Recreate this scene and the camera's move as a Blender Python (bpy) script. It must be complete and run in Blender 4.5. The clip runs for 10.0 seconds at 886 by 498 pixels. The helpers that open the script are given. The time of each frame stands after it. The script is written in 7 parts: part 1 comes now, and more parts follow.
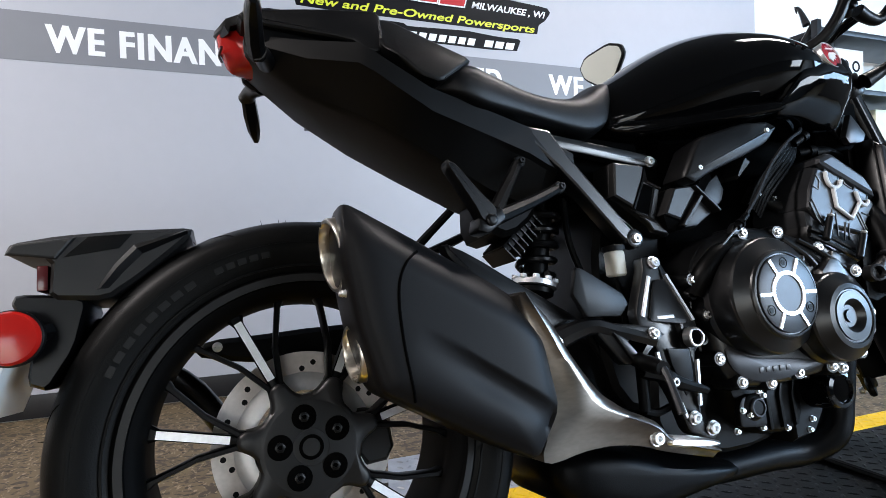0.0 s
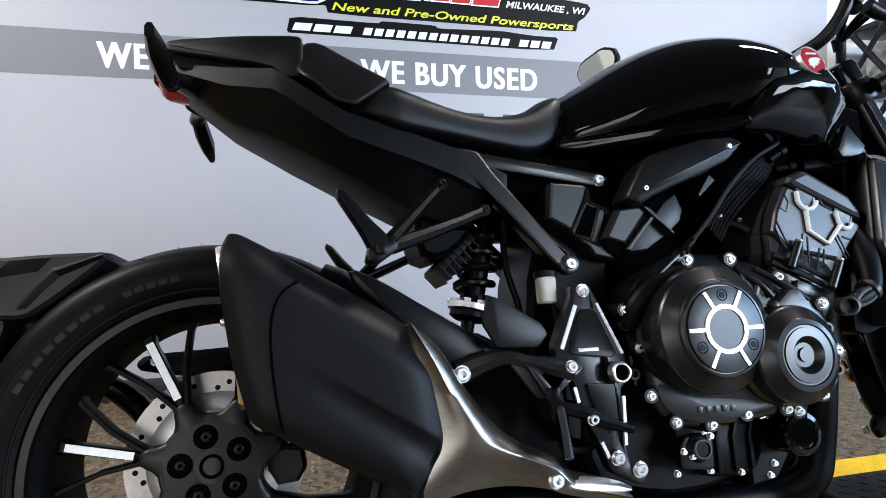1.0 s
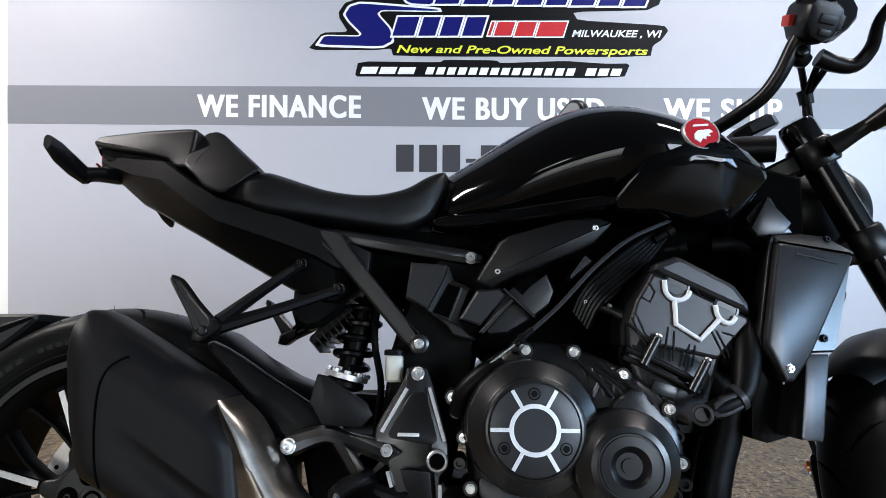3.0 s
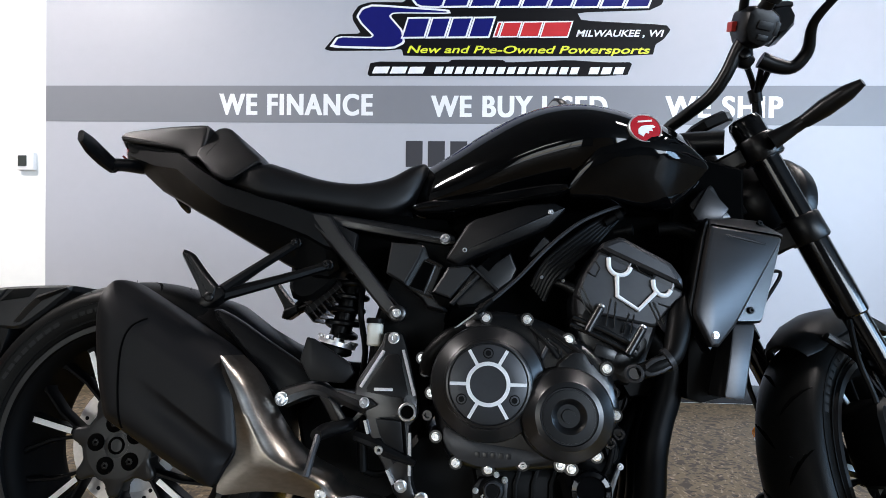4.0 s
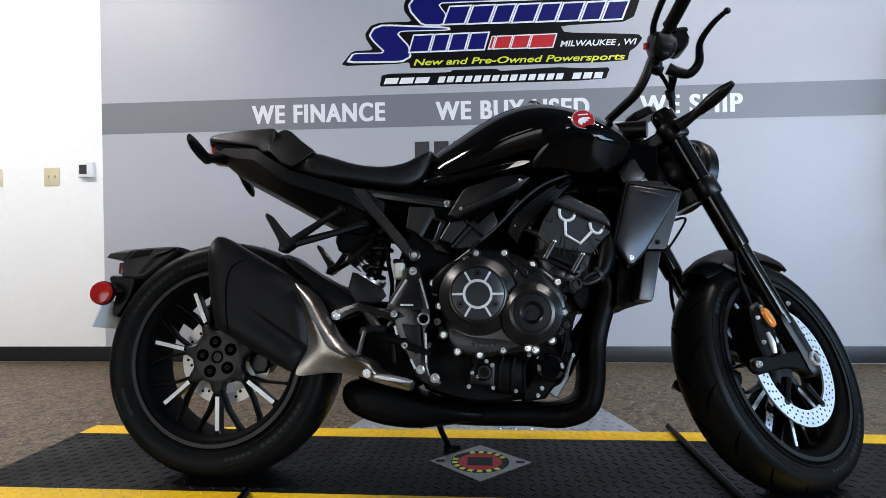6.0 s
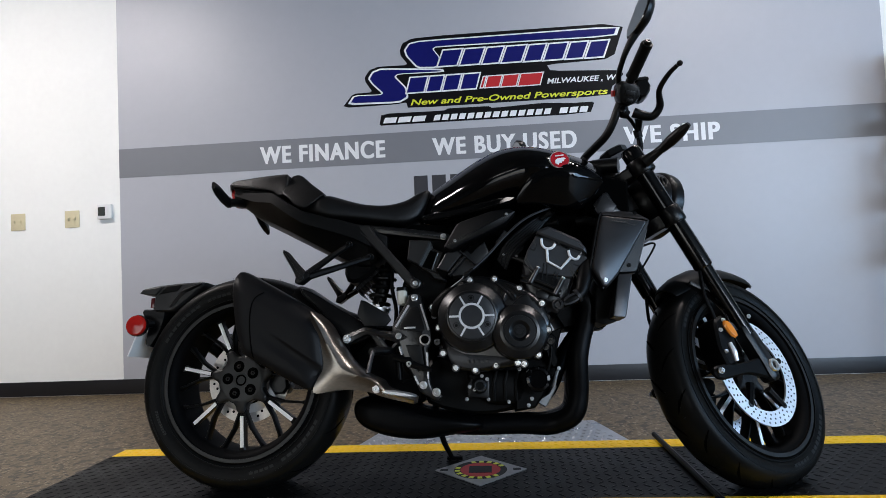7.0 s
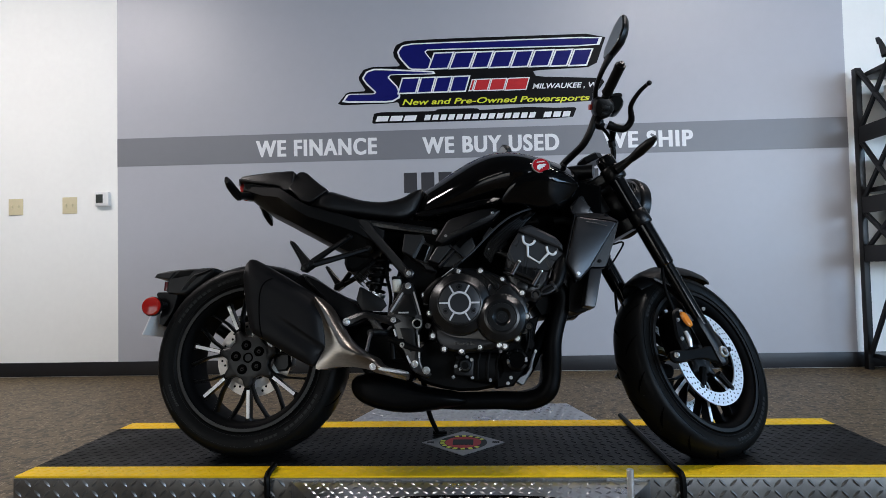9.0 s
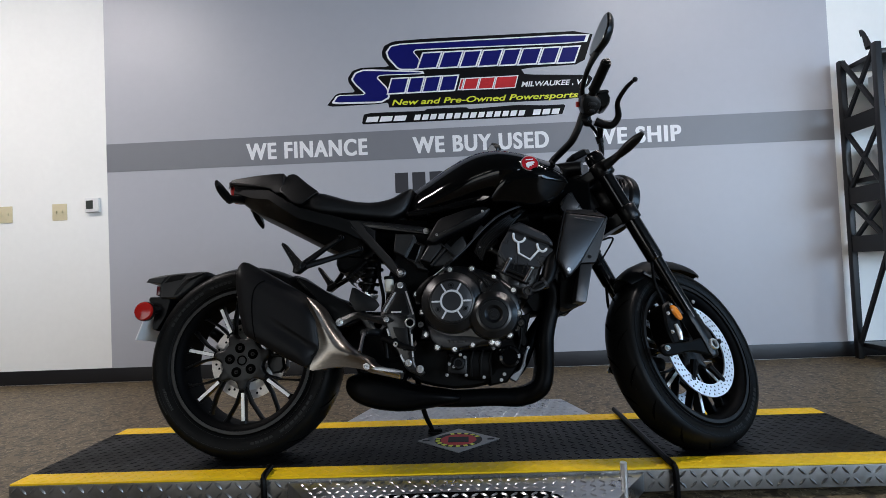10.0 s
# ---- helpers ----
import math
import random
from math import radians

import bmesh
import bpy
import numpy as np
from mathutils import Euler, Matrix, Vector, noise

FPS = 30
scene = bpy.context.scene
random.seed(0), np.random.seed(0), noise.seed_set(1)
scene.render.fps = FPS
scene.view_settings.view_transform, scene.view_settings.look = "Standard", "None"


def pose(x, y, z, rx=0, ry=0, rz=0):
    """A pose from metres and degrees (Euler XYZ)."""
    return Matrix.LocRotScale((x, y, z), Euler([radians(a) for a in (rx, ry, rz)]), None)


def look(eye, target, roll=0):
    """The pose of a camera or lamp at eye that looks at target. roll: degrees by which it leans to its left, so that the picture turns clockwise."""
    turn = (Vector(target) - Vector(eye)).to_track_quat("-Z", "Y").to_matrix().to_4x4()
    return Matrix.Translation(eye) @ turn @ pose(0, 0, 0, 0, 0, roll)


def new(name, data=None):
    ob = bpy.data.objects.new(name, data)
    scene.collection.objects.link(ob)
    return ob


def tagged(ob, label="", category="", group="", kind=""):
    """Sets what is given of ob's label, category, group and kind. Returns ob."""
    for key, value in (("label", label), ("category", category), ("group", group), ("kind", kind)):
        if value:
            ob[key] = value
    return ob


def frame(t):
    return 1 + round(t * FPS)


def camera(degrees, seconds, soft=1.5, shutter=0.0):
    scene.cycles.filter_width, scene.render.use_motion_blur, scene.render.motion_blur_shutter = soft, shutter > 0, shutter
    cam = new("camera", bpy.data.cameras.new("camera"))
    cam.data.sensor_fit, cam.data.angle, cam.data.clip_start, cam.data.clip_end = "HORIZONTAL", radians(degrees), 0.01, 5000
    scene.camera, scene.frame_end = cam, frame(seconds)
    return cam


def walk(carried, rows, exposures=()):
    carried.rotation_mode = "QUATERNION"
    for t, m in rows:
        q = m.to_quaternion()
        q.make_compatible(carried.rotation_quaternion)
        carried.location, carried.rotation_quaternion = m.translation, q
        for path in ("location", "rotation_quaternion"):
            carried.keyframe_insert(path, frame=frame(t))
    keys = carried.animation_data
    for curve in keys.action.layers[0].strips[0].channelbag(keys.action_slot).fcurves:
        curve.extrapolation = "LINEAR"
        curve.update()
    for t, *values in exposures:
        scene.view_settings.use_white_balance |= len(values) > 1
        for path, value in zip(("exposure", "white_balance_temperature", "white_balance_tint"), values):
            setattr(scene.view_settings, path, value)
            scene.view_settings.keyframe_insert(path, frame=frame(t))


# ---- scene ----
cam = camera(75.0, 10.0, soft=0.5)
PATH = [
    (0, (-0.108, -0.766, 0.682), (0.618, 1.097, 0.64), -1.6),
    (0.5, (0.004, -0.801, 0.696), (0.614, 1.102, 0.616), -0.6),
    (1, (0.131, -0.826, 0.722), (0.598, 1.117, 0.667), -1.0),
    (1.5, (0.223, -0.836, 0.76), (0.507, 1.143, 0.718), -1.0),
    (2, (0.349, -0.843, 0.793), (0.462, 1.154, 0.773), -0.6),
    (2.5, (0.469, -0.866, 0.807), (0.496, 1.134, 0.801), 0.8),
    (3, (0.6, -0.91, 0.83), (0.544, 1.09, 0.813), 0.3),
    (4.5, (0.696, -1.122, 0.752), (0.542, 0.872, 0.716), 0.8),
    (5, (0.696, -1.232, 0.698), (0.551, 0.761, 0.631), -0.3),
    (6.5, (0.764, -1.576, 0.69), (0.574, 0.415, 0.735), -1.3),
    (7, (0.771, -1.659, 0.694), (0.594, 0.332, 0.781), -2.6),
    (7.5, (0.771, -1.731, 0.697), (0.569, 0.256, 0.8), -1.4),
    (8, (0.763, -1.793, 0.694), (0.595, 0.197, 0.802), -1.7),
    (8.5, (0.757, -1.833, 0.688), (0.61, 0.16, 0.765), -1.2),
    (9, (0.759, -1.847, 0.685), (0.641, 0.149, 0.751), -1.3),
    (9.5, (0.765, -1.85, 0.685), (0.669, 0.146, 0.757), -2.0),
    (10, (0.767, -1.857, 0.683), (0.671, 0.14, 0.746), -2.5),
]
EXPOSURES = [(0, 0.87), (1.5, 0.96), (3, 0.93), (4.5, 0.76), (6.5, 0.29), (8, 0.02), (10, 0.02)]
walk(cam, [(t, look(eye, target, roll)) for t, eye, target, roll in PATH], EXPOSURES)

# ---- light ----
world = bpy.data.worlds.new("world")
scene.world = world
world.use_nodes = True
wn = world.node_tree.nodes
sky = wn.new("ShaderNodeTexSky")
sky.sky_type, sky.sun_disc = "NISHITA", False
sky.sun_elevation, sky.sun_rotation = radians(40), radians(200)
wn["Background"].inputs["Strength"].default_value = 0.12
world.node_tree.links.new(sky.outputs[0], wn["Background"].inputs["Color"])


def area(name, m, sx, sy, watts, colour):
    lamp = bpy.data.lights.new(name, "AREA")
    lamp.shape, lamp.size, lamp.size_y, lamp.energy, lamp.color = "RECTANGLE", sx, sy, watts, colour
    ob = new(name, lamp)
    ob.matrix_world = m
    return ob


# daylight through the shop windows behind and to the side; ceiling troffers
area("window_light", look((5.4, -6.05, 1.95), (1.4, 2.0, 1.2)), 3.7, 1.8, 215, (0.75, 0.86, 1.0))
area("side_window_light", look((7.45, -3.55, 1.95), (1.0, 0.9, 0.8)), 4.6, 1.5, 240, (0.42, 0.67, 1.0))
area("door_light", look((-2.7, -6.1, 1.2), (-0.4, 1.0, 0.9)), 2.8, 2.0, 23, (0.86, 0.93, 1.0))
TROFFERS = ((-2.5, 0.1, 88), (2.4, 0.35, 36), (-2.6, -3.4, 12))
for tx, ty, w in TROFFERS:
    area("troffer_light", pose(tx, ty, 3.27), 1.15, 0.2, w, (1.0, 0.93, 0.925))
# ---- materials ----
def material(name, base, rough=0.5, metal=0.0, coat=0.0, vary=0.15, scale=40.0, bump=0.0, bump_scale=200.0, spec=0.5, emit=None, fine=0.0, stretch=(1, 1, 1)):
    """A surface with colour variation at two scales, roughness variation and fine relief."""
    m = bpy.data.materials.new(name)
    m.use_nodes = True
    nt = m.node_tree
    n, l = nt.nodes, nt.links
    p = n["Principled BSDF"]
    p.inputs["Metallic"].default_value = metal
    p.inputs["Coat Weight"].default_value = coat
    p.inputs["Coat Roughness"].default_value = 0.03
    p.inputs["Specular IOR Level"].default_value = spec
    co = n.new("ShaderNodeTexCoord")
    mp = n.new("ShaderNodeMapping")
    mp.inputs["Scale"].default_value = stretch
    l.new(co.outputs["Object"], mp.inputs["Vector"])
    big, small = n.new("ShaderNodeTexNoise"), n.new("ShaderNodeTexNoise")
    big.inputs["Scale"].default_value, small.inputs["Scale"].default_value = scale * 0.15, scale
    big.inputs["Detail"].default_value = small.inputs["Detail"].default_value = 4
    for t in (big, small):
        l.new(mp.outputs[0], t.inputs["Vector"])
    mix = n.new("ShaderNodeMath")
    mix.operation = "ADD"
    l.new(big.outputs["Fac"], mix.inputs[0])
    l.new(small.outputs["Fac"], mix.inputs[1])
    ramp = n.new("ShaderNodeMapRange")
    ramp.inputs["From Min"].default_value, ramp.inputs["From Max"].default_value = 0.6, 1.4
    ramp.inputs["To Min"].default_value, ramp.inputs["To Max"].default_value = 1 - vary, 1 + vary
    l.new(mix.outputs[0], ramp.inputs["Value"])
    col = n.new("ShaderNodeVectorMath")
    col.operation = "SCALE"
    col.inputs[0].default_value = base
    l.new(ramp.outputs[0], col.inputs["Scale"])
    l.new(col.outputs[0], p.inputs["Base Color"])
    rr = n.new("ShaderNodeMapRange")
    rr.inputs["From Min"].default_value, rr.inputs["From Max"].default_value = 0.3, 0.7
    rr.inputs["To Min"].default_value, rr.inputs["To Max"].default_value = rough * (1 - vary * 0.6), min(1.0, rough * (1 + vary * 0.6))
    l.new(big.outputs["Fac"], rr.inputs["Value"])
    l.new(rr.outputs[0], p.inputs["Roughness"])
    if bump:
        g, b = n.new("ShaderNodeTexNoise"), n.new("ShaderNodeBump")
        g.inputs["Scale"].default_value, g.inputs["Detail"].default_value = bump_scale, 3
        b.inputs["Strength"].default_value, b.inputs["Distance"].default_value = bump, 0.002
        l.new(mp.outputs[0], g.inputs["Vector"])
        l.new(g.outputs["Fac"], b.inputs["Height"])
        l.new(b.outputs[0], p.inputs["Normal"])
    if emit:
        p.inputs["Emission Color"].default_value = (*emit[0], 1)
        p.inputs["Emission Strength"].default_value = emit[1]
    return m


M = {
    "box_plastic": material("box_plastic", (0.0075, 0.0072, 0.0072), 0.42, spec=0.45, vary=0.10, scale=60, bump=0.03, bump_scale=600),
    "gloss_black": material("gloss_black", (0.0012, 0.0012, 0.0014), 0.05, spec=0.3, coat=0.0, vary=0.05, scale=30),
    "seat_vinyl": material("seat_vinyl", (0.0014, 0.0014, 0.0016), 0.42, spec=0.24, vary=0.12, scale=90, bump=0.2, bump_scale=900),
    "satin_black": material("satin_black", (0.0012, 0.0012, 0.0014), 0.33, spec=0.26, vary=0.15, scale=60, bump=0.06, bump_scale=700),
    "matte_black": material("matte_black", (0.0026, 0.0026, 0.0029), 0.40, spec=0.28, vary=0.15, scale=60, bump=0.06, bump_scale=600),
    "deep_black": material("deep_black", (0.0010, 0.0010, 0.0010), 0.45, spec=0.12, vary=0.2, scale=60),
    "frame_black": material("frame_black", (0.0020, 0.0021, 0.0025), 0.30, spec=0.8, vary=0.12, scale=60, bump=0.05, bump_scale=800),
    "engine_black": material("engine_black", (0.0026, 0.0027, 0.0030), 0.30, spec=0.58, vary=0.08, scale=60, bump=0.02, bump_scale=500),
    "engine_face": material("engine_face", (0.047, 0.048, 0.051), 0.38, metal=0.7, vary=0.1, scale=80, bump=0.04, bump_scale=900),
    "muffler_black": material("muffler_black", (0.0050, 0.0047, 0.0050), 0.46, spec=0.16, vary=0.12, scale=30, bump=0.06, bump_scale=900),
    # near-black that stands for shade in holes and gaps; also the cap joint
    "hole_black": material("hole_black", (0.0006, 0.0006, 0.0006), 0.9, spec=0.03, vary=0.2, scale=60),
    "rubber": material("rubber", (0.0042, 0.0042, 0.0040), 0.38, spec=0.09, vary=0.25, scale=50, bump=0.15, bump_scale=500),
    "hub_grey": material("hub_grey", (0.0060, 0.0060, 0.0062), 0.38, spec=0.36, vary=0.15, scale=60, bump=0.06, bump_scale=800),
    "fork_gloss": material("fork_gloss", (0.0015, 0.0015, 0.0017), 0.14, spec=0.42, vary=0.08, scale=40),
    "tyre_mark": material("tyre_mark", (0.010, 0.010, 0.010), 0.40, spec=0.2, vary=0.15, scale=90),
    "rim_paint": material("rim_paint", (0.0016, 0.0016, 0.0018), 0.36, spec=0.12, vary=0.12, scale=60),
    "machined": material("machined", (0.86, 0.86, 0.87), 0.45, metal=1.0, vary=0.1, scale=200),
    "chrome": material("chrome", (0.86, 0.86, 0.86), 0.34, metal=1.0, vary=0.05, scale=200),
    "steel_dark": material("steel_dark", (0.28, 0.253, 0.225), 0.31, metal=1.0, vary=0.18, scale=70, stretch=(1, 1, 3)),
    "outlet_steel": material("outlet_steel", (0.78, 0.72, 0.63), 0.28, metal=1.0, vary=0.1, scale=90),
    "disc_steel": material("disc_steel", (0.90, 0.90, 0.91), 0.44, metal=0.9, vary=0.08, scale=120),
    "pipe_black": material("pipe_black", (0.0012, 0.0012, 0.0014), 0.42, spec=0.09, vary=0.2, scale=40, bump=0.1, bump_scale=500),
    "disc_dark": material("disc_dark", (0.58, 0.53, 0.49), 0.42, metal=0.7, vary=0.15, scale=120),
    "disc_bright": material("disc_bright", (0.78, 0.77, 0.76), 0.42, metal=0.6, vary=0.1, scale=120),
    "rim_black": material("rim_black", (0.0014, 0.0014, 0.0015), 0.6, spec=0.05, vary=0.12, scale=60),
    "cowl_black": material("cowl_black", (0.0016, 0.0016, 0.0016), 0.44, spec=0.2, vary=0.15, scale=60, bump=0.05, bump_scale=700),
    "cast_grey": material("cast_grey", (0.3, 0.3, 0.3), 0.45, metal=0.8, vary=0.15, scale=120),
    "rad_grey": material("rad_grey", (0.040, 0.039, 0.040), 0.31, metal=0.65, spec=0.25, vary=0.08, scale=50, stretch=(1, 1, 4)),
    "red_lens": material("red_lens", (0.38, 0.010, 0.007), 0.16, coat=0.1, vary=0.08, scale=120),
    "dark_red": material("dark_red", (0.09, 0.006, 0.008), 0.25, coat=0.5, vary=0.08, scale=120),
    "amber_lens": material("amber_lens", (0.75, 0.22, 0.02), 0.15, coat=1.0, vary=0.1, scale=200),
    "clear_lens": material("clear_lens", (0.55, 0.53, 0.5), 0.15, coat=1.0, vary=0.08, scale=150),
    "bottle": material("bottle", (0.62, 0.6, 0.52), 0.4, vary=0.06, scale=80),
    "white_mark": material("white_mark", (0.78, 0.78, 0.78), 0.4, vary=0.03, scale=200),
    "badge_red": material("badge_red", (0.42, 0.012, 0.02), 0.2, coat=1.0, vary=0.05, scale=200),
    "red_plastic": material("red_plastic", (0.5, 0.03, 0.02), 0.4, vary=0.05, scale=200),
    "mirror_glass": material("mirror_glass", (0.5, 0.5, 0.46), 0.03, metal=1.0, vary=0.01, scale=20),
    "wall_white": material("wall_white", (0.85, 0.85, 0.82), 0.7, vary=0.02, scale=25, bump=0.05, bump_scale=120),
    "wall_grey": material("wall_grey", (0.422, 0.427, 0.46), 0.42, vary=0.02, scale=20, bump=0.03, bump_scale=150),
    "wall_band": material("wall_band", (0.193, 0.198, 0.217), 0.42, vary=0.02, scale=20),
    "letter_white": material("letter_white", (0.82, 0.82, 0.83), 0.45, vary=0.02, scale=60),
    "letter_dark": material("letter_dark", (0.03, 0.03, 0.036), 0.45, vary=0.05, scale=60),
    "logo_black": material("logo_black", (0.004, 0.004, 0.005), 0.45, spec=0.12, vary=0.1, scale=60),
    "logo_blue": material("logo_blue", (0.005, 0.007, 0.12), 0.45, spec=0.15, vary=0.06, scale=60),
    "logo_red": material("logo_red", (0.5, 0.025, 0.03), 0.45, spec=0.2, vary=0.05, scale=60),
    "logo_yellow": material("logo_yellow", (0.72, 0.74, 0.04), 0.4, vary=0.03, scale=60),
    "baseboard_vinyl": material("baseboard_vinyl", (0.011, 0.011, 0.013), 0.4, vary=0.15, scale=30),
    # unseen walls: the dimness of the room is put into this colour
    "wall_darkened": material("wall_darkened", (0.12, 0.116, 0.11), 0.7, vary=0.08, scale=10),
    # ceiling out of view, coloured dark so gloss paint mirrors little light
    "ceiling_darkened": material("ceiling_darkened", (0.12, 0.12, 0.118), 0.8, vary=0.06, scale=20),
    "plate_ivory": material("plate_ivory", (0.62, 0.55, 0.36), 0.4, vary=0.03, scale=60),
    "plastic_white": material("plastic_white", (0.75, 0.75, 0.74), 0.35, vary=0.03, scale=60),
    "lcd": material("lcd", (0.05, 0.055, 0.05), 0.2, vary=0.1, scale=200),
    "rack_black": material("rack_black", (0.006, 0.0065, 0.0075), 0.4, vary=0.15, scale=40),
    "yellow_paint": material("yellow_paint", (0.86, 0.54, 0.008), 0.5, spec=0.3, vary=0.14, scale=45, bump=0.2, bump_scale=60),
    "mat_black": material("mat_black", (0.0036, 0.0036, 0.0036), 0.5, spec=0.14, vary=0.3, scale=30, bump=0.2, bump_scale=150),
    "tread_plate": material("tread_plate", (0.52, 0.53, 0.55), 0.30, metal=1.0, vary=0.22, scale=35, bump=0.12, bump_scale=60),
    "tread_dull": material("tread_dull", (0.22, 0.215, 0.205), 0.36, metal=0.8, vary=0.3, scale=30, bump=0.1, bump_scale=60),
    "lamp_diffuser": material("lamp_diffuser", (0.8, 0.8, 0.8), 0.5, vary=0.02, scale=30, emit=((1.0, 0.96, 0.9), 4.0)),
    "paper": material("paper", (0.7, 0.72, 0.55), 0.7, vary=0.04, scale=60),
}


def floor_material():
    """Mottled vinyl tile: warm grey-brown with short dark and light chips."""
    m = bpy.data.materials.new("floor_vinyl")
    m.use_nodes = True
    n, l = m.node_tree.nodes, m.node_tree.links
    p = n["Principled BSDF"]
    co = n.new("ShaderNodeTexCoord")
    warp = n.new("ShaderNodeTexNoise")
    warp.inputs["Scale"].default_value = 9
    add = n.new("ShaderNodeMixRGB")
    add.blend_type, add.inputs[0].default_value = "ADD", 0.06
    l.new(co.outputs["Object"], warp.inputs["Vector"])
    l.new(co.outputs["Object"], add.inputs[1])
    l.new(warp.outputs["Color"], add.inputs[2])
    cols = []
    for scale, stretch, lo, hi in ((36, (1.0, 2.2, 1), 0.56, 0.60), (46, (2.2, 0.9, 1), 0.58, 0.63), (24, (1.5, 1.1, 1), 0.55, 0.60)):
        mp = n.new("ShaderNodeMapping")
        mp.inputs["Scale"].default_value = stretch
        mp.inputs["Location"].default_value = (scale, 2 * scale, 0)
        t = n.new("ShaderNodeTexNoise")
        t.inputs["Scale"].default_value, t.inputs["Detail"].default_value = scale, 5
        r = n.new("ShaderNodeMapRange")
        r.inputs["From Min"].default_value, r.inputs["From Max"].default_value = lo, hi
        l.new(add.outputs[0], mp.inputs["Vector"])
        l.new(mp.outputs[0], t.inputs["Vector"])
        l.new(t.outputs["Fac"], r.inputs["Value"])
        cols.append(r)
    base = n.new("ShaderNodeMixRGB")
    base.inputs[1].default_value, base.inputs[2].default_value = (0.175, 0.132, 0.076, 1), (0.095, 0.07, 0.039, 1)
    l.new(warp.outputs["Fac"], base.inputs[0])
    last = base
    for r, c in zip(cols, ((0.024, 0.018, 0.012, 1), (0.27, 0.215, 0.145, 1), (0.05, 0.038, 0.025, 1))):
        mx = n.new("ShaderNodeMixRGB")
        mx.inputs[2].default_value = c
        l.new(r.outputs[0], mx.inputs[0])
        l.new(last.outputs[0], mx.inputs[1])
        last = mx
    l.new(last.outputs[0], p.inputs["Base Color"])
    p.inputs["Roughness"].default_value = 0.45
    p.inputs["Specular IOR Level"].default_value = 0.22
    return m


M["floor_vinyl"] = floor_material()
# ---- builders ----
from mathutils.bvhtree import BVHTree


def part(name, bm, material, parent, label="", smooth=38):
    """Links a bmesh as one mesh object under a thing or a part."""
    me = bpy.data.meshes.new(name)
    bmesh.ops.recalc_face_normals(bm, faces=bm.faces[:])
    for f in bm.faces:
        f.smooth = True
    bm.to_mesh(me)
    bm.free()
    me.set_sharp_from_angle(angle=radians(smooth))
    me.materials.append(material)
    ob = new(name, me)
    ob.parent = parent
    if label:
        ob["label"] = label
    return ob


def empty(name, m, label="", category="", group="", kind=""):
    ob = new(name)
    ob.empty_display_size = 0.1
    ob.matrix_world = m
    return tagged(ob, label, category, group, kind)


def thing(name, bm, material, label, category, group="", kind="", smooth=38):
    return tagged(part(name, bm, material, None, "", smooth), label, category, group, kind)


def B():
    return bmesh.new()


def chaikin(pts, rounds=1, closed=True, keep=0.25):
    pts = [Vector(p) for p in pts]
    for _ in range(rounds):
        out, n = [], len(pts)
        for i in range(n if closed else n - 1):
            a, b = pts[i], pts[(i + 1) % n]
            out += [a.lerp(b, keep), a.lerp(b, 1 - keep)]
        pts = out if closed else [pts[0], *out, pts[-1]]
    return pts


def spline(pts, per=6):
    """Points along a smooth curve through pts."""
    pts = [Vector(p) for p in pts]
    ext = [2 * pts[0] - pts[1], *pts, 2 * pts[-1] - pts[-2]]
    out = []
    for i in range(1, len(ext) - 2):
        p0, p1, p2, p3 = ext[i - 1 : i + 3]
        for k in range(per):
            t = k / per
            out.append(0.5 * (2 * p1 + (p2 - p0) * t + (2 * p0 - 5 * p1 + 4 * p2 - p3) * t * t + (3 * p1 - p0 - 3 * p2 + p3) * t**3))
    return out + [pts[-1]]


def skin(bm, rings, caps=True):
    """Faces between rings of equal length."""
    vs = [[bm.verts.new(p) for p in ring] for ring in rings]
    n = len(vs[0])
    for a, b in zip(vs, vs[1:]):
        for i in range(n):
            bm.faces.new((a[i], a[(i + 1) % n], b[(i + 1) % n], b[i]))
    if caps:
        bm.faces.new(vs[0][::-1])
        bm.faces.new(vs[-1])
    return vs


def inset_poly(pts, d):
    """A polygon in the plane moved inwards by d."""
    n = len(pts)
    turn = sum(pts[i].x * pts[(i + 1) % n].y - pts[(i + 1) % n].x * pts[i].y for i in range(n))
    s = 1 if turn > 0 else -1
    out = []
    for i in range(n):
        a, b, c = pts[i - 1], pts[i], pts[(i + 1) % n]
        u, v = (b - a).normalized(), (c - b).normalized()
        nu, nv = Vector((-u.y, u.x)) * s, Vector((-v.y, v.x)) * s
        m = nu + nv
        m = m / max(m.length_squared, 0.5) * 2
        out.append(b + m * min(d, 0.008))
    if d > 0.008:
        c = sum(out, Vector((0, 0))) / n
        mean = sum((p - c).length for p in out) / n
        out = [p.lerp(c, (d - 0.008) / mean) for p in out]
    return out


def slab(bm, outline, profile, rounds=1, axis="y", keep=0.25):
    """A body of the outline (x, z) built up in layers: profile rows of (inset, y)."""
    base = chaikin([Vector((p[0], p[1])) for p in outline], rounds, keep=keep) if rounds else [Vector(p) for p in outline]
    rings = []
    for d, y in profile:
        q = inset_poly(base, d) if d else base
        rings.append([Vector((p.x, y, p.y)) if axis == "y" else Vector((p.x, p.y, y)) for p in q])
    return skin(bm, rings)


def plate(bm, outline, y0, y1, bev=0.004, rounds=1, keep=0.25):
    s = 1 if y1 > y0 else -1
    return slab(bm, outline, [(bev, y0), (0, y0 + s * bev), (0, y1 - s * bev), (bev * 0.3, y1 - s * bev * 0.3), (bev, y1)], rounds, keep=keep)


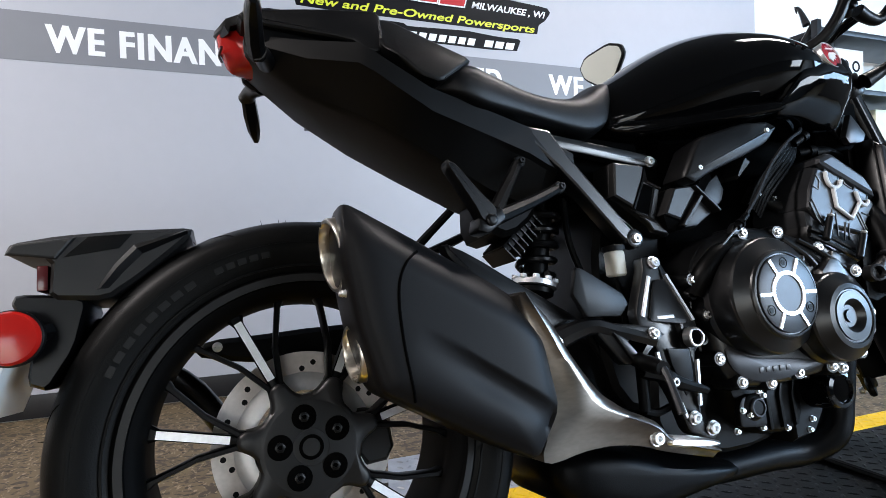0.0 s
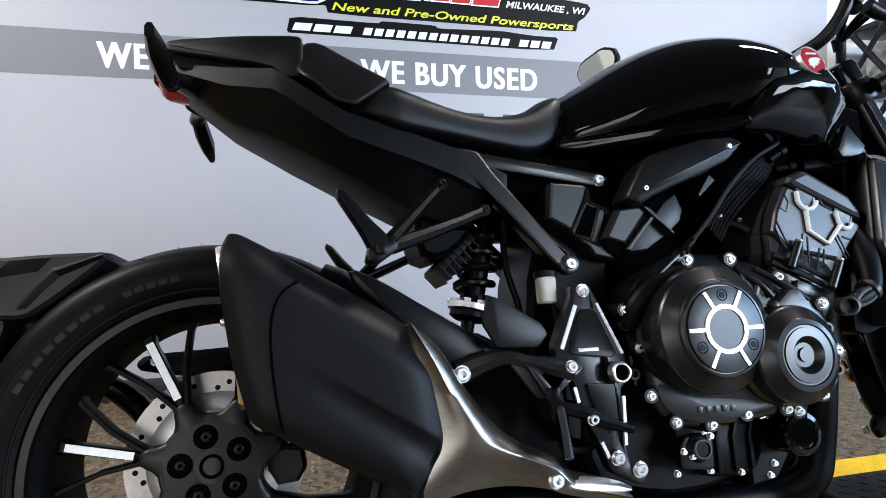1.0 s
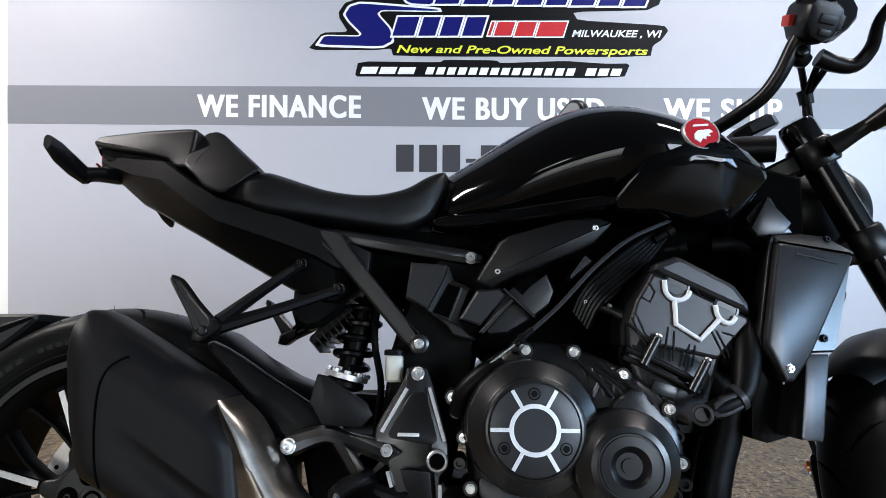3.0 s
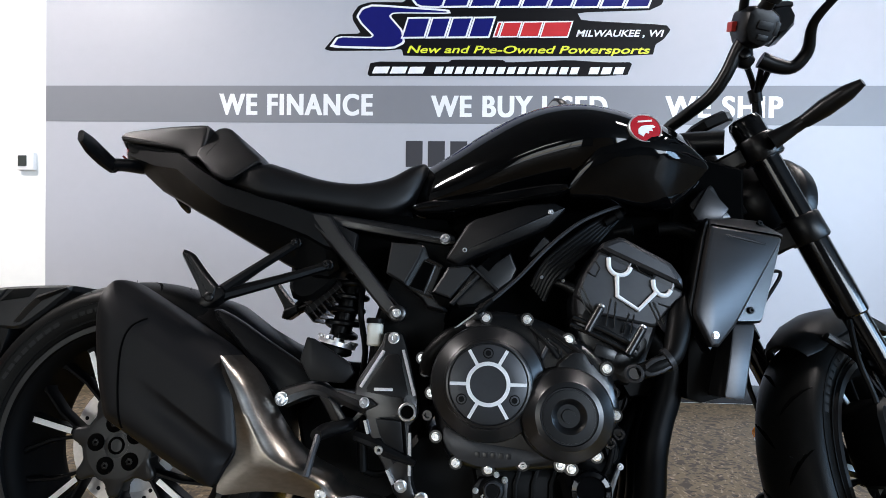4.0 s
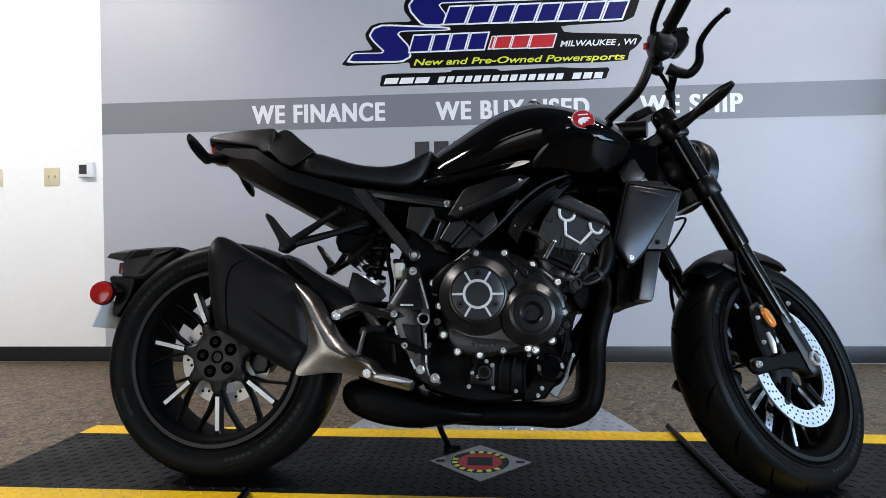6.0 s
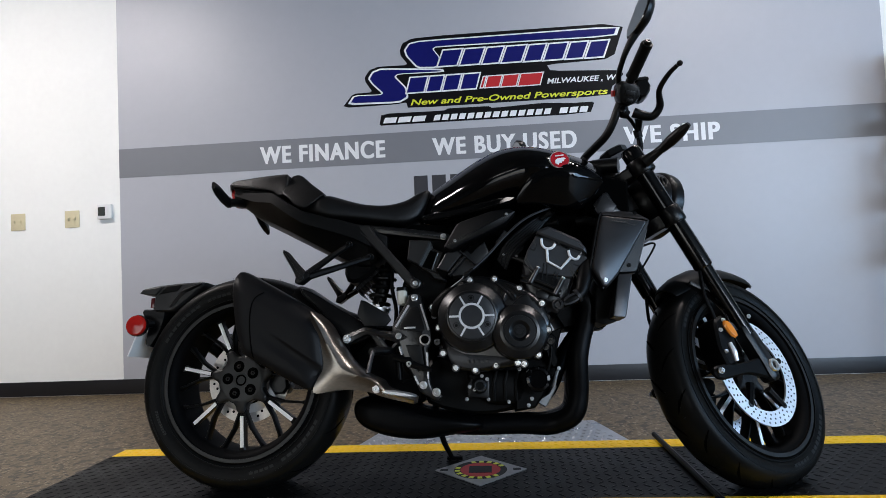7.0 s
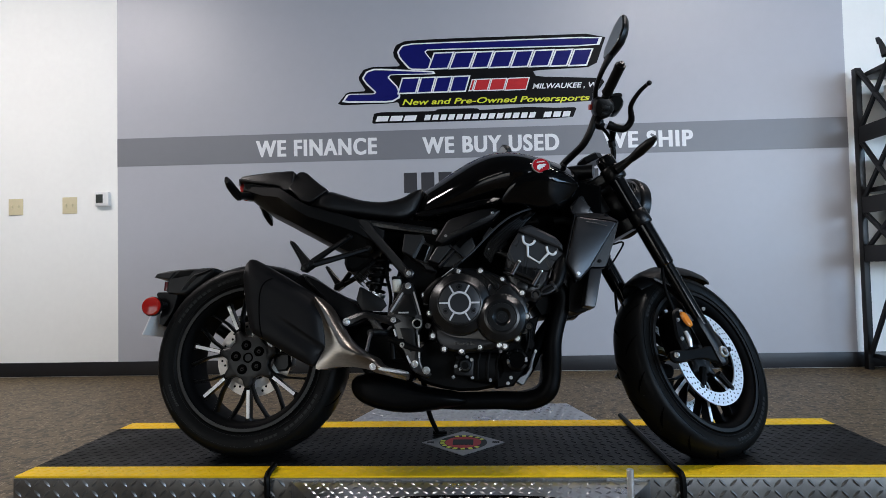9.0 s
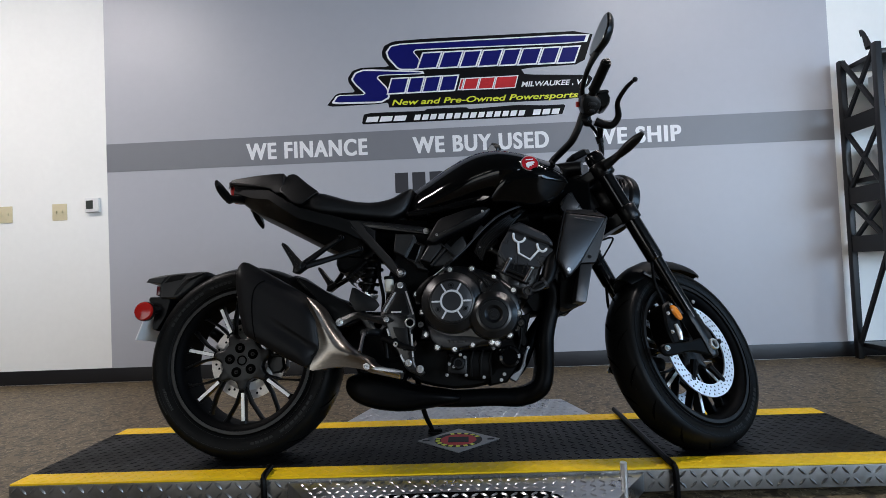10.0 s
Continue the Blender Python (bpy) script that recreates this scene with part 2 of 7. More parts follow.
def tube(bm, path, r, seg=12, smooth=4):
    """A swept round bar; r is one radius or one for each given point."""
    n0 = len(path)
    rr = [r] * n0 if isinstance(r, (int, float)) else list(r)
    pts = spline(path, smooth) if smooth and n0 > 2 else [Vector(p) for p in path]
    m = len(pts)
    radii = [float(np.interp(i / (m - 1) * (n0 - 1), range(n0), rr)) for i in range(m)]
    rings, up = [], None
    for i, p in enumerate(pts):
        d = (pts[min(i + 1, m - 1)] - pts[max(i - 1, 0)]).normalized()
        if up is None:
            up = d.orthogonal().normalized()
        up = (up - d * up.dot(d)).normalized()
        side = d.cross(up)
        rings.append([p + radii[i] * (math.cos(a) * up + math.sin(a) * side) for a in (2 * math.pi * k / seg for k in range(seg))])
    return skin(bm, rings)


def frame_of(d):
    d = Vector(d).normalized()
    u = d.cross(Vector((0, 0, 1)))
    u = u.normalized() if u.length > 1e-4 else Vector((1, 0, 0))
    return d, u, d.cross(u)


def lathe(bm, centre, axis, profile, seg=48, closed=False, caps=True):
    """Profile rows (radius, distance along the axis) turned round the axis. closed: the profile is a loop."""
    d, u, v = frame_of(axis)
    c = Vector(centre)
    rings = [[c + d * h + r * (math.cos(a) * u + math.sin(a) * v) for a in (2 * math.pi * k / seg for k in range(seg))] for r, h in profile]
    if closed:
        return skin(bm, rings + [rings[0]], caps=False) and bmesh.ops.remove_doubles(bm, verts=bm.verts[:], dist=1e-6)
    return skin(bm, rings, caps)


def rod(bm, a, b, r, seg=12, bev=0.0):
    a, b = Vector(a), Vector(b)
    h = (b - a).length
    prof = [(r, 0), (r, h)] if not bev else [(r - bev, 0), (r, bev), (r, h - bev), (r - bev, h)]
    return lathe(bm, a, b - a, prof, seg)


def box(bm, lo, hi, bev=0.0, m=None):
    x0, y0, z0 = lo
    x1, y1, z1 = hi
    r = bmesh.ops.create_cube(bm, size=1)
    vs = r["verts"]
    for v in vs:
        v.co = Vector((x0 + (v.co.x + 0.5) * (x1 - x0), y0 + (v.co.y + 0.5) * (y1 - y0), z0 + (v.co.z + 0.5) * (z1 - z0)))
    if bev:
        es = list({e for v in vs for e in v.link_edges})
        g = bmesh.ops.bevel(bm, geom=es, offset=bev, segments=2, affect="EDGES", profile=0.6)
        vs = g["verts"]
    if m is not None:
        bmesh.ops.transform(bm, matrix=m, verts=list({v for v in vs}))
    return vs


def bolt(bm, centre, axis, r=0.009, h=0.006):
    """A socket-head bolt on a washer."""
    r *= 0.8
    lathe(bm, centre, axis, [(r * 1.25, 0), (r * 1.25, h * 0.25), (r, h * 0.25), (r, h * 0.85), (r * 0.86, h), (r * 0.45, h), (r * 0.4, h * 0.35), (r * 0.05, h * 0.35)], 12)


def moved(bm, m):
    bmesh.ops.transform(bm, matrix=m, verts=bm.verts[:])
    return bm


def words(name, text, x0, x1, z0, z1, y, mat, parent, shear=0.0, label="", tilt=0.0, thick=0.0015, bold=0.0, space=1.0, heavy=0.0):
    """Flat lettering on the wall, scaled to the box x0..x1, z0..z1."""
    cu = bpy.data.curves.new(name, "FONT")
    cu.body, cu.shear, cu.offset, cu.space_character = text, shear, bold, space
    tmp = bpy.data.objects.new(name, cu)
    scene.collection.objects.link(tmp)
    bpy.context.view_layer.update()
    me = bpy.data.meshes.new_from_object(tmp.evaluated_get(bpy.context.evaluated_depsgraph_get()))
    bpy.data.objects.remove(tmp)
    co = np.array([v.co[:] for v in me.vertices])
    lo, hi = co.min(0), co.max(0)
    bm = bmesh.new()
    bm.from_mesh(me)
    bpy.data.meshes.remove(me)
    for v in bm.verts:
        u, w = (v.co.x - lo[0]) / (hi[0] - lo[0]), (v.co.y - lo[1]) / (hi[1] - lo[1])
        x = x0 + u * (x1 - x0)
        v.co = Vector((x, y, z0 + w * (z1 - z0) + tilt * (x - x0)))
    g = bmesh.ops.extrude_face_region(bm, geom=bm.faces[:])
    bmesh.ops.translate(bm, verts=[e for e in g["geom"] if isinstance(e, bmesh.types.BMVert)], vec=(0, -thick, 0))
    if heavy:
        g = bmesh.ops.duplicate(bm, geom=bm.verts[:] + bm.edges[:] + bm.faces[:])
        bmesh.ops.translate(bm, verts=[e for e in g["geom"] if isinstance(e, bmesh.types.BMVert)], vec=(heavy, -0.0002, 0))
    return part(name, bm, mat, parent, label)
# ---- the room ----
WALL = 1.97
ROOM = (-5.2, 7.6, -6.2, WALL)
TOP = 3.3


def setting(name, lo, hi, mat, label, bev=0.0):
    bm = B()
    box(bm, lo, hi, bev)
    return tagged(part(name, bm, mat, None), label, name.split("_")[0], kind="structure")


setting("floor", (ROOM[0] - 0.2, ROOM[2] - 0.2, -0.1), (ROOM[1] + 0.2, WALL + 0.15, 0), M["floor_vinyl"], "mottled grey-brown vinyl showroom floor")
setting("ceiling", (ROOM[0] - 0.2, ROOM[2] - 0.2, TOP), (ROOM[1] + 0.2, WALL + 0.15, TOP + 0.1), M["ceiling_darkened"], "unseen showroom ceiling, darkened to keep reflections dim")
setting("wall_north", (ROOM[0] - 0.2, WALL, 0), (ROOM[1] + 0.2, WALL + 0.15, TOP), M["wall_white"], "smooth white painted showroom wall behind the motorcycle")
setting("wall_west", (ROOM[0] - 0.2, ROOM[2], 0), (ROOM[0], WALL, TOP), M["wall_darkened"], "unseen side wall, grey darkened for dim reflections")


def wall_with_opening(name, lo, hi, o_lo, o_hi, axis, label):
    """A wall with one window opening, as four butted pieces in one mesh; axis is the wall's long axis."""
    bm = B()
    a = 0 if axis == "x" else 1

    def piece(a0, a1, z0, z1):
        p, q = list(lo), list(hi)
        p[a], q[a], p[2], q[2] = a0, a1, z0, z1
        box(bm, p, q)

    piece(lo[a], o_lo[0], lo[2], hi[2])
    piece(o_hi[0], hi[a], lo[2], hi[2])
    piece(o_lo[0], o_hi[0], lo[2], o_lo[1])
    piece(o_lo[0], o_hi[0], o_hi[1], hi[2])
    return tagged(part(name, bm, M["wall_darkened"], None), label, "wall", kind="structure")


wall_with_opening("wall_south", (0.0, ROOM[2] - 0.2, 0), (ROOM[1] + 0.2, ROOM[2], TOP), (3.3, 0.9), (7.3, 3.05), "x", "unseen darkened grey wall with a wide shop window opening")
wall_with_opening("wall_southwest", (ROOM[0] - 0.2, ROOM[2] - 0.2, 0), (0.0, ROOM[2], TOP), (-4.2, 0.0), (-1.2, 2.3), "x", "unseen darkened grey wall with a wide glazed door opening")
wall_with_opening("wall_east", (ROOM[1], ROOM[2], 0), (ROOM[1] + 0.2, WALL, TOP), (-5.95, 1.1), (-1.1, 2.95), "y", "unseen darkened grey wall with a window opening")

# grey graphic panel with its darker band
PX0, PX1 = -1.697, 3.142


def sheet(bm, outline, y0, y1):
    slab(bm, outline, [(0, y0), (0, y1)], rounds=0)


bm = B()
sheet(bm, [(PX0, 0.098), (PX1, 0.098), (PX1, TOP - 0.004), (PX0, TOP - 0.004)], WALL, WALL - 0.004)
panel = tagged(part("wall_panel", bm, M["wall_grey"], None), "satin pale grey painted wall panel", "wall panel", kind="structure")
bm = B()
sheet(bm, [(PX0, 1.431), (PX1, 1.396), (PX1, 1.594), (PX0, 1.625)], WALL - 0.004, WALL - 0.0055)
part("band", bm, M["wall_band"], panel, "darker grey stripe across the panel")
setting("baseboard", (ROOM[0], WALL - 0.007, 0.003), (ROOM[1], WALL, 0.098), M["baseboard_vinyl"], "black vinyl baseboard along the wall", 0.002)

FACE = WALL - 0.0057
sign = empty("wall_lettering", pose(0, 0, 0), "white capital lettering on the grey wall stripe", "lettering")
SL = -0.0085
words("lettering_finance", "WE FINANCE", -0.722, 0.100, 1.463, 1.577, FACE, M["letter_white"], sign, tilt=SL, bold=0.02, space=1.14, heavy=0.0065)
words("lettering_buy", "WE BUY USED", 0.411, 1.308, 1.449, 1.561, FACE, M["letter_white"], sign, tilt=SL, bold=0.02, space=1.14, heavy=0.0065)
words("lettering_ship", "WE SHIP", 1.600, 2.168, 1.443, 1.553, FACE, M["letter_white"], sign, tilt=SL, bold=0.02, space=1.14, heavy=0.0065)
# the row of dark figures below the band, as plain bars
figures = empty("figure_row", pose(0, 0, 0), "row of dark grey figures on the pale panel", "lettering")
fx = 0.283
for glyph in "###-###-####":
    bm = B()
    z = 1.190 - 0.0085 * (fx - 0.283)
    if glyph == "#":
        sheet(bm, [(fx, z), (fx + 0.088, z), (fx + 0.088, z + 0.135), (fx, z + 0.135)], WALL - 0.0042, WALL - 0.006)
        fx += 0.116
    else:
        sheet(bm, [(fx, z + 0.048), (fx + 0.05, z + 0.048), (fx + 0.05, z + 0.068), (fx, z + 0.068)], WALL - 0.0042, WALL - 0.006)
        fx += 0.074
    part("bar", bm, M["letter_dark"], figures)


def shape(name, outline, mat, parent, layer, rounds=0, label=""):
    bm = B()
    y = WALL - 0.0042 - 0.0012 * layer
    slab(bm, outline, [(0, y), (0, y - 0.0011)], rounds=rounds, keep=0.12)
    return part(name, bm, mat, parent, label)


def run_of_blocks(name, x0, x1, z0, z1, count, mat, parent, layer, lean=0.035, gap=0.18, tilt=SL, label=""):
    """Slanted blocks that stand for a row of stylised capitals."""
    step = (x1 - x0 - lean) / count
    for i in range(count):
        a = x0 + i * step
        b = a + step * (1 - gap)
        d = tilt * (a - x0)
        shape(name, [(a, z0 + d), (b, z0 + d), (b + lean, z1 + d), (a + lean, z1 + d)], mat, parent, layer, label=label)


def inner(pts, d):
    return [tuple(p) for p in inset_poly([Vector(p) for p in pts], d)]


emblem = empty("wall_emblem", pose(0, 0, 0), "blue, red and yellow dealer emblem with black outline", "emblem")
shape("outline", [(-0.164, 1.797), (-0.090, 1.884), (0.040, 1.886), (-0.004, 1.955), (-0.008, 1.985), (0.025, 2.032), (0.086, 2.049), (0.278, 2.045), (0.232, 2.110), (0.228, 2.145), (0.247, 2.190), (0.310, 2.216), (0.549, 2.220), (1.645, 2.207), (1.566, 1.986), (1.154, 1.979), (1.178, 1.938), (1.60, 1.910), (1.622, 1.885), (1.588, 1.838), (1.548, 1.812), (1.535, 1.755), (0.266, 1.764), (0.256, 1.803), (0.182, 1.796)], M["logo_black"], emblem, 0, 1, "black outline of the emblem")
TOP_S = [(0.254, 2.144), (0.287, 2.187), (0.362, 2.198), (1.619, 2.188), (1.593, 2.124), (0.462, 2.145), (0.446, 2.134), (0.486, 2.079), (0.462, 2.010), (0.335, 2.018), (0.266, 2.101)]
LOW_S = [(0.013, 1.973), (0.042, 2.019), (0.102, 2.037), (0.50, 2.003), (0.511, 1.980), (0.212, 1.987), (0.196, 1.973), (0.261, 1.900), (0.273, 1.832), (0.212, 1.801), (-0.130, 1.812), (-0.087, 1.872), (0.090, 1.867), (0.098, 1.874), (0.038, 1.934)]
for pts, lay in ((TOP_S, 1), (LOW_S, 3)):
    shape("swoosh_border", pts, M["letter_white"], emblem, lay, 1, "white border of the blue swoosh")
    shape("swoosh", inner(pts, 0.0125), M["logo_blue"], emblem, lay + 1, 1, "dark blue swoosh")


def block_run(x0, x1, z0, z1, z0e, z1e, widths, fill, lean, edge):
    """Slanted blocks of uneven width with a white edge, in place of stylised capitals."""
    total = sum(widths)
    x = x0
    for w in widths:
        a, b = x, x + (x1 - x0) * w / total
        f = ((a + b) / 2 - x0) / (x1 - x0)
        lo, hi = z0 + (z0e - z0) * f, z1 + (z1e - z1) * f
        pts = [(a, lo), (b - 0.002, lo), (b - 0.002 + lean, hi), (a + lean, hi)]
        shape("capital_border", pts, M["letter_white"], emblem, 5, 0, "white edge of a slanted block")
        shape("capital", inner(pts, edge), M[fill], emblem, 6, 0)
        x = b


block_run(0.456, 1.512, 2.012, 2.128, 1.992, 2.108, (1.1, 1.1, 0.95, 1.1, 0.95, 1.05, 0.95, 1.0), "logo_blue", 0.046, 0.011)
block_run(0.250, 0.712, 1.855, 1.966, 1.852, 1.962, (1.1, 0.9, 0.95, 1.0), "logo_blue", 0.034, 0.010)
block_run(0.726, 1.112, 1.856, 1.936, 1.848, 1.934, (0.28, 0.95, 1.0, 1.4), "logo_red", 0.026, 0.007)
words("lettering_city", "MILWAUKEE , WI", 1.150, 1.590, 1.850, 1.890, WALL - 0.0056, M["letter_white"], emblem, shear=0.25, tilt=-0.012, bold=0.02)
words("lettering_trade", "New and Pre-Owned Powersports", 0.283, 1.522, 1.769, 1.820, WALL - 0.0056, M["logo_yellow"], emblem, shear=0.25, tilt=-0.013, bold=0.018)
shape("lower_bar", [(0.074, 1.664), (0.092, 1.740), (0.50, 1.733), (0.52, 1.746), (0.78, 1.742), (0.80, 1.728), (1.12, 1.738), (1.30, 1.724), (1.437, 1.724), (1.408, 1.652), (0.178, 1.664)], M["logo_black"], emblem, 0, 1, "black backing of the lower line")
run_of_blocks("bar", 0.100, 0.395, 1.677, 1.712, 3, M["letter_white"], emblem, 1, lean=0.014, gap=0.14, tilt=-0.0125)
run_of_blocks("bar", 0.425, 1.185, 1.6735, 1.709, 14, M["letter_white"], emblem, 1, lean=0.012, gap=0.26, tilt=-0.0125)
run_of_blocks("bar", 1.215, 1.412, 1.6645, 1.700, 3, M["letter_white"], emblem, 1, lean=0.012, gap=0.22, tilt=-0.0125)


# ---- small things on the wall ----
def switch_plate(x):
    bm = B()
    box(bm, (x - 0.052, WALL - 0.006, 1.118), (x + 0.052, WALL, 1.232), 0.003)
    ob = thing("light_switch", bm, M["plate_ivory"], "ivory double toggle light switch on the white wall", "light switch", "light switches")
    for dx in (-0.023, 0.023):
        bm = B()
        box(bm, (x + dx - 0.005, WALL - 0.016, 1.168), (x + dx + 0.005, WALL - 0.005, 1.186), 0.002)
        part("toggle", bm, M["plate_ivory"], ob)
        for dz in (1.146, 1.206):
            bm = B()
            rod(bm, (x + dx, WALL - 0.005, dz), (x + dx, WALL - 0.0075, dz), 0.003, 8)
            part("screw", bm, M["plate_ivory"], ob)


for sx in (-2.43, -2.04):
    switch_plate(sx)
bm = B()
box(bm, (-1.848, WALL - 0.028, 1.163), (-1.748, WALL, 1.259), 0.006)
thermo = thing("thermostat", bm, M["plastic_white"], "white thermostat with dark display on the wall", "thermostat")
bm = B()
box(bm, (-1.836, WALL - 0.031, 1.183), (-1.787, WALL - 0.027, 1.242), 0.002)
part("display", bm, M["lcd"], thermo, "dark grey display")

# round framed sign far along the white wall
bm = B()
lathe(bm, (-3.07, WALL, 1.86), (0, -1, 0), [(0.02, 0.0), (0.475, 0.0), (0.475, 0.05), (0.465, 0.06), (0.43, 0.06), (0.42, 0.045), (0.02, 0.045)], 72)
roundel = thing("round_sign", bm, M["logo_black"], "round black wall sign with thin white rings", "wall sign")
for r in (0.405, 0.372):
    bm = B()
    lathe(bm, (-3.07, WALL, 1.86), (0, -1, 0), [(r, 0.046), (r + 0.012, 0.046), (r + 0.012, 0.05), (r, 0.05)], 72, closed=True)
    part("ring", bm, M["letter_white"], roundel, "thin white ring")


# ---- black steel rack beside the panel ----
def rack():
    ob = empty("storage_rack", pose(3.15, 1.58, 0), "black steel storage rack with cross-braced end frame", "storage rack")
    D, H, LEN = 0.32, 1.88, 1.7
    for x in (0.0, LEN):
        for y, h in ((0.0, H), (D, H)):
            bm = B()
            box(bm, (x, y - 0.02, 0.0), (x + 0.035, y + 0.02, h), 0.003)
            part("post", bm, M["rack_black"], ob)
    for z in (1.46, 1.02, 0.72):
        bm = B()
        box(bm, (0.004, 0.02, z - 0.055), (0.012, D - 0.02, z + 0.045))
        part("end_plate", bm, M["rack_black"], ob)
    for z0, z1 in ((1.50, 1.86), (1.06, 1.41), (0.74, 0.97), (0.1, 0.66)):
        for a, b in ((0.02, D - 0.02), (D - 0.02, 0.02)):
            if z0 == 0.1 and a < b:
                continue
            bm = B()
            tube(bm, [(0.02, a, z0), (0.02, b, z1)], 0.016, 6, 0)
            part("brace", bm, M["rack_black"], ob)
    for z in (0.10, 0.72, 1.12, 1.50, 1.84):
        bm = B()
        box(bm, (0.037, -0.015, z - 0.03), (LEN - 0.002, D + 0.015, z), 0.003)
        part("shelf", bm, M["rack_black"], ob)
    bm = B()
    tube(bm, [(0.02, 0.06, 1.87), (0.02, 0.10, 1.97), (0.02, 0.13, 2.0), (0.02, 0.12, 1.96)], [0.022, 0.012, 0.006, 0.004], 6, 2)
    part("hook", bm, M["rack_black"], ob)
    return ob


rack()
for bx, bz, w, h, lab, mt in ((3.30, 1.504, 0.34, 0.25, "white cardboard box with dark print on the rack shelf", "plastic_white"), (3.75, 1.124, 0.40, 0.28, "pale carton on the rack shelf", "paper"), (3.28, 1.124, 0.30, 0.2, "white carton on the rack shelf", "plastic_white"), (3.35, 0.724, 0.5, 0.3, "grey carton on the rack shelf", "cast_grey")):
    bm = B()
    box(bm, (bx, 1.62, bz), (bx + w, 1.86, bz + h), 0.004)
    carton = thing("carton", bm, M[mt], lab, "box")
    if bz > 1.4:
        for k in range(3):
            bm = B()
            lathe(bm, (bx + 0.07 + 0.1 * k, 1.62, bz + 0.15), (0, -1, 0), [(0.022, 0), (0.034, 0), (0.034, 0.002), (0.022, 0.002)], 20, closed=True)
            part("printed_ring", bm, M["logo_black"], carton)

# ceiling troffers and window frames behind the camera
for tx, ty, w in TROFFERS:
    ob = empty("ceiling_light", pose(tx, ty, TOP), "recessed rectangular ceiling light", "ceiling light", "ceiling lights")
    bm = B()
    box(bm, (-0.62, -0.14, -0.012), (0.62, 0.14, 0), 0.003)
    part("frame", bm, M["plastic_white"], ob)
    bm = B()
    box(bm, (-0.575, -0.1, -0.016), (0.575, 0.1, -0.012))
    part("diffuser", bm, M["lamp_diffuser"], ob)
win = empty("window_1", pose(0, ROOM[2] - 0.1, 0), "wide shop window with dark metal mullions", "window", kind="structure")
for x0, x1, z0, z1 in ((3.3, 7.3, 0.9, 0.96), (3.3, 7.3, 2.99, 3.05), (3.3, 3.36, 0.96, 2.99), (7.24, 7.3, 0.96, 2.99), (5.27, 5.33, 0.96, 2.99)):
    bm = B()
    box(bm, (x0, -0.04, z0), (x1, 0.04, z1), 0.004)
    part("window_frame", bm, M["rack_black"], win)
door = empty("door_1", pose(0, ROOM[2] - 0.1, 0), "wide glazed shop door with dark metal frame", "door", kind="structure")
for x0, x1, z0, z1 in ((-4.2, -1.2, 2.24, 2.3), (-4.2, -4.14, 0.0, 2.24), (-1.26, -1.2, 0.0, 2.24), (-2.74, -2.66, 0.0, 2.24), (-4.14, -2.74, 0.0, 0.1), (-2.66, -1.26, 0.0, 0.1)):
    bm = B()
    box(bm, (x0, -0.04, z0), (x1, 0.04, z1), 0.004)
    part("door_frame", bm, M["rack_black"], door)
win2 = empty("window_2", pose(ROOM[1] + 0.1, 0, 0), "window in the side wall with dark frame", "window", kind="structure")
for y0, y1, z0, z1 in ((-5.95, -1.1, 1.1, 1.16), (-5.95, -1.1, 2.89, 2.95), (-5.95, -5.89, 1.16, 2.89), (-1.16, -1.1, 1.16, 2.89), (-4.36, -4.30, 1.16, 2.89), (-2.75, -2.69, 1.16, 2.89)):
    bm = B()
    box(bm, (-0.04, y0, z0), (0.04, y1, z1), 0.004)
    part("window_frame", bm, M["rack_black"], win2)
# the ground outside
setting("ground", (-60, -80, -0.4), (80, 60, -0.12), M["cast_grey"], "pale paved ground outside the shop")

# ---- motorcycle lift ----
LIFT = 0.085
LX0, LX1, LY0, LY1 = -0.655, 2.045, -0.160, 0.440


def bumps(bm, u0, u1, v0, v1, step, length, width, height, place):
    """Raised lozenges in alternating directions over a rectangle; place maps (u, v, h) into space."""
    j = 0
    v = v0 + step * 0.5
    while v < v1 - step * 0.3:
        i = 0
        u = u0 + step * 0.5
        while u < u1 - step * 0.3:
            a = radians(45) if (i + j) % 2 else radians(-45)
            c, s = math.cos(a), math.sin(a)
            rows = []
            for lu, lv, h in ((-1, 0, 0), (-0.45, -1, 0), (0.45, -1, 0), (1, 0, 0), (0.45, 1, 0), (-0.45, 1, 0), (-0.5, 0, 1), (0.5, 0, 1)):
                pu, pv = lu * length / 2, lv * width / 2
                rows.append(bm.verts.new(place(u + c * pu - s * pv, v + s * pu + c * pv, h * height)))
            q = rows
            for f in ((0, 1, 6), (1, 2, 7, 6), (2, 3, 7), (3, 4, 7), (4, 5, 6, 7), (5, 0, 6)):
                bm.faces.new([q[k] for k in f])
            u += step
            i += 1
        v += step
        j += 1


lift = empty("motorcycle_lift", pose(0, 0, 0), "low motorcycle lift table with black mat and yellow edge stripes", "lift table")
bm = B()
box(bm, (LX0, LY0 + 0.004, 0.018), (LX1, LY1 - 0.004, LIFT - 0.006), 0.002)
part("deck", bm, M["tread_dull"], lift, "dull steel tread-plate deck")
bm = B()
box(bm, (LX0 + 0.05, LY0 + 0.05, 0.0), (LX1 - 0.05, LY1 - 0.05, 0.0175))
part("base", bm, M["deep_black"], lift, "black base under the deck")
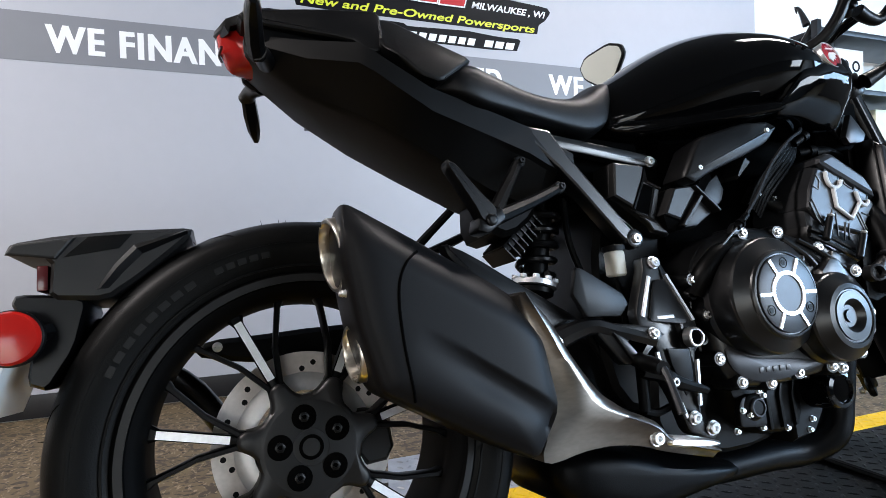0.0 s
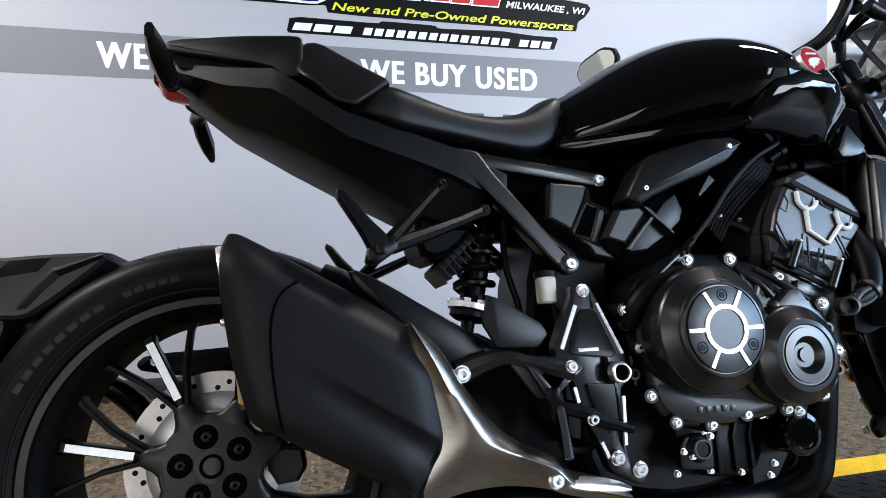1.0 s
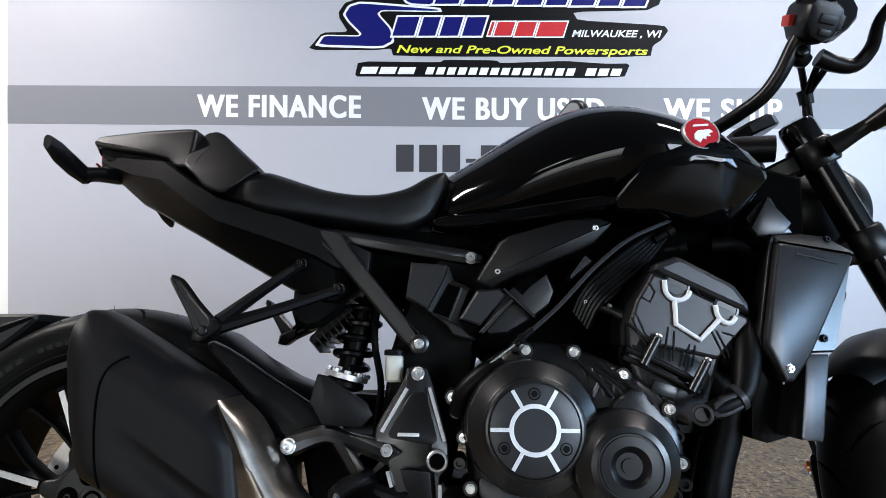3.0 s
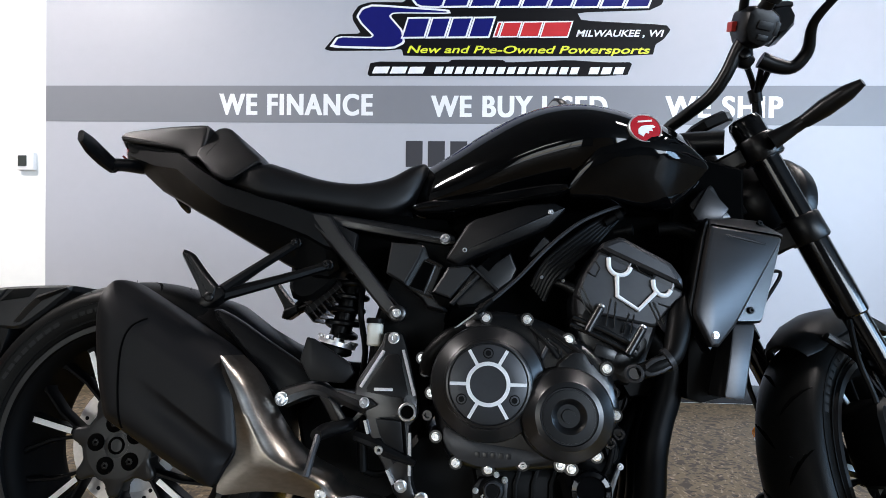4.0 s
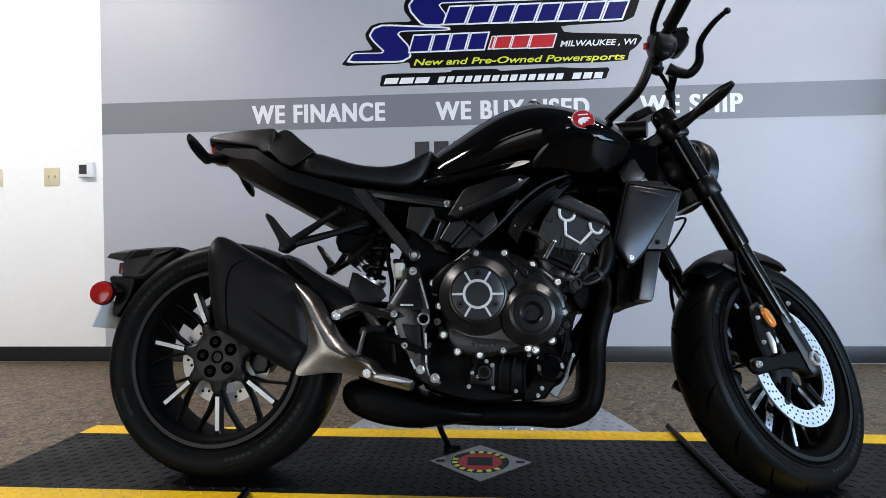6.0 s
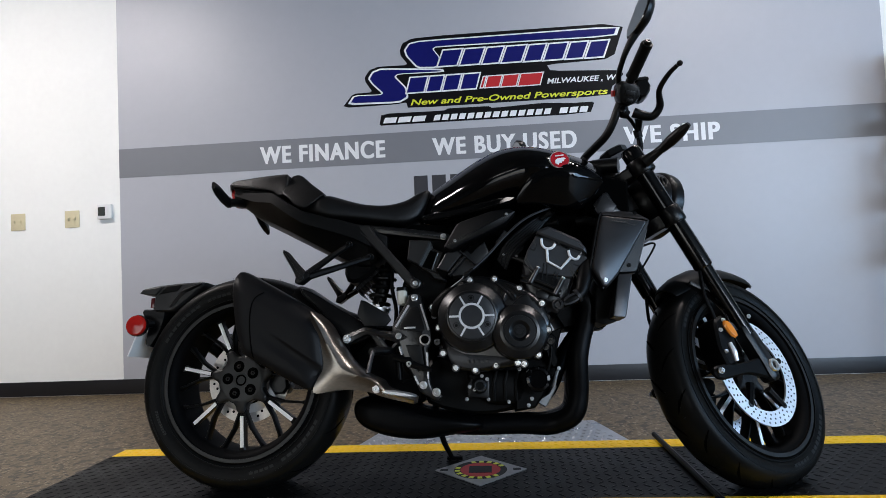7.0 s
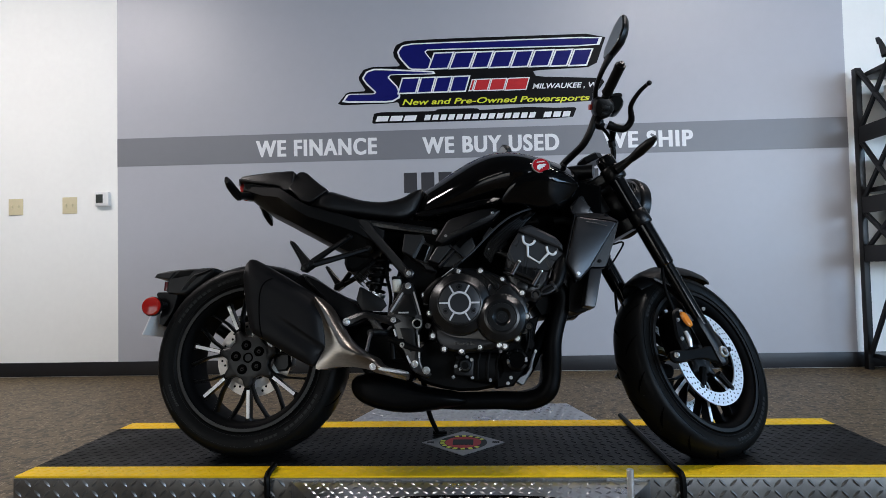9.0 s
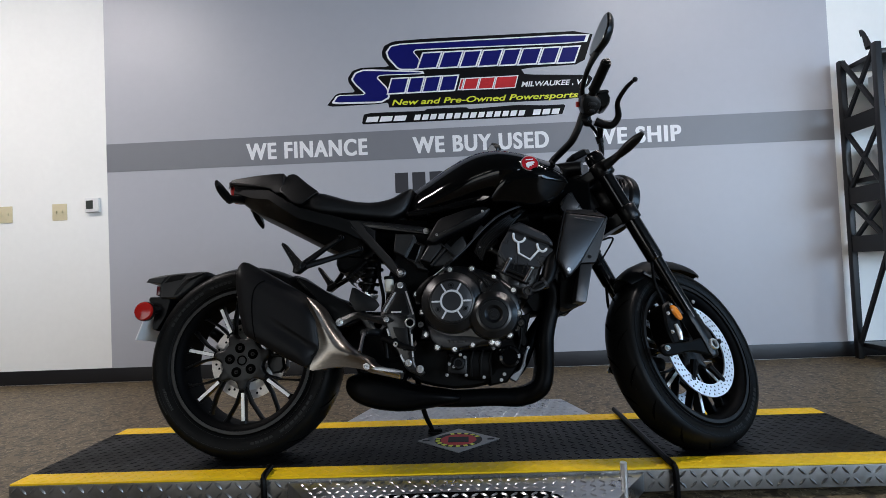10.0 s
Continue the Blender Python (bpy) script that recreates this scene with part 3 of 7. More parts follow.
for y0, y1 in ((LY0, LY0 + 0.085), (LY1 - 0.085, LY1)):
    bm = B()
    box(bm, (LX0, y0, LIFT - 0.006), (LX1, y1, LIFT), 0.0015)
    bumps(bm, LX0, LX1, y0 + 0.003, y1 - 0.003, 0.027, 0.026, 0.008, 0.0016, lambda u, v, h: Vector((u, v, LIFT + h)))
    part("edge_stripe", bm, M["yellow_paint"], lift, "yellow painted tread-plate edge")
bm = B()
box(bm, (LX0, LY0 + 0.085, LIFT - 0.006), (LX1, LY1 - 0.085, LIFT), 0.0)
bumps(bm, LX0, LX1, LY0 + 0.09, LY1 - 0.09, 0.03, 0.028, 0.009, 0.0016, lambda u, v, h: Vector((u, v, LIFT + h)))
part("mat", bm, M["mat_black"], lift, "black non-slip mat")
bm = B()
box(bm, (LX0, LY0 - 0.004, 0.018), (LX1, LY0 + 0.0035, LIFT - 0.006), 0.001)
bumps(bm, LX0, LX1, 0.02, LIFT - 0.006, 0.030, 0.03, 0.0085, 0.004, lambda u, v, h: Vector((u, LY0 - 0.004 - h, v)))
part("side_plate", bm, M["tread_dull"], lift, "dull diamond tread side plate")


def wing(y_in, y_out, x0, x1, cut):
    """A silver foot platform beside the deck with slanted ends."""
    bm = B()
    z = LIFT - 0.014
    slab(bm, [(x0, y_in), (x1, y_in), (x1 - cut, y_out), (x0 + cut, y_out)], [(0, z - 0.05), (0, z)], rounds=0, axis="z")
    lo, hi = min(y_in, y_out), max(y_in, y_out)
    rows = 8
    for k in range(rows):
        a, b = lo + 0.004 + (hi - lo - 0.008) * k / rows, lo + 0.004 + (hi - lo - 0.008) * (k + 1) / rows
        inset = cut * max(abs(a - y_in), abs(b - y_in)) / abs(y_out - y_in)
        bumps(bm, x0 + inset + 0.012, x1 - inset - 0.012, a, b, 0.026, 0.024, 0.0075, 0.0027, lambda u, v, h: Vector((u, v, z + h)))
    w = part("foot_platform", bm, M["tread_plate"], lift, "bright silver tread-plate foot platform")
    for a in (x0 + cut, x1 - cut):
        bm = B()
        box(bm, (a - 0.03, y_out - 0.01 if y_out < y_in else y_out - 0.03, 0.0), (a + 0.03, y_out + 0.03 if y_out < y_in else y_out + 0.01, z - 0.05), 0.002)
        part("foot", bm, M["tread_plate"], w)
    return w


near_wing = wing(LY0 - 0.006, -0.42, 0.20, 1.23, 0.17)
wing(LY1 + 0.004, 0.77, 0.22, 1.23, 0.09)
# dark mirror image in the tread plate, laid on as a black slab
bm = B()
slab(bm, [(0.54, -0.285), (0.93, -0.285), (0.98, -0.33), (0.98, -0.41), (0.46, -0.41), (0.46, -0.33)], [(0, LIFT - 0.012), (0, LIFT - 0.008), (0.003, LIFT - 0.006)], rounds=1, axis="z")
pad = part("dark_reflection", bm, M["hole_black"], near_wing, "black slab for a dark reflection, with raised bright lozenges")
bm = B()
bumps(bm, 0.475, 0.965, -0.405, -0.292, 0.026, 0.030, 0.0085, 0.004, lambda u, v, h: Vector((u, v, LIFT - 0.0062 + h)))
tagged(part("lozenges", bm, M["tread_plate"], pad), kind="stuff")
# badge plate on the mat
decal = [(0.553, 0.151), (0.693, 0.285), (0.838, 0.151), (0.697, 0.015)]
bm = B()
slab(bm, decal, [(0, LIFT), (0, LIFT + 0.0024)], rounds=0, axis="z")
dec = part("badge_plate", bm, M["cast_grey"], lift, "grey diamond badge plate with red oval")
for r, mt, h in ((0.082, "logo_black", 0.0026), (0.062, "logo_red", 0.0030)):
    bm = B()
    lathe(bm, (0.695, 0.15, LIFT), (0, 0, 1), [(r, 0.0), (r, h)], 32)
    part("oval", bm, M[mt], dec)
for k in range(14):
    a = radians(28 + 20.5 * k + (38 if k > 4 else 0))
    if k > 12:
        continue
    m = Matrix.Translation((0.695, 0.15, LIFT + 0.003)) @ Matrix.Rotation(a, 4, "Z")
    bm = B()
    box(bm, (0.064, -0.008, 0), (0.079, 0.006, 0.0006), 0, m)
    part("bar", bm, M["logo_yellow"], dec, "yellow bar of the badge ring")
bm = B()
box(bm, (0.66, 0.12, LIFT + 0.003), (0.73, 0.18, LIFT + 0.0036))
part("oval_mark", bm, M["logo_black"], dec)
for cx, cy, w in ((0.583, 0.151, 0.012), (0.807, 0.151, 0.012)):
    bm = B()
    box(bm, (cx - w, cy - w * 0.7, LIFT + 0.0024), (cx + w, cy + w * 0.7, LIFT + 0.003))
    part("corner_mark", bm, M["logo_black"], dec)
# tie-down bars over the deck edge
for hx, y_far in ((1.312, 0.47), (0.125, -0.09)):
    bm = B()
    tube(bm, [(hx - 0.01, y_far, LIFT + 0.009), (hx, -0.10, LIFT + 0.009), (hx + 0.004, LY0 - 0.006, LIFT + 0.006), (hx + 0.006, LY0 - 0.016, LIFT - 0.02), (hx + 0.006, LY0 - 0.016, 0.004)], 0.009, 8, 3)
    thing("tie_bar", bm, M["deep_black"], "black steel bar bent over the lift edge", "bar", "bars over the lift edge")
bm = B()
rod(bm, (1.146, -0.285, 0.0), (1.146, -0.285, 0.146), 0.0095, 14, 0.002)
thing("lock_pin", bm, M["chrome"], "short upright chrome pin beside the lift", "pin")
# ---- the motorcycle, built upright with the rear axle over the origin, then leaned on its stand ----
LEAN_BIKE = 10.5
bike = empty("motorcycle", pose(0, 0.034, LIFT, 0, 0, 0) @ pose(0, 0, 0, -LEAN_BIKE, 0, 0), "glossy black naked motorcycle leaning on its side stand", "motorcycle")
RA = Vector((0, 0, 0.312))
FA = Vector((1.455, 0, 0.300))
RAKE, STEER = 25.0, 35.0
AXIS = Vector((-math.sin(radians(RAKE)), 0, math.cos(radians(RAKE))))
FOOT = Vector((1.555, 0, 0))
S = Matrix.Translation((0.005, 0, -0.019)) @ Matrix.Translation(FOOT) @ Matrix.Rotation(radians(STEER), 4, AXIS) @ Matrix.Translation(-FOOT)
RIGHT = Vector((0, -1, 0))


def mirror(bm):
    """Flips a mesh to the other side of the machine."""
    for v in bm.verts:
        v.co.y = -v.co.y
    return bm


def grounded(bm):
    """Flattens what would sink into the mat, as a loaded tyre does."""
    m = bike.matrix_world
    inv = m.inverted()
    for v in bm.verts:
        w = m @ v.co
        if w.z < LIFT + 0.0018:
            w.z = LIFT + 0.0018
            v.co = inv @ w
    return bm


def tyre_profile(rim, crown, half, bead):
    """A loop: bead, sidewall, rounded crown, inner side."""
    pts = [(rim + 0.004, -bead + 0.004), (rim + 0.012, -bead - 0.002), (rim + (crown - rim) * 0.35, -half * 0.97), (rim + (crown - rim) * 0.55, -half)]
    for k in range(1, 12):
        a = math.pi * k / 12
        r0 = rim + (crown - rim) * 0.55
        pts.append((r0 + (crown - r0) * math.sin(a) ** 0.8, -half * math.cos(a)))
    pts += [(r, -h) for r, h in pts[3::-1]]
    pts += [(rim - 0.002, bead * 0.8), (rim - 0.002, -bead * 0.8)]
    return pts


def wheel(name, centre, rim, crown, half, bead, spoke_y, hub_r, grooves, label, m=None):
    """A cast wheel: rim barrel with lips, tyre, hub and spokes (bright machined ones between black pairs)."""
    c = Vector(centre)
    fix = (lambda b: moved(b, m)) if m is not None else (lambda b: b)
    bm = B()
    lip = bead + 0.008
    side = [(rim - 0.026, 0.0), (rim - 0.026, lip - 0.034), (rim - 0.023, lip - 0.020), (rim - 0.013, lip - 0.008), (rim - 0.006, lip - 0.006), (rim - 0.003, lip), (rim + 0.006, lip), (rim + 0.010, lip - 0.004), (rim - 0.004, lip - 0.012), (rim - 0.014, 0.02)]
    lathe(bm, c, RIGHT, [*side, *[(r, -h) for r, h in side[:0:-1]]], 96, closed=True)
    w = part(name, fix(bm), M["rim_black"], bike, label)
    bm = B()
    lathe(bm, c, RIGHT, [(rim - 0.0045, lip + 0.0003), (rim + 0.0055, lip + 0.0003), (rim + 0.0055, lip + 0.0011), (rim - 0.0045, lip + 0.0011)], 96, closed=True)
    part("rim_lip", fix(bm), M["hub_grey"], w, "dark satin grey rim lip")
    bm = B()
    lathe(bm, c, RIGHT, tyre_profile(rim, crown, half, bead), 120, closed=True)
    tread = BVHTree.FromBMesh(bm)
    tyre = part("tyre", grounded(fix(bm)), M["rubber"], w, "black road tyre with fine moulding hairs")
    # tread grooves: their shade only, as black ribbons just above the rubber
    for k in range(grooves):
        for side in (-1, 1):
            bm = B()
            a0 = 2 * math.pi * (k + (0.5 if side > 0 else 0)) / grooves
            rows = []
            for s in range(9):
                f = s / 8
                a = a0 + 0.26 * f - 0.07 * f * f
                yy = side * half * (0.10 + 0.76 * f)
                d, t = Vector((math.sin(a), 0, math.cos(a))), Vector((math.cos(a), 0, -math.sin(a)))
                p, n, _, _ = tread.ray_cast(c + d * (crown + 0.05) + Vector((0, yy, 0)), -d)
                wd = 0.0003 + 0.0036 * math.sin(math.pi * f ** 0.8) ** 0.7
                run = (t * 0.75 - Vector((0, side, 0)) * 0.5).normalized()
                rows.append([p + run * u * wd + n * h for u, h in ((-1, -0.003), (-1, 0.0004), (1, 0.0004), (1, -0.003))])
            skin(bm, rows)
            part("groove_shade", fix(bm), M["hole_black"], tyre)
    for a0, count, step, hh in ((-62, 8, 4.2, 0.014), (-24, 5, 3.4, 0.008), (118, 8, 4.2, 0.014), (156, 5, 3.4, 0.008), *(((-124, 10, 1.7, 0.028),) if m is None else ())):
        for k in range(count):
            a = radians(a0 + k * step)
            d, t = Vector((math.sin(a), 0, math.cos(a))), Vector((math.cos(a), 0, -math.sin(a)))
            r0 = rim + (crown - rim) * 0.36
            y0 = -half * 0.972
            w2 = radians(step) * r0 * 0.36
            bm = B()
            skin(bm, [[c + d * (r0 + q * hh) + t * u + Vector((0, y0 - h, 0)) for u, q in ((-w2, 0), (w2, 0), (w2, 1), (-w2, 1))] for h in (-0.002, 0.0012)])
            part("sidewall_mark", fix(bm), M["tyre_mark"], tyre)
    # moulding hairs round the tread
    rng = random.Random(5)
    bm = B()
    for k in range(70):
        a = rng.uniform(0, 2 * math.pi)
        yy = rng.choice((-0.62, -0.35, 0.05, 0.4)) * half
        r0 = rim + (crown - rim) * 0.55
        rr = r0 + (crown - r0) * math.sqrt(1 - (yy / half) ** 2) ** 0.8
        d = Vector((math.sin(a), 0, math.cos(a)))
        p = c + d * (rr - 0.001) + Vector((0, yy, 0))
        tip = p + d * rng.uniform(0.004, 0.008) + Vector((rng.uniform(-0.002, 0.002), rng.uniform(-0.002, 0.002), 0))
        tube(bm, [p, tip], [0.0005, 0.0003], 4, 0)
    tagged(part("moulding_hairs", fix(bm), M["rubber"], tyre), kind="stuff")
    # raised rim of the sidewall and a second bead line
    bm = B()
    for rr, yy, th in ((rim + (crown - rim) * 0.20, -half * 0.945, 0.0011), (rim + (crown - rim) * 0.56, -half * 1.0, 0.0009)):
        lathe(bm, c, RIGHT, [(rr - 0.0014, -yy - 0.001), (rr - 0.0014, -yy + th), (rr + 0.0014, -yy + th), (rr + 0.0014, -yy - 0.001)], 96, closed=True)
    part("sidewall_rib", fix(bm), M["rubber"], tyre)
    bm = B()
    lathe(bm, c, RIGHT, [(0.012, -spoke_y), (hub_r * 0.6, -0.02), (hub_r * 0.7, spoke_y - 0.02), (hub_r, spoke_y - 0.012), (hub_r, spoke_y + 0.010), (hub_r - 0.003, spoke_y + 0.013), (hub_r * 0.8, spoke_y + 0.014), (0.024, spoke_y + 0.014), (0.018, spoke_y + 0.006), (0.004, spoke_y + 0.006)], 40)
    hub = part("hub", fix(bm), M["hub_grey"], w, "dark grey wheel hub")
    star = []
    for g in range(7):
        a = 2 * math.pi * g / 7 + radians(-26.6)
        for off, r in ((-15, hub_r * 1.0), (-6.5, hub_r + 0.026), (6.5, hub_r + 0.026), (15, hub_r * 1.0)):
            b = a + radians(off)
            star.append((c.x + r * math.sin(b), c.z + r * math.cos(b)))
    bm = B()
    slab(bm, star, [(0, c.y - spoke_y + 0.018), (0, c.y - spoke_y - 0.009), (0.0015, c.y - spoke_y - 0.0115), (0.006, c.y - spoke_y - 0.0135)], 2)
    part("hub_face", fix(bm), M["hub_grey"], hub, "star-shaped wheel hub face")
    root = hub_r + 0.022
    for g in range(7):
        base = 2 * math.pi * g / 7 + radians(-26.6)
        for off, bright in ((0, True), (radians(18.2), False), (radians(-18.2), False)):
            bm = B()
            rows = []
            for f in (0.0, 0.12, 0.5, 0.9, 1.0):
                a = base + off * ((0.18 + 0.82 * f) if not bright else 1)
                r0 = hub_r - 0.014 if bright else root - 0.012
                r = r0 + (rim - 0.023 - r0) * f
                d = Vector((math.sin(a), 0, math.cos(a)))
                t = Vector((math.cos(a), 0, -math.sin(a)))
                flare = 1 + 1.6 * max(0, 0.12 - f) / 0.12 + 0.9 * max(0, f - 0.9) / 0.1
                wd = (0.0068 if bright else 0.0040) * flare
                y0 = -(spoke_y + 0.006 - 0.014 * f)
                dp = 0.03
                rows.append([c + d * r + t * u + Vector((0, y, 0)) for u, y in ((-wd, y0 + 0.003), (-wd * 0.6, y0), (wd * 0.6, y0), (wd, y0 + 0.003), (wd * 0.75, y0 + dp), (-wd * 0.75, y0 + dp))])
            skin(bm, rows)
            sp = part("spoke", fix(bm), M["rim_paint"], w)
            if bright:
                bm = B()
                rows = []
                for r in (root + 0.012, rim - 0.034):
                    f = (r - hub_r + 0.014) / (rim - 0.023 - hub_r + 0.014)
                    d = Vector((math.sin(base), 0, math.cos(base)))
                    t = Vector((math.cos(base), 0, -math.sin(base)))
                    y0 = -(spoke_y + 0.006 - 0.014 * f)
                    rows.append([c + d * r + t * u + Vector((0, y, 0)) for u, y in ((-0.0052, y0 - 0.0008), (0.0052, y0 - 0.0008), (0.0052, y0 + 0.003), (-0.0052, y0 + 0.003))])
                skin(bm, rows)
                part("spoke_face", fix(bm), M["machined"], sp, "bright machined spoke face")
    return w


def brake_disc(centre, y, r_out, r_in, parent, m=None, holes=6, rings=3, mat="disc_steel", n=36, hole=0.0028):
    fix = (lambda b: moved(b, m)) if m is not None else (lambda b: b)
    c = Vector(centre)
    bm = B()
    lathe(bm, c, RIGHT, [(r_in, -y - 0.0025), (r_out, -y - 0.0025), (r_out, -y + 0.0025), (r_in, -y + 0.0025)], 80, closed=True)
    d = part("brake_disc", fix(bm), M[mat], parent, "drilled steel brake disc")
    bm = B()
    for k in range(n):
        for j in range(rings):
            a = 2 * math.pi * (k + 0.33 * j) / n
            r = r_in + (r_out - r_in) * (0.22 + 0.28 * j)
            p = c + Vector((r * math.sin(a), y, r * math.cos(a)))
            rod(bm, p + Vector((0, -0.0029, 0)), p + Vector((0, 0.0029, 0)), hole, 8)
    tagged(part("drilling", fix(bm), M["deep_black"], d), kind="stuff")
    for k in range(holes):
        bm = B()
        a = 2 * math.pi * k / holes
        p0 = c + Vector(((r_in + 0.004) * math.sin(a), y, (r_in + 0.004) * math.cos(a)))
        p1 = c + Vector((r_in * 0.5 * math.sin(a + 0.2), y, r_in * 0.5 * math.cos(a + 0.2)))
        tube(bm, [p0, p1], [0.009, 0.012], 8, 0)
        part("disc_carrier", fix(bm), M["deep_black"], d)
        bm = B()
        lathe(bm, p0 + Vector((0, -0.004, 0)), RIGHT, [(0.0085, -0.002), (0.0085, 0.0015), (0.0045, 0.0018), (0.004, 0.0)], 12)
        part("disc_button", fix(bm), M["engine_face"], d)
    return d


# rear wheel, on the exposed side of a single-sided arm
rear = wheel("rear_wheel", RA, 0.2275, 0.320, 0.090, 0.078, 0.062, 0.070, 13, "black cast rear wheel with bright spoke faces")
for k in range(5):
    a = 2 * math.pi * k / 5 + radians(-11)
    p = RA + Vector((0.041 * math.sin(a), -0.0772, 0.041 * math.cos(a)))
    # raised black disc: shade of the deep nut socket as colour
    bm = B()
    lathe(bm, p, RIGHT, [(0.0165, -0.004), (0.0165, 0.0006), (0.0158, 0.0009), (0.003, 0.0009)], 20)
    nut = part("nut_socket_shade", bm, M["hole_black"], rear, "raised black disc for the shade in a nut socket")
    bm = B()
    lathe(bm, p, RIGHT, [(0.0072, -0.002), (0.0072, 0.0012), (0.0055, 0.0018), (0.0035, 0.0018), (0.003, 0.0)], 6)
    part("nut_core", bm, M["satin_black"], nut)
# another black disc gives the dark of the hub's centre hole
bm = B()
lathe(bm, RA + Vector((0, -0.076, 0)), RIGHT, [(0.0165, -0.006), (0.0165, 0.0006), (0.0158, 0.0010), (0.0120, 0.0010), (0.0115, -0.002), (0.002, -0.002)], 24)
part("hub_hole_shade", bm, M["hole_black"], rear, "black disc for the shade in the hub centre hole")
brake_disc(RA, -0.016, 0.127, 0.096, rear, holes=0, mat="disc_dark", n=14, rings=2, hole=0.0042)
bm = B()
lathe(bm, RA, RIGHT, [(0.072, 0.012), (0.0975, 0.012), (0.0975, 0.0195), (0.096, 0.021), (0.078, 0.027), (0.072, 0.027)], 60, closed=True)
part("disc_flange", bm, M["disc_bright"], rear, "plain polished disc flange")
bm = B()
slab(bm, [(0.06, 0.355), (0.12, 0.34), (0.13, 0.27), (0.07, 0.265)], [(0.006, -0.03), (0, -0.022), (0, 0.03), (0.005, 0.036)], 1)
part("rear_caliper", bm, M["hub_grey"], bike, "dark grey rear brake caliper")
bm = B()
plate(bm, [(-0.148, 0.455), (-0.130, 0.470), (-0.05, 0.472), (0.05, 0.478), (0.30, 0.48), (0.50, 0.47), (0.52, 0.36), (0.30, 0.34), (0.10, 0.35), (0.03, 0.415), (-0.135, 0.440)], 0.10, 0.16, 0.010)
plate(bm, [(0.33, 0.42), (0.50, 0.42), (0.56, 0.30), (0.54, 0.22), (0.44, 0.232), (0.365, 0.262)], -0.06, 0.098, 0.01)
arm = part("swing_arm", bm, M["deep_black"], bike, "black cast single-sided swing arm")
bm = B()
bolt(bm, (-0.114, 0.10, 0.458), RIGHT, 0.008, 0.008)
part("arm_bolt", bm, M["chrome"], arm)

# hugger over the front of the rear tyre
bm = B()
rings = []
for ang, r, hw in ((60, 0.330, 0.09), (55, 0.336, 0.098), (42, 0.345, 0.098), (33, 0.37, 0.095), (26, 0.41, 0.09)):
    a = radians(ang)
    ring = []
    for k in range(9):
        yy = hw * (1 - 2 * k / 8)
        drop = 0.045 * abs(1 - 2 * k / 8) ** 3
        ring.append(RA + Vector(((r - drop) * math.cos(a), yy, (r - drop) * math.sin(a))))
    ring += [p - Vector((math.cos(a), 0, math.sin(a))) * 0.006 for p in ring[::-1]]
    rings.append(ring)
skin(bm, rings)
part("hugger", bm, M["satin_black"], bike, "satin black rear hugger")
bm = B()
plate(bm, [(0.19, 0.578), (0.238, 0.556), (0.307, 0.511), (0.420, 0.444), (0.41, 0.42), (0.345, 0.40), (0.30, 0.44), (0.243, 0.51), (0.20, 0.548)], -0.105, -0.135, 0.008)
part("arm_guard", bm, M["satin_black"], bike)

# rear mudguard and plate carrier
bm = B()
slab(bm, [(-0.352, 0.588), (-0.345, 0.603), (-0.293, 0.612), (-0.22, 0.617), (-0.138, 0.619), (-0.142, 0.604), (-0.203, 0.552), (-0.24, 0.526), (-0.305, 0.530), (-0.302, 0.582)], [(0.006, -0.066), (0.001, -0.060), (0, -0.05), (0, 0.06), (0.002, 0.07), (0.010, 0.076)], 1, keep=0.15)
guard = part("rear_mudguard", bm, M["box_plastic"], bike, "angular black rear mudguard", 20)
# black plate laid on the flank for the shade in its recess
bm = B()
plate(bm, [(-0.288, 0.582), (-0.261, 0.608), (-0.210, 0.611), (-0.226, 0.592)], -0.060, -0.0668, 0.001, 0)
part("guard_recess_shade", bm, M["deep_black"], guard)
bm = B()
skin(bm, [[Vector((x, y, z)) for (x, z), y in zip(q, (-0.0665, -0.074, -0.0665))] for q in (((-0.146, 0.6145), (-0.145, 0.612), (-0.144, 0.609)), ((-0.209, 0.596), (-0.205, 0.590), (-0.199, 0.584)), ((-0.232, 0.571), (-0.226, 0.568), (-0.218, 0.565)), ((-0.252, 0.540), (-0.246, 0.541), (-0.238, 0.541)))])
part("guard_facet", bm, M["frame_black"], guard, "", 15)
bm = B()
plate(bm, [(-0.348, 0.587), (-0.339, 0.600), (-0.274, 0.607), (-0.295, 0.580)], -0.062, -0.0715, 0.003, 0)
part("guard_flange", bm, M["box_plastic"], guard, "", 15)
bm = B()
box(bm, (-0.3185, -0.055, 0.543), (-0.306, 0.055, 0.575), 0.002)
part("guard_reflector", bm, M["dark_red"], guard, "small dark red rectangular reflector")
bm = B()
tube(bm, [(-0.27, 0.03, 0.50), (-0.23, 0.08, 0.455), (-0.148, 0.12, 0.390), (-0.07, 0.13, 0.275), (0.0, 0.13, 0.20)], [0.014, 0.018, 0.020, 0.018, 0.016], 10)
part("carrier_arm", bm, M["satin_black"], bike)
bm = B()
slab(bm, [(-0.345, 0.528), (-0.340, 0.540), (-0.285, 0.536), (-0.262, 0.528), (-0.275, 0.47), (-0.305, 0.42), (-0.328, 0.43), (-0.318, 0.50), (-0.335, 0.512)], [(0.004, -0.058), (0, -0.052), (0, 0.05), (0.004, 0.055)], 1, keep=0.15)
part("plate_carrier", bm, M["satin_black"], bike)
bm = B()
slab(bm, [(-0.372, 0.395), (-0.368, 0.393), (-0.340, 0.47), (-0.344, 0.472)], [(0, -0.07), (0, 0.09)], 0)
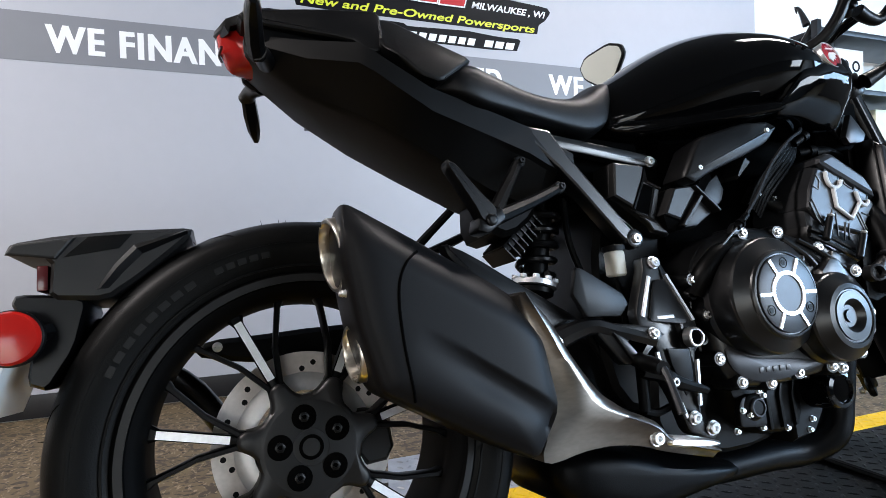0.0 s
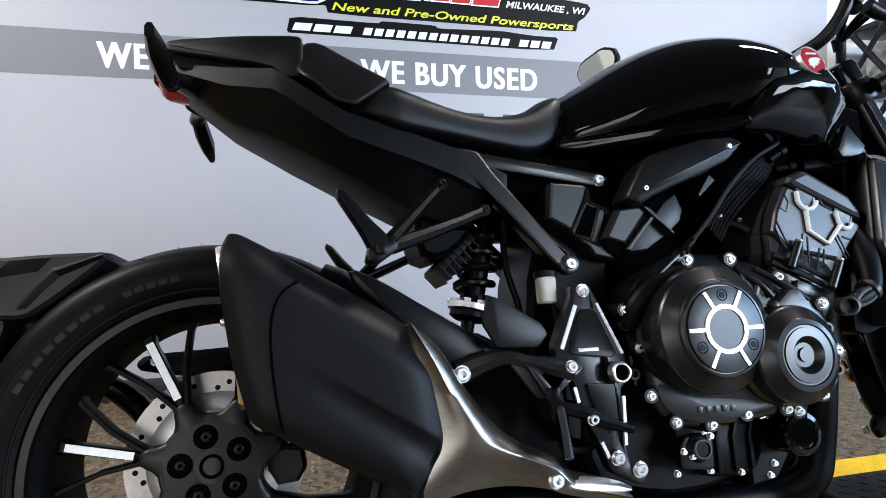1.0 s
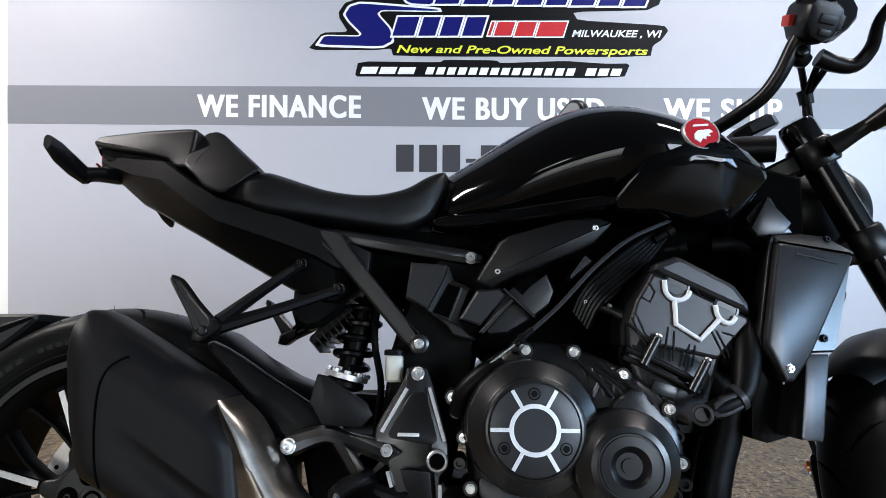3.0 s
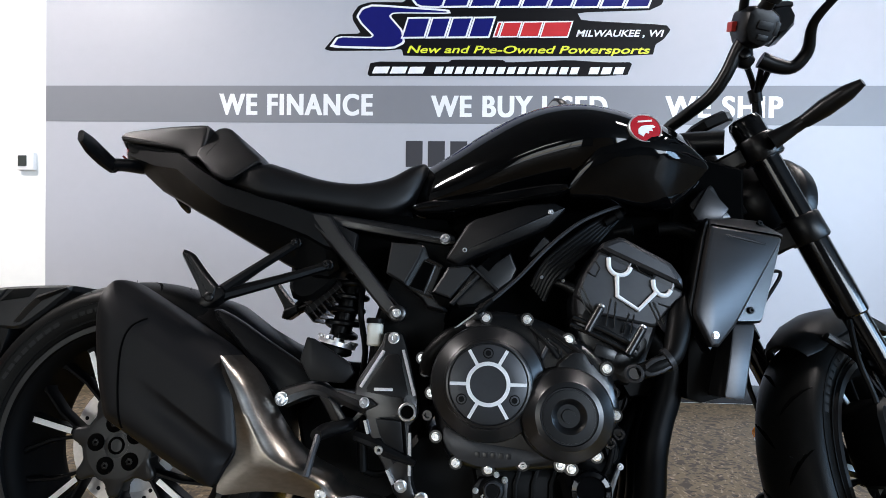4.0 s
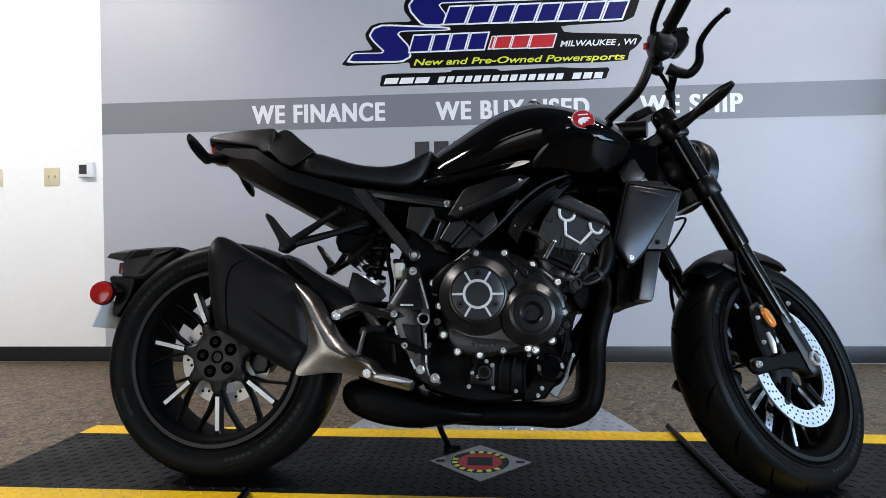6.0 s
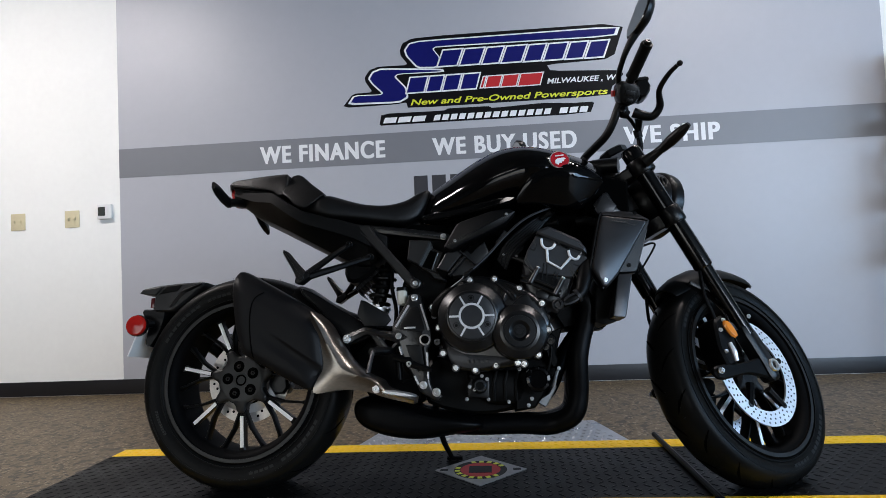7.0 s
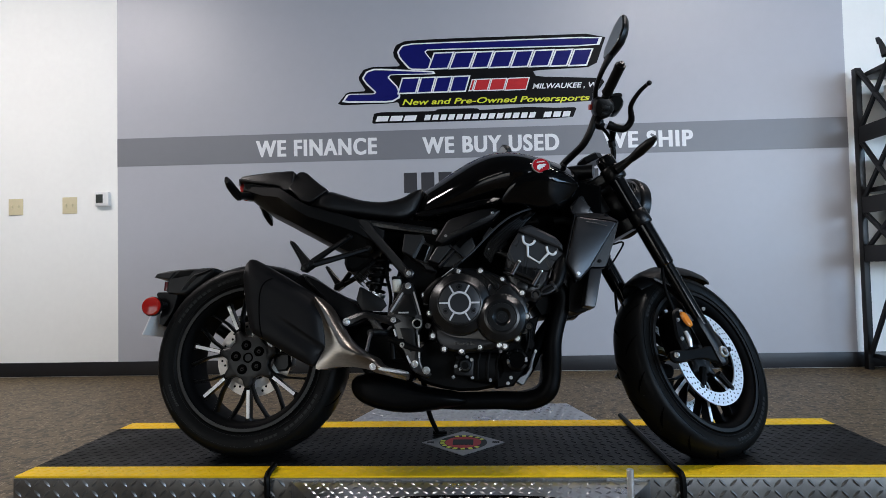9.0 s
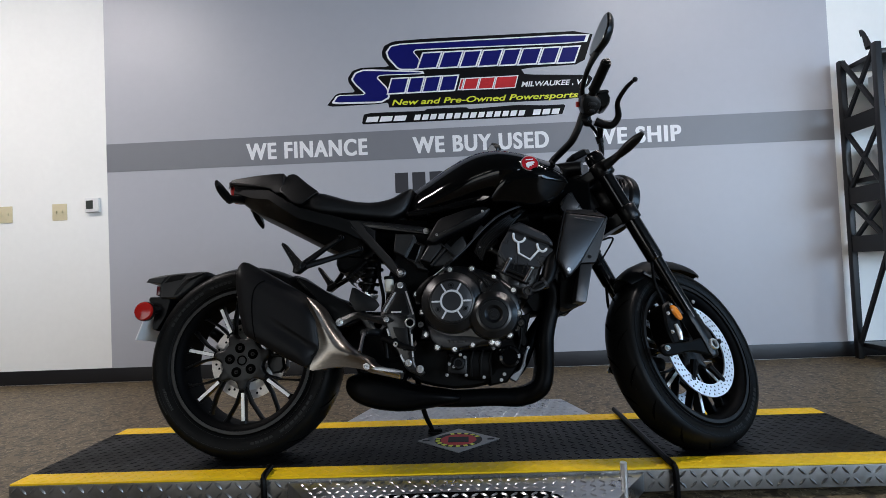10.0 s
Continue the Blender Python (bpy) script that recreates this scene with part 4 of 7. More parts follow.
part("number_plate", bm, M["plastic_white"], bike, "white blank plate edge")
bm = B()
lathe(bm, (-0.333, -0.095, 0.485), RIGHT, [(0.031, 0), (0.031, 0.006), (0.028, 0.010), (0.012, 0.012), (0.002, 0.0125)], 32)
refl = part("side_reflector", bm, M["red_lens"], bike, "round red reflector")
bm = B()
lathe(bm, (-0.333, -0.090, 0.485), RIGHT, [(0.033, -0.006), (0.033, 0.004), (0.030, 0.005)], 32)
tube(bm, [(-0.333, -0.094, 0.485), (-0.32, -0.07, 0.49), (-0.30, -0.04, 0.495)], [0.010, 0.012, 0.014], 8)
part("reflector_mount", bm, M["satin_black"], refl)

# ---- bodywork ----
def section(x, top, bottom, w, zmid, pt=2.4, pb=2.4, n=24, tuck=0.0):
    """A symmetric cross-section at x."""
    ring = []
    for k in range(n):
        a = 2 * math.pi * k / n
        c, s = math.cos(a), math.sin(a)
        p = pt if s >= 0 else pb
        y = math.copysign(abs(c) ** (2 / p), c) * w
        h = abs(s) ** (2 / p)
        z = zmid + (top - zmid) * h if s >= 0 else zmid - (zmid - bottom) * h
        if s < 0:
            y *= 1 - tuck * h
        ring.append(Vector((x, y, z)))
    return ring


def lofted(rows, per=4, **kw):
    """A body through sections (x, top, bottom, half-width, height of the widest line)."""
    rows = np.array(rows, float)
    t = np.linspace(0, len(rows) - 1, (len(rows) - 1) * per + 1)
    pts = [spline([Vector((r[i], r[i + 1], 0)) for r in rows], per) for i in (0, 2)]
    last = spline([Vector((r[4], 0, 0)) for r in rows], per)
    bm = B()
    rings = [section(a.x, a.y, b.x, b.y, c.x, **kw) for a, b, c in zip(pts[0], pts[1], last)]
    skin(bm, rings)
    return bm


bm = lofted([(0.548, 0.865, 0.770, 0.050, 0.80), (0.585, 0.889, 0.756, 0.086, 0.80), (0.635, 0.920, 0.754, 0.118, 0.81), (0.69, 0.955, 0.757, 0.150, 0.825), (0.75, 0.986, 0.765, 0.181, 0.845), (0.81, 1.004, 0.768, 0.207, 0.86), (0.87, 1.003, 0.768, 0.229, 0.868), (0.93, 0.991, 0.762, 0.229, 0.868), (0.99, 0.975, 0.76, 0.206, 0.862), (1.05, 0.957, 0.77, 0.168, 0.86), (1.095, 0.935, 0.79, 0.120, 0.86), (1.115, 0.915, 0.83, 0.07, 0.865)], pt=1.85, pb=2.8, tuck=0.22, n=44)
part("fuel_tank", bm, M["gloss_black"], bike, "glossy black fuel tank")
for side in (1, -1):
    bm = B()
    slab(bm, [(0.842, 0.775), (0.836, 0.793), (0.858, 0.822), (0.882, 0.853), (0.912, 0.884), (0.936, 0.906), (0.99, 0.896), (1.05, 0.873), (1.086, 0.853), (1.096, 0.836), (1.062, 0.795), (1.022, 0.760), (0.96, 0.762), (0.90, 0.775)], [(0.004, -0.10), (0.0, -0.15), (0.0, -0.214), (0.0025, -0.2225), (0.006, -0.2245), (0.018, -0.2265), (0.034, -0.229), (0.05, -0.231), (0.07, -0.230)], 1, keep=0.14)
    for v in bm.verts:
        # the flank leans in towards the top and the front and is undercut below
        f = min(1.0, max(0.0, (-v.co.y - 0.14) / 0.07))
        v.co.y += f * (0.42 * max(0.0, v.co.z - 0.868) + 0.62 * max(0.0, v.co.x - 1.0) + 0.5 * max(0.0, 0.842 - v.co.z))
    if side < 0:
        mirror(bm)
    part("tank_shroud", bm, M["gloss_black"], bike, "glossy black curved tank shroud")
    bm = B()
    slab(bm, [(0.545, 0.772), (0.552, 0.792), (0.66, 0.790), (0.76, 0.797), (0.834, 0.800), (0.842, 0.778), (0.76, 0.770), (0.66, 0.765), (0.60, 0.760)], [(0.002, -0.05), (0, -0.075), (0.002, -0.085), (0.006, -0.089)], 1)
    for v in bm.verts:
        v.co.y -= (v.co.x - 0.545) / 0.29 * 0.128 * min(1.0, -v.co.y / 0.075)
    if side < 0:
        mirror(bm)
    part("tank_skirt", bm, M["gloss_black"], bike)
    c = Vector((0.966, -0.2225, 0.889))
    ax = Vector((0.12, -1, 0.22))
    bm = B()
    lathe(bm, c, ax, [(0.029, -0.02), (0.029, 0.001), (0.028, 0.0025), (0.0265, 0.0025), (0.026, 0.001)], 40)
    if side < 0:
        mirror(bm)
    bezel = part("tank_badge", bm, M["chrome"], bike, "round red badge with bright rim")
    bm = B()
    lathe(bm, c, ax, [(0.026, -0.001), (0.026, 0.0014), (0.016, 0.0024), (0.002, 0.0028)], 40)
    if side < 0:
        mirror(bm)
    part("badge_face", bm, M["badge_red"], bezel)
    d, u, v = frame_of(ax)
    bm = B()
    pts = [(-0.014, 0.012), (-0.006, 0.018), (-0.001, 0.010), (0.004, 0.012), (0.005, 0.006), (0.012, 0.006), (0.010, 0.001), (0.017, -0.002), (0.013, -0.006), (0.004, -0.005), (-0.007, -0.003), (-0.013, 0.003)]
    for quill in (pts, [(-0.013, -0.010), (0.012, -0.013), (0.012, -0.016), (-0.012, -0.013)]):
        skin(bm, [[c + d * h - u * p[0] + v * p[1] for p in quill] for h in (0.0022, 0.0036)])
    if side < 0:
        mirror(bm)
    part("badge_mark", bm, M["white_mark"], bezel)

bm = lofted([(0.200, 0.838, 0.808, 0.120, 0.822), (0.235, 0.862, 0.795, 0.146, 0.818), (0.268, 0.868, 0.782, 0.149, 0.812), (0.30, 0.860, 0.777, 0.143, 0.806), (0.37, 0.839, 0.772, 0.128, 0.796), (0.44, 0.834, 0.764, 0.114, 0.790), (0.50, 0.848, 0.760, 0.104, 0.790), (0.540, 0.873, 0.778, 0.094, 0.804), (0.560, 0.881, 0.803, 0.084, 0.836), (0.573, 0.882, 0.838, 0.074, 0.856), (0.579, 0.876, 0.850, 0.060, 0.862)], pt=3.4, pb=5.0, n=40)
seat = part("rider_seat", bm, M["seat_vinyl"], bike, "black vinyl rider seat")
def tapered(bm):
    """Draws the sides in towards the tail."""
    for v in bm.verts:
        v.co.y *= float(np.interp(v.co.x, (-0.1, 0.0, 0.12, 0.3), (0.74, 0.92, 1.14, 1.22)))
    return bm


def hump_half(z):
    """Half-width of the hump: narrow on top, as wide as the seat below."""
    return float(np.interp(z, (0.810, 0.856, 0.905, 0.935, 0.950), (0.154, 0.146, 0.109, 0.084, 0.074)))


bm = B()
slab(bm, [(0.126, 0.872), (0.130, 0.930), (0.140, 0.949), (0.156, 0.952), (0.172, 0.945), (0.215, 0.902), (0.268, 0.857), (0.240, 0.836), (0.209, 0.812), (0.175, 0.823), (0.150, 0.850)], [(0.007, -1.0), (0.0035, -0.994), (0.001, -0.978), (0, -0.94), (0, -0.4), (0, 0.4), (0, 0.94), (0.001, 0.978), (0.0035, 0.994), (0.007, 1.0)], 1, keep=0.16)
for v in bm.verts:
    v.co.y *= hump_half(v.co.z)
hump = part("seat_hump", bm, M["seat_vinyl"], bike, "black vinyl hump between the seats", 40)
for side in (1, -1):
    # sewn seam that sets off the strap along the rear of the hump, piping where the seat begins
    for line, r in (((0.174, 0.938), (0.163, 0.916), (0.153, 0.890), (0.152, 0.866), (0.166, 0.842)), 0.0012), (((0.256, 0.851), (0.238, 0.836), (0.216, 0.820)), 0.0012):
        bm = B()
        tube(bm, [(x, -(hump_half(z) * 0.992 - 0.0006) * side, z) for x, z in line], r, 6)
        part("seam", bm, M["deep_black"], hump)
bm = B()
slab(bm, [(-0.072, 0.932), (-0.060, 0.943), (0.04, 0.948), (0.130, 0.9465), (0.137, 0.938), (0.137, 0.905), (0.134, 0.866), (0.106, 0.866), (0.086, 0.889), (-0.064, 0.920)], [(0.007, -0.100), (0.0035, -0.0988), (0.001, -0.0955), (0, -0.07), (0, 0.07), (0.001, 0.0955), (0.0035, 0.0988), (0.007, 0.100)], 1, keep=0.16)
for v in tapered(bm).verts:
    v.co.y *= float(np.interp(v.co.z, (0.88, 0.95), (1.06, 0.90)))
part("pillion_seat", bm, M["seat_vinyl"], bike, "black vinyl pillion pad", 28)
bm = B()
rings = []
for x, top, low, w in ((-0.060, 0.908, 0.888, 0.060), (-0.050, 0.913, 0.876, 0.066), (0.022, 0.897, 0.819, 0.094), (0.091, 0.882, 0.783, 0.130), (0.112, 0.868, 0.771, 0.137), (0.150, 0.841, 0.751, 0.142), (0.196, 0.814, 0.725, 0.141), (0.306, 0.784, 0.664, 0.129), (0.360, 0.767, 0.642, 0.126), (0.392, 0.751, 0.640, 0.1245), (0.412, 0.734, 0.655, 0.120), (0.434, 0.708, 0.675, 0.104)):
    h = min(0.034 + 0.05 * max(0, x), (top - low) * 0.55)
    half = [(0.80 * w, top), (w * 0.985, top - 0.006), (w, top - h), (w * 0.93, top - h - 0.006), (w * 0.62, low + 0.004), (w * 0.5, low)]
    rings.append([Vector((x, -y, z)) for y, z in half] + [Vector((x, y, z)) for y, z in half[::-1]])
skin(bm, rings)
part("tail_cowl", bm, M["cowl_black"], bike, "satin black tail cowl with undercut sides", 22)
# solid deep black slab in place of the shaded gap below the seats
bm = B()
slab(bm, [(-0.06, 0.925), (0.085, 0.900), (0.105, 0.872), (0.135, 0.845), (0.20, 0.822), (0.33, 0.790), (0.33, 0.775), (0.19, 0.80), (0.10, 0.84), (0.07, 0.87), (-0.05, 0.90)], [(0, -0.085), (0, 0.085)], 0)
part("seat_gap_shade", tapered(bm), M["deep_black"], bike, "black slab for the shade in the gap between seat and tail cowl")
rows = []
for z, x0, w in ((0.874, -0.074, 0.012), (0.876, -0.080, 0.024), (0.882, -0.086, 0.031), (0.895, -0.091, 0.034), (0.915, -0.098, 0.034), (0.932, -0.100, 0.030), (0.938, -0.094, 0.020)):
    rows.append([Vector((x0 + 0.030 * f * f, w * f, z)) for f in (-1, -0.7, -0.35, 0, 0.35, 0.7, 1)] + [Vector((-0.02, w * f, z - 0.004)) for f in (1, -1)])
bm = B()
skin(bm, rows)
for side in (1, -1):
    cheek = B()
    plate(cheek, [(-0.054, 0.928), (-0.063, 0.905), (-0.062, 0.884), (-0.046, 0.870), (0.0, 0.872), (-0.03, 0.925)], -0.044 * side, -0.056 * side, 0.003, 1, 0.12)
    part("lamp_cheek", cheek, M["satin_black"], bike)
lamp = part("tail_light", bm, M["red_lens"], bike, "red tail light lens")
bm = B()
skin(bm, [[Vector((x, w * f, z + dz)) for f, x, dz in ((-1, x0 + 0.022, -0.012), (-1, x0 + 0.016, 0), (0, x0, 0), (1, x0 + 0.016, 0), (1, x0 + 0.022, -0.012), (0, x0 + 0.006, -0.008))] for x0, w, z in ((-0.104, 0.036, 0.934), (-0.102, 0.042, 0.942), (-0.085, 0.048, 0.947), (-0.06, 0.05, 0.948))])
part("lamp_hood", bm, M["satin_black"], lamp)
bm = B()
tube(bm, [(-0.0925, -0.024, 0.905), (-0.0960, 0, 0.903), (-0.0925, 0.024, 0.905)], 0.0024, 6)
part("lens_rib", bm, M["dark_red"], lamp, "darker rib across the lens")
for stalk, blade in (
    ([(-0.03, -0.05, 0.872), (-0.042, -0.095, 0.862), (-0.050, -0.125, 0.852)], [(-0.048, -0.115, 0.852), (-0.053, -0.145, 0.862), (-0.056, -0.180, 0.874), (-0.057, -0.205, 0.883)]),
    ([(-0.03, 0.05, 0.880), (-0.045, 0.09, 0.888), (-0.053, 0.115, 0.884)], [(-0.050, 0.108, 0.884), (-0.046, 0.128, 0.866), (-0.040, 0.150, 0.848), (-0.036, 0.168, 0.834)]),
):
    bm = B()
    tube(bm, stalk, [0.015, 0.013, 0.014], 12)
    ind = part("rear_indicator", bm, M["satin_black"], bike, "black blade-shaped rear indicator")
    bm = B()
    pts = [Vector(q) for q in blade]
    rows = []
    for q, h, t in zip(pts, (0.013, 0.0155, 0.0155, 0.011), (0.011, 0.012, 0.011, 0.006)):
        rows.append([q + Vector((u * t, 0, v * h)) for u, v in ((-1, -0.55), (-0.5, -1), (0.5, -1), (1, -0.55), (1, 0.55), (0.5, 1), (-0.5, 1), (-1, 0.55))])
    skin(bm, rows)
    part("lamp_body", bm, M["satin_black"], ind)
    bm = B()
    pts = [Vector(q) + Vector((-0.0112, 0, 0)) for q in blade[1:]]
    skin(bm, [[q + Vector((u, 0, v)) for u, v in ((0.004, -0.005), (-0.001, -0.004), (-0.001, 0.004), (0.004, 0.005))] for q in pts[:2]])
    part("lens", bm, M["clear_lens"], ind, "pale clear indicator lens")

# ---- frame and subframe ----
for side in (1, -1):
    fx = (lambda b: b) if side > 0 else mirror
    bm = B()
    slab(bm, [(0.345, 0.767), (0.400, 0.756), (0.424, 0.719), (0.535, 0.588), (0.553, 0.580), (0.550, 0.562), (0.527, 0.560), (0.510, 0.574), (0.441, 0.655), (0.405, 0.694), (0.378, 0.722), (0.350, 0.744)], [(0.002, -0.096), (0, -0.108), (0, -0.123), (0.0016, -0.1275), (0.005, -0.1295)], 1, keep=0.08)
    for v in bm.verts:
        v.co.y += max(0.0, 0.412 - v.co.x) * 0.13
    part("subframe_rail", fx(bm), M["frame_black"], bike, "black cast subframe rail", 15)
    bm = B()
    plate(bm, [(0.330, 0.772), (0.404, 0.764), (0.615, 0.731), (0.640, 0.722), (0.642, 0.708), (0.622, 0.704), (0.424, 0.736), (0.34, 0.752)], -0.072, -0.098, 0.005, 1, 0.12)
    part("upper_rail", fx(bm), M["frame_black"], bike)
    bm = B()
    plate(bm, [(0.392, 0.741), (0.420, 0.737), (0.452, 0.722), (0.448, 0.680), (0.432, 0.690)], -0.090, -0.112, 0.003, 0)
    part("rail_gusset", fx(bm), M["matte_black"], bike, "cast gusset between the rails")
    for q in ((0.620, -0.096, 0.716), (0.537, -0.129, 0.571)):
        bm = B()
        bolt(bm, q, RIGHT, 0.0105, 0.008)
        part("rail_bolt", fx(bm), M["chrome"], bike)
    bm = B()
    lathe(bm, (0.537, -0.110, 0.571), RIGHT, [(0.016, 0), (0.016, 0.02), (0.014, 0.0215), (0.008, 0.0215)], 20)
    part("rail_boss", fx(bm), M["frame_black"], bike)
    # passenger foot rest on its forked bracket
    bm = B()
    for path in ([(0.338, -0.120, 0.700), (0.292, -0.165, 0.652), (0.243, -0.208, 0.600)], [(0.403, -0.124, 0.658), (0.33, -0.165, 0.626), (0.243, -0.208, 0.592)]):
        tube(bm, path, [0.0085, 0.009, 0.011], 8)
        lathe(bm, Vector(path[0]) + Vector((0, 0.006, 0)), RIGHT, [(0.0105, 0), (0.0105, 0.011), (0.0085, 0.013), (0.004, 0.013)], 16)
    br = part("footrest_bracket", fx(bm), M["deep_black"], bike, "black forked passenger footrest bracket")
    bm = B()
    plate(bm, [(0.246, 0.606), (0.252, 0.588), (0.224, 0.568), (0.208, 0.572), (0.212, 0.592)], -0.190, -0.226, 0.004, 1, 0.12)
    part("bracket_end", fx(bm), M["satin_black"], br)
    for q in ((0.338, -0.134, 0.700), (0.403, -0.138, 0.658)):
        bm = B()
        bolt(bm, q, RIGHT, 0.0062, 0.004)
        part("bracket_bolt", fx(bm), M["satin_black"], br)
    bm = B()
    slab(bm, [(0.171, 0.660), (0.174, 0.669), (0.187, 0.662), (0.213, 0.630), (0.240, 0.602), (0.236, 0.580), (0.214, 0.584), (0.204, 0.606)], [(0.004, -0.203), (0, -0.207), (0, -0.224), (0.003, -0.228)], 1, keep=0.12)
    part("footrest", fx(bm), M["satin_black"], br, "folded black passenger footrest")
    bm = B()
    lathe(bm, (0.228, -0.222, 0.586), RIGHT, [(0.008, 0), (0.008, 0.008), (0.006, 0.0095), (0.003, 0.0095)], 12)
    part("hinge_pin", fx(bm), M["satin_black"], br)

# black fill plates added for the shade in the open frame under the seat
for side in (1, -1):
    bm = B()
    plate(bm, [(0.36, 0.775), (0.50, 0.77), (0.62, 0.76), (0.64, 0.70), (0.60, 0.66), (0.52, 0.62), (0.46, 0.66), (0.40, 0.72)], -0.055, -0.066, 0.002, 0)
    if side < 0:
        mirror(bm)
    part("seat_void_fill", bm, M["hole_black"], bike)

# backbone and hidden core that closes the view through the frame
bm = B()
tube(bm, [(0.60, 0, 0.72), (0.85, 0, 0.80), (1.05, 0, 0.86), (1.12, 0, 0.88)], [0.05, 0.06, 0.06, 0.05], 12)
part("backbone", bm, M["deep_black"], bike)
bm = B()
rod(bm, FOOT + AXIS * 0.86 + Vector((-0.0, 0, 0)), FOOT + AXIS * 1.03, 0.036, 20)
part("steering_head", bm, M["deep_black"], bike)
bm = B()
plate(bm, [(0.49, 0.60), (0.56, 0.74), (0.66, 0.74), (0.64, 0.60), (0.60, 0.40), (0.57, 0.28), (0.50, 0.30), (0.47, 0.42)], -0.085, 0.085, 0.01)
part("pivot_frame", bm, M["deep_black"], bike)

# air box and side panels
bm = B()
slab(bm, [(0.512, 0.646), (0.520, 0.705), (0.579, 0.701), (0.584, 0.697), (0.591, 0.674), (0.620, 0.661), (0.603, 0.611), (0.628, 0.579), (0.621, 0.576), (0.589, 0.584), (0.580, 0.598), (0.552, 0.619)], [(0.004, 0.11), (0, 0.10), (0, -0.108), (0.003, -0.115), (0.005, -0.1165)], 0)
airbox = part("air_box", bm, M["box_plastic"], bike, "matte black plastic air box", 20)
bm = B()
slab(bm, [(0.512, 0.646), (0.520, 0.705), (0.579, 0.701), (0.584, 0.697), (0.575, 0.674), (0.549, 0.625)], [(0, -0.110), (0.001, -0.122), (0.004, -0.1245)], 0)
part("raised_panel", bm, M["box_plastic"], airbox, "", 20)
bm = B()
skin(bm, [[Vector(q) for q in r] for r in ([(0.583, -0.1245, 0.697), (0.592, -0.117, 0.674), (0.581, -0.119, 0.672), (0.555, -0.119, 0.6225), (0.549, -0.1245, 0.625), (0.575, -0.1245, 0.674)], [(0.583, -0.105, 0.697), (0.592, -0.105, 0.674), (0.581, -0.105, 0.672), (0.555, -0.105, 0.6225), (0.549, -0.105, 0.625), (0.575, -0.105, 0.674)])])
for a, b in (((0.589, 0.674), (0.617, 0.661)), ((0.557, 0.620), (0.600, 0.601)), ((0.604, 0.664), (0.584, 0.610))):
    rod(bm, (a[0], -0.1165, a[1]), (b[0], -0.1165, b[1]), 0.0028, 6)
part("chamfer", bm, M["frame_black"], airbox, "", 10)
# near-black patch: shadow inside the air box opening, put into colour
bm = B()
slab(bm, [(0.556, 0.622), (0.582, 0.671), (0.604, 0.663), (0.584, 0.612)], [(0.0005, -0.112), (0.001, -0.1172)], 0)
part("slot_shade", bm, M["hole_black"], airbox)
bm = B()
slab(bm, [(0.599, 0.610), (0.628, 0.658), (0.666, 0.663), (0.679, 0.652), (0.634, 0.598)], [(0.002, 0.12), (0, 0.11), (0, -0.126), (0.002, -0.136), (0.005, -0.138)], 0)
thr = part("throttle_cover", bm, M["box_plastic"], bike, "matte black faceted cover under the tank", 20)
bm = B()
skin(bm, [[Vector(q) for q in r] for r in ([(0.600, -0.134, 0.609), (0.633, -0.134, 0.5975), (0.632, -0.122, 0.586), (0.616, -0.122, 0.587)], [(0.600, -0.09, 0.609), (0.633, -0.09, 0.5975), (0.632, -0.09, 0.586), (0.616, -0.09, 0.587)])])
part("lower_facet", bm, M["deep_black"], thr, "", 10)
bm = B()
slab(bm, [(0.648, 0.586), (0.636, 0.600), (0.675, 0.656), (0.702, 0.679), (0.716, 0.670), (0.743, 0.689), (0.756, 0.657), (0.747, 0.636), (0.719, 0.614), (0.679, 0.589)], [(0.002, 0.10), (0, 0.09), (0, -0.118), (0.003, -0.127), (0.006, -0.128)], 0)
part("side_facet", bm, M["box_plastic"], thr, "", 20)
# shadow in the cover opening, laid on as a near-black patch
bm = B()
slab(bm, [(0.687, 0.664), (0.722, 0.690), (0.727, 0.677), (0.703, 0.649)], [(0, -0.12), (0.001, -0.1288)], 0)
part("slot_shade", bm, M["hole_black"], thr)
for rib, y in (([(0.667, 0.659), (0.673, 0.662), (0.723, 0.616), (0.718, 0.612)], 0.145), ([(0.640, 0.587), (0.690, 0.641), (0.682, 0.645), (0.631, 0.590)], 0.142)):
    bm = B()
    slab(bm, rib, [(0, -0.118), (0.0005, -y + 0.002), (0.002, -y)], 0)
    part("cover_rib", bm, M["box_plastic"], thr, "", 10)
for side in (1, -1):
    bm = B()
    slab(bm, [(0.624, 0.668), (0.667, 0.738), (0.766, 0.765), (0.815, 0.768), (0.838, 0.757), (0.808, 0.726), (0.764, 0.706), (0.681, 0.674), (0.649, 0.657)], [(0.004, -0.11), (0, -0.158), (0.002, -0.166), (0.006, -0.169)], 1, keep=0.1)
    for v in bm.verts:
        v.co.y -= max(0.0, v.co.x - 0.65) * 0.12
    if side < 0:
        mirror(bm)
    sc = part("side_cover", bm, M["matte_black"], bike, "matte black triangular side cover")
    for q in ((0.660, -0.169, 0.683), (0.810, -0.187, 0.749)):
        bm = B()
        bolt(bm, q, RIGHT, 0.0055, 0.004)
        if side < 0:
            mirror(bm)
        part("screw", bm, M["chrome"], sc)
# ---- engine ----
def flare(bm):
    """The right-hand engine covers stand further out towards the front."""
    for v in bm.verts:
        f = min(1.0, max(0.0, (-v.co.y - 0.10) / 0.09))
        v.co.y += f * float(np.interp(v.co.x, (0.58, 0.70, 0.77, 0.83, 0.89, 0.92), (0.025, 0.010, 0.0, -0.017, -0.034, -0.040)))
    return bm


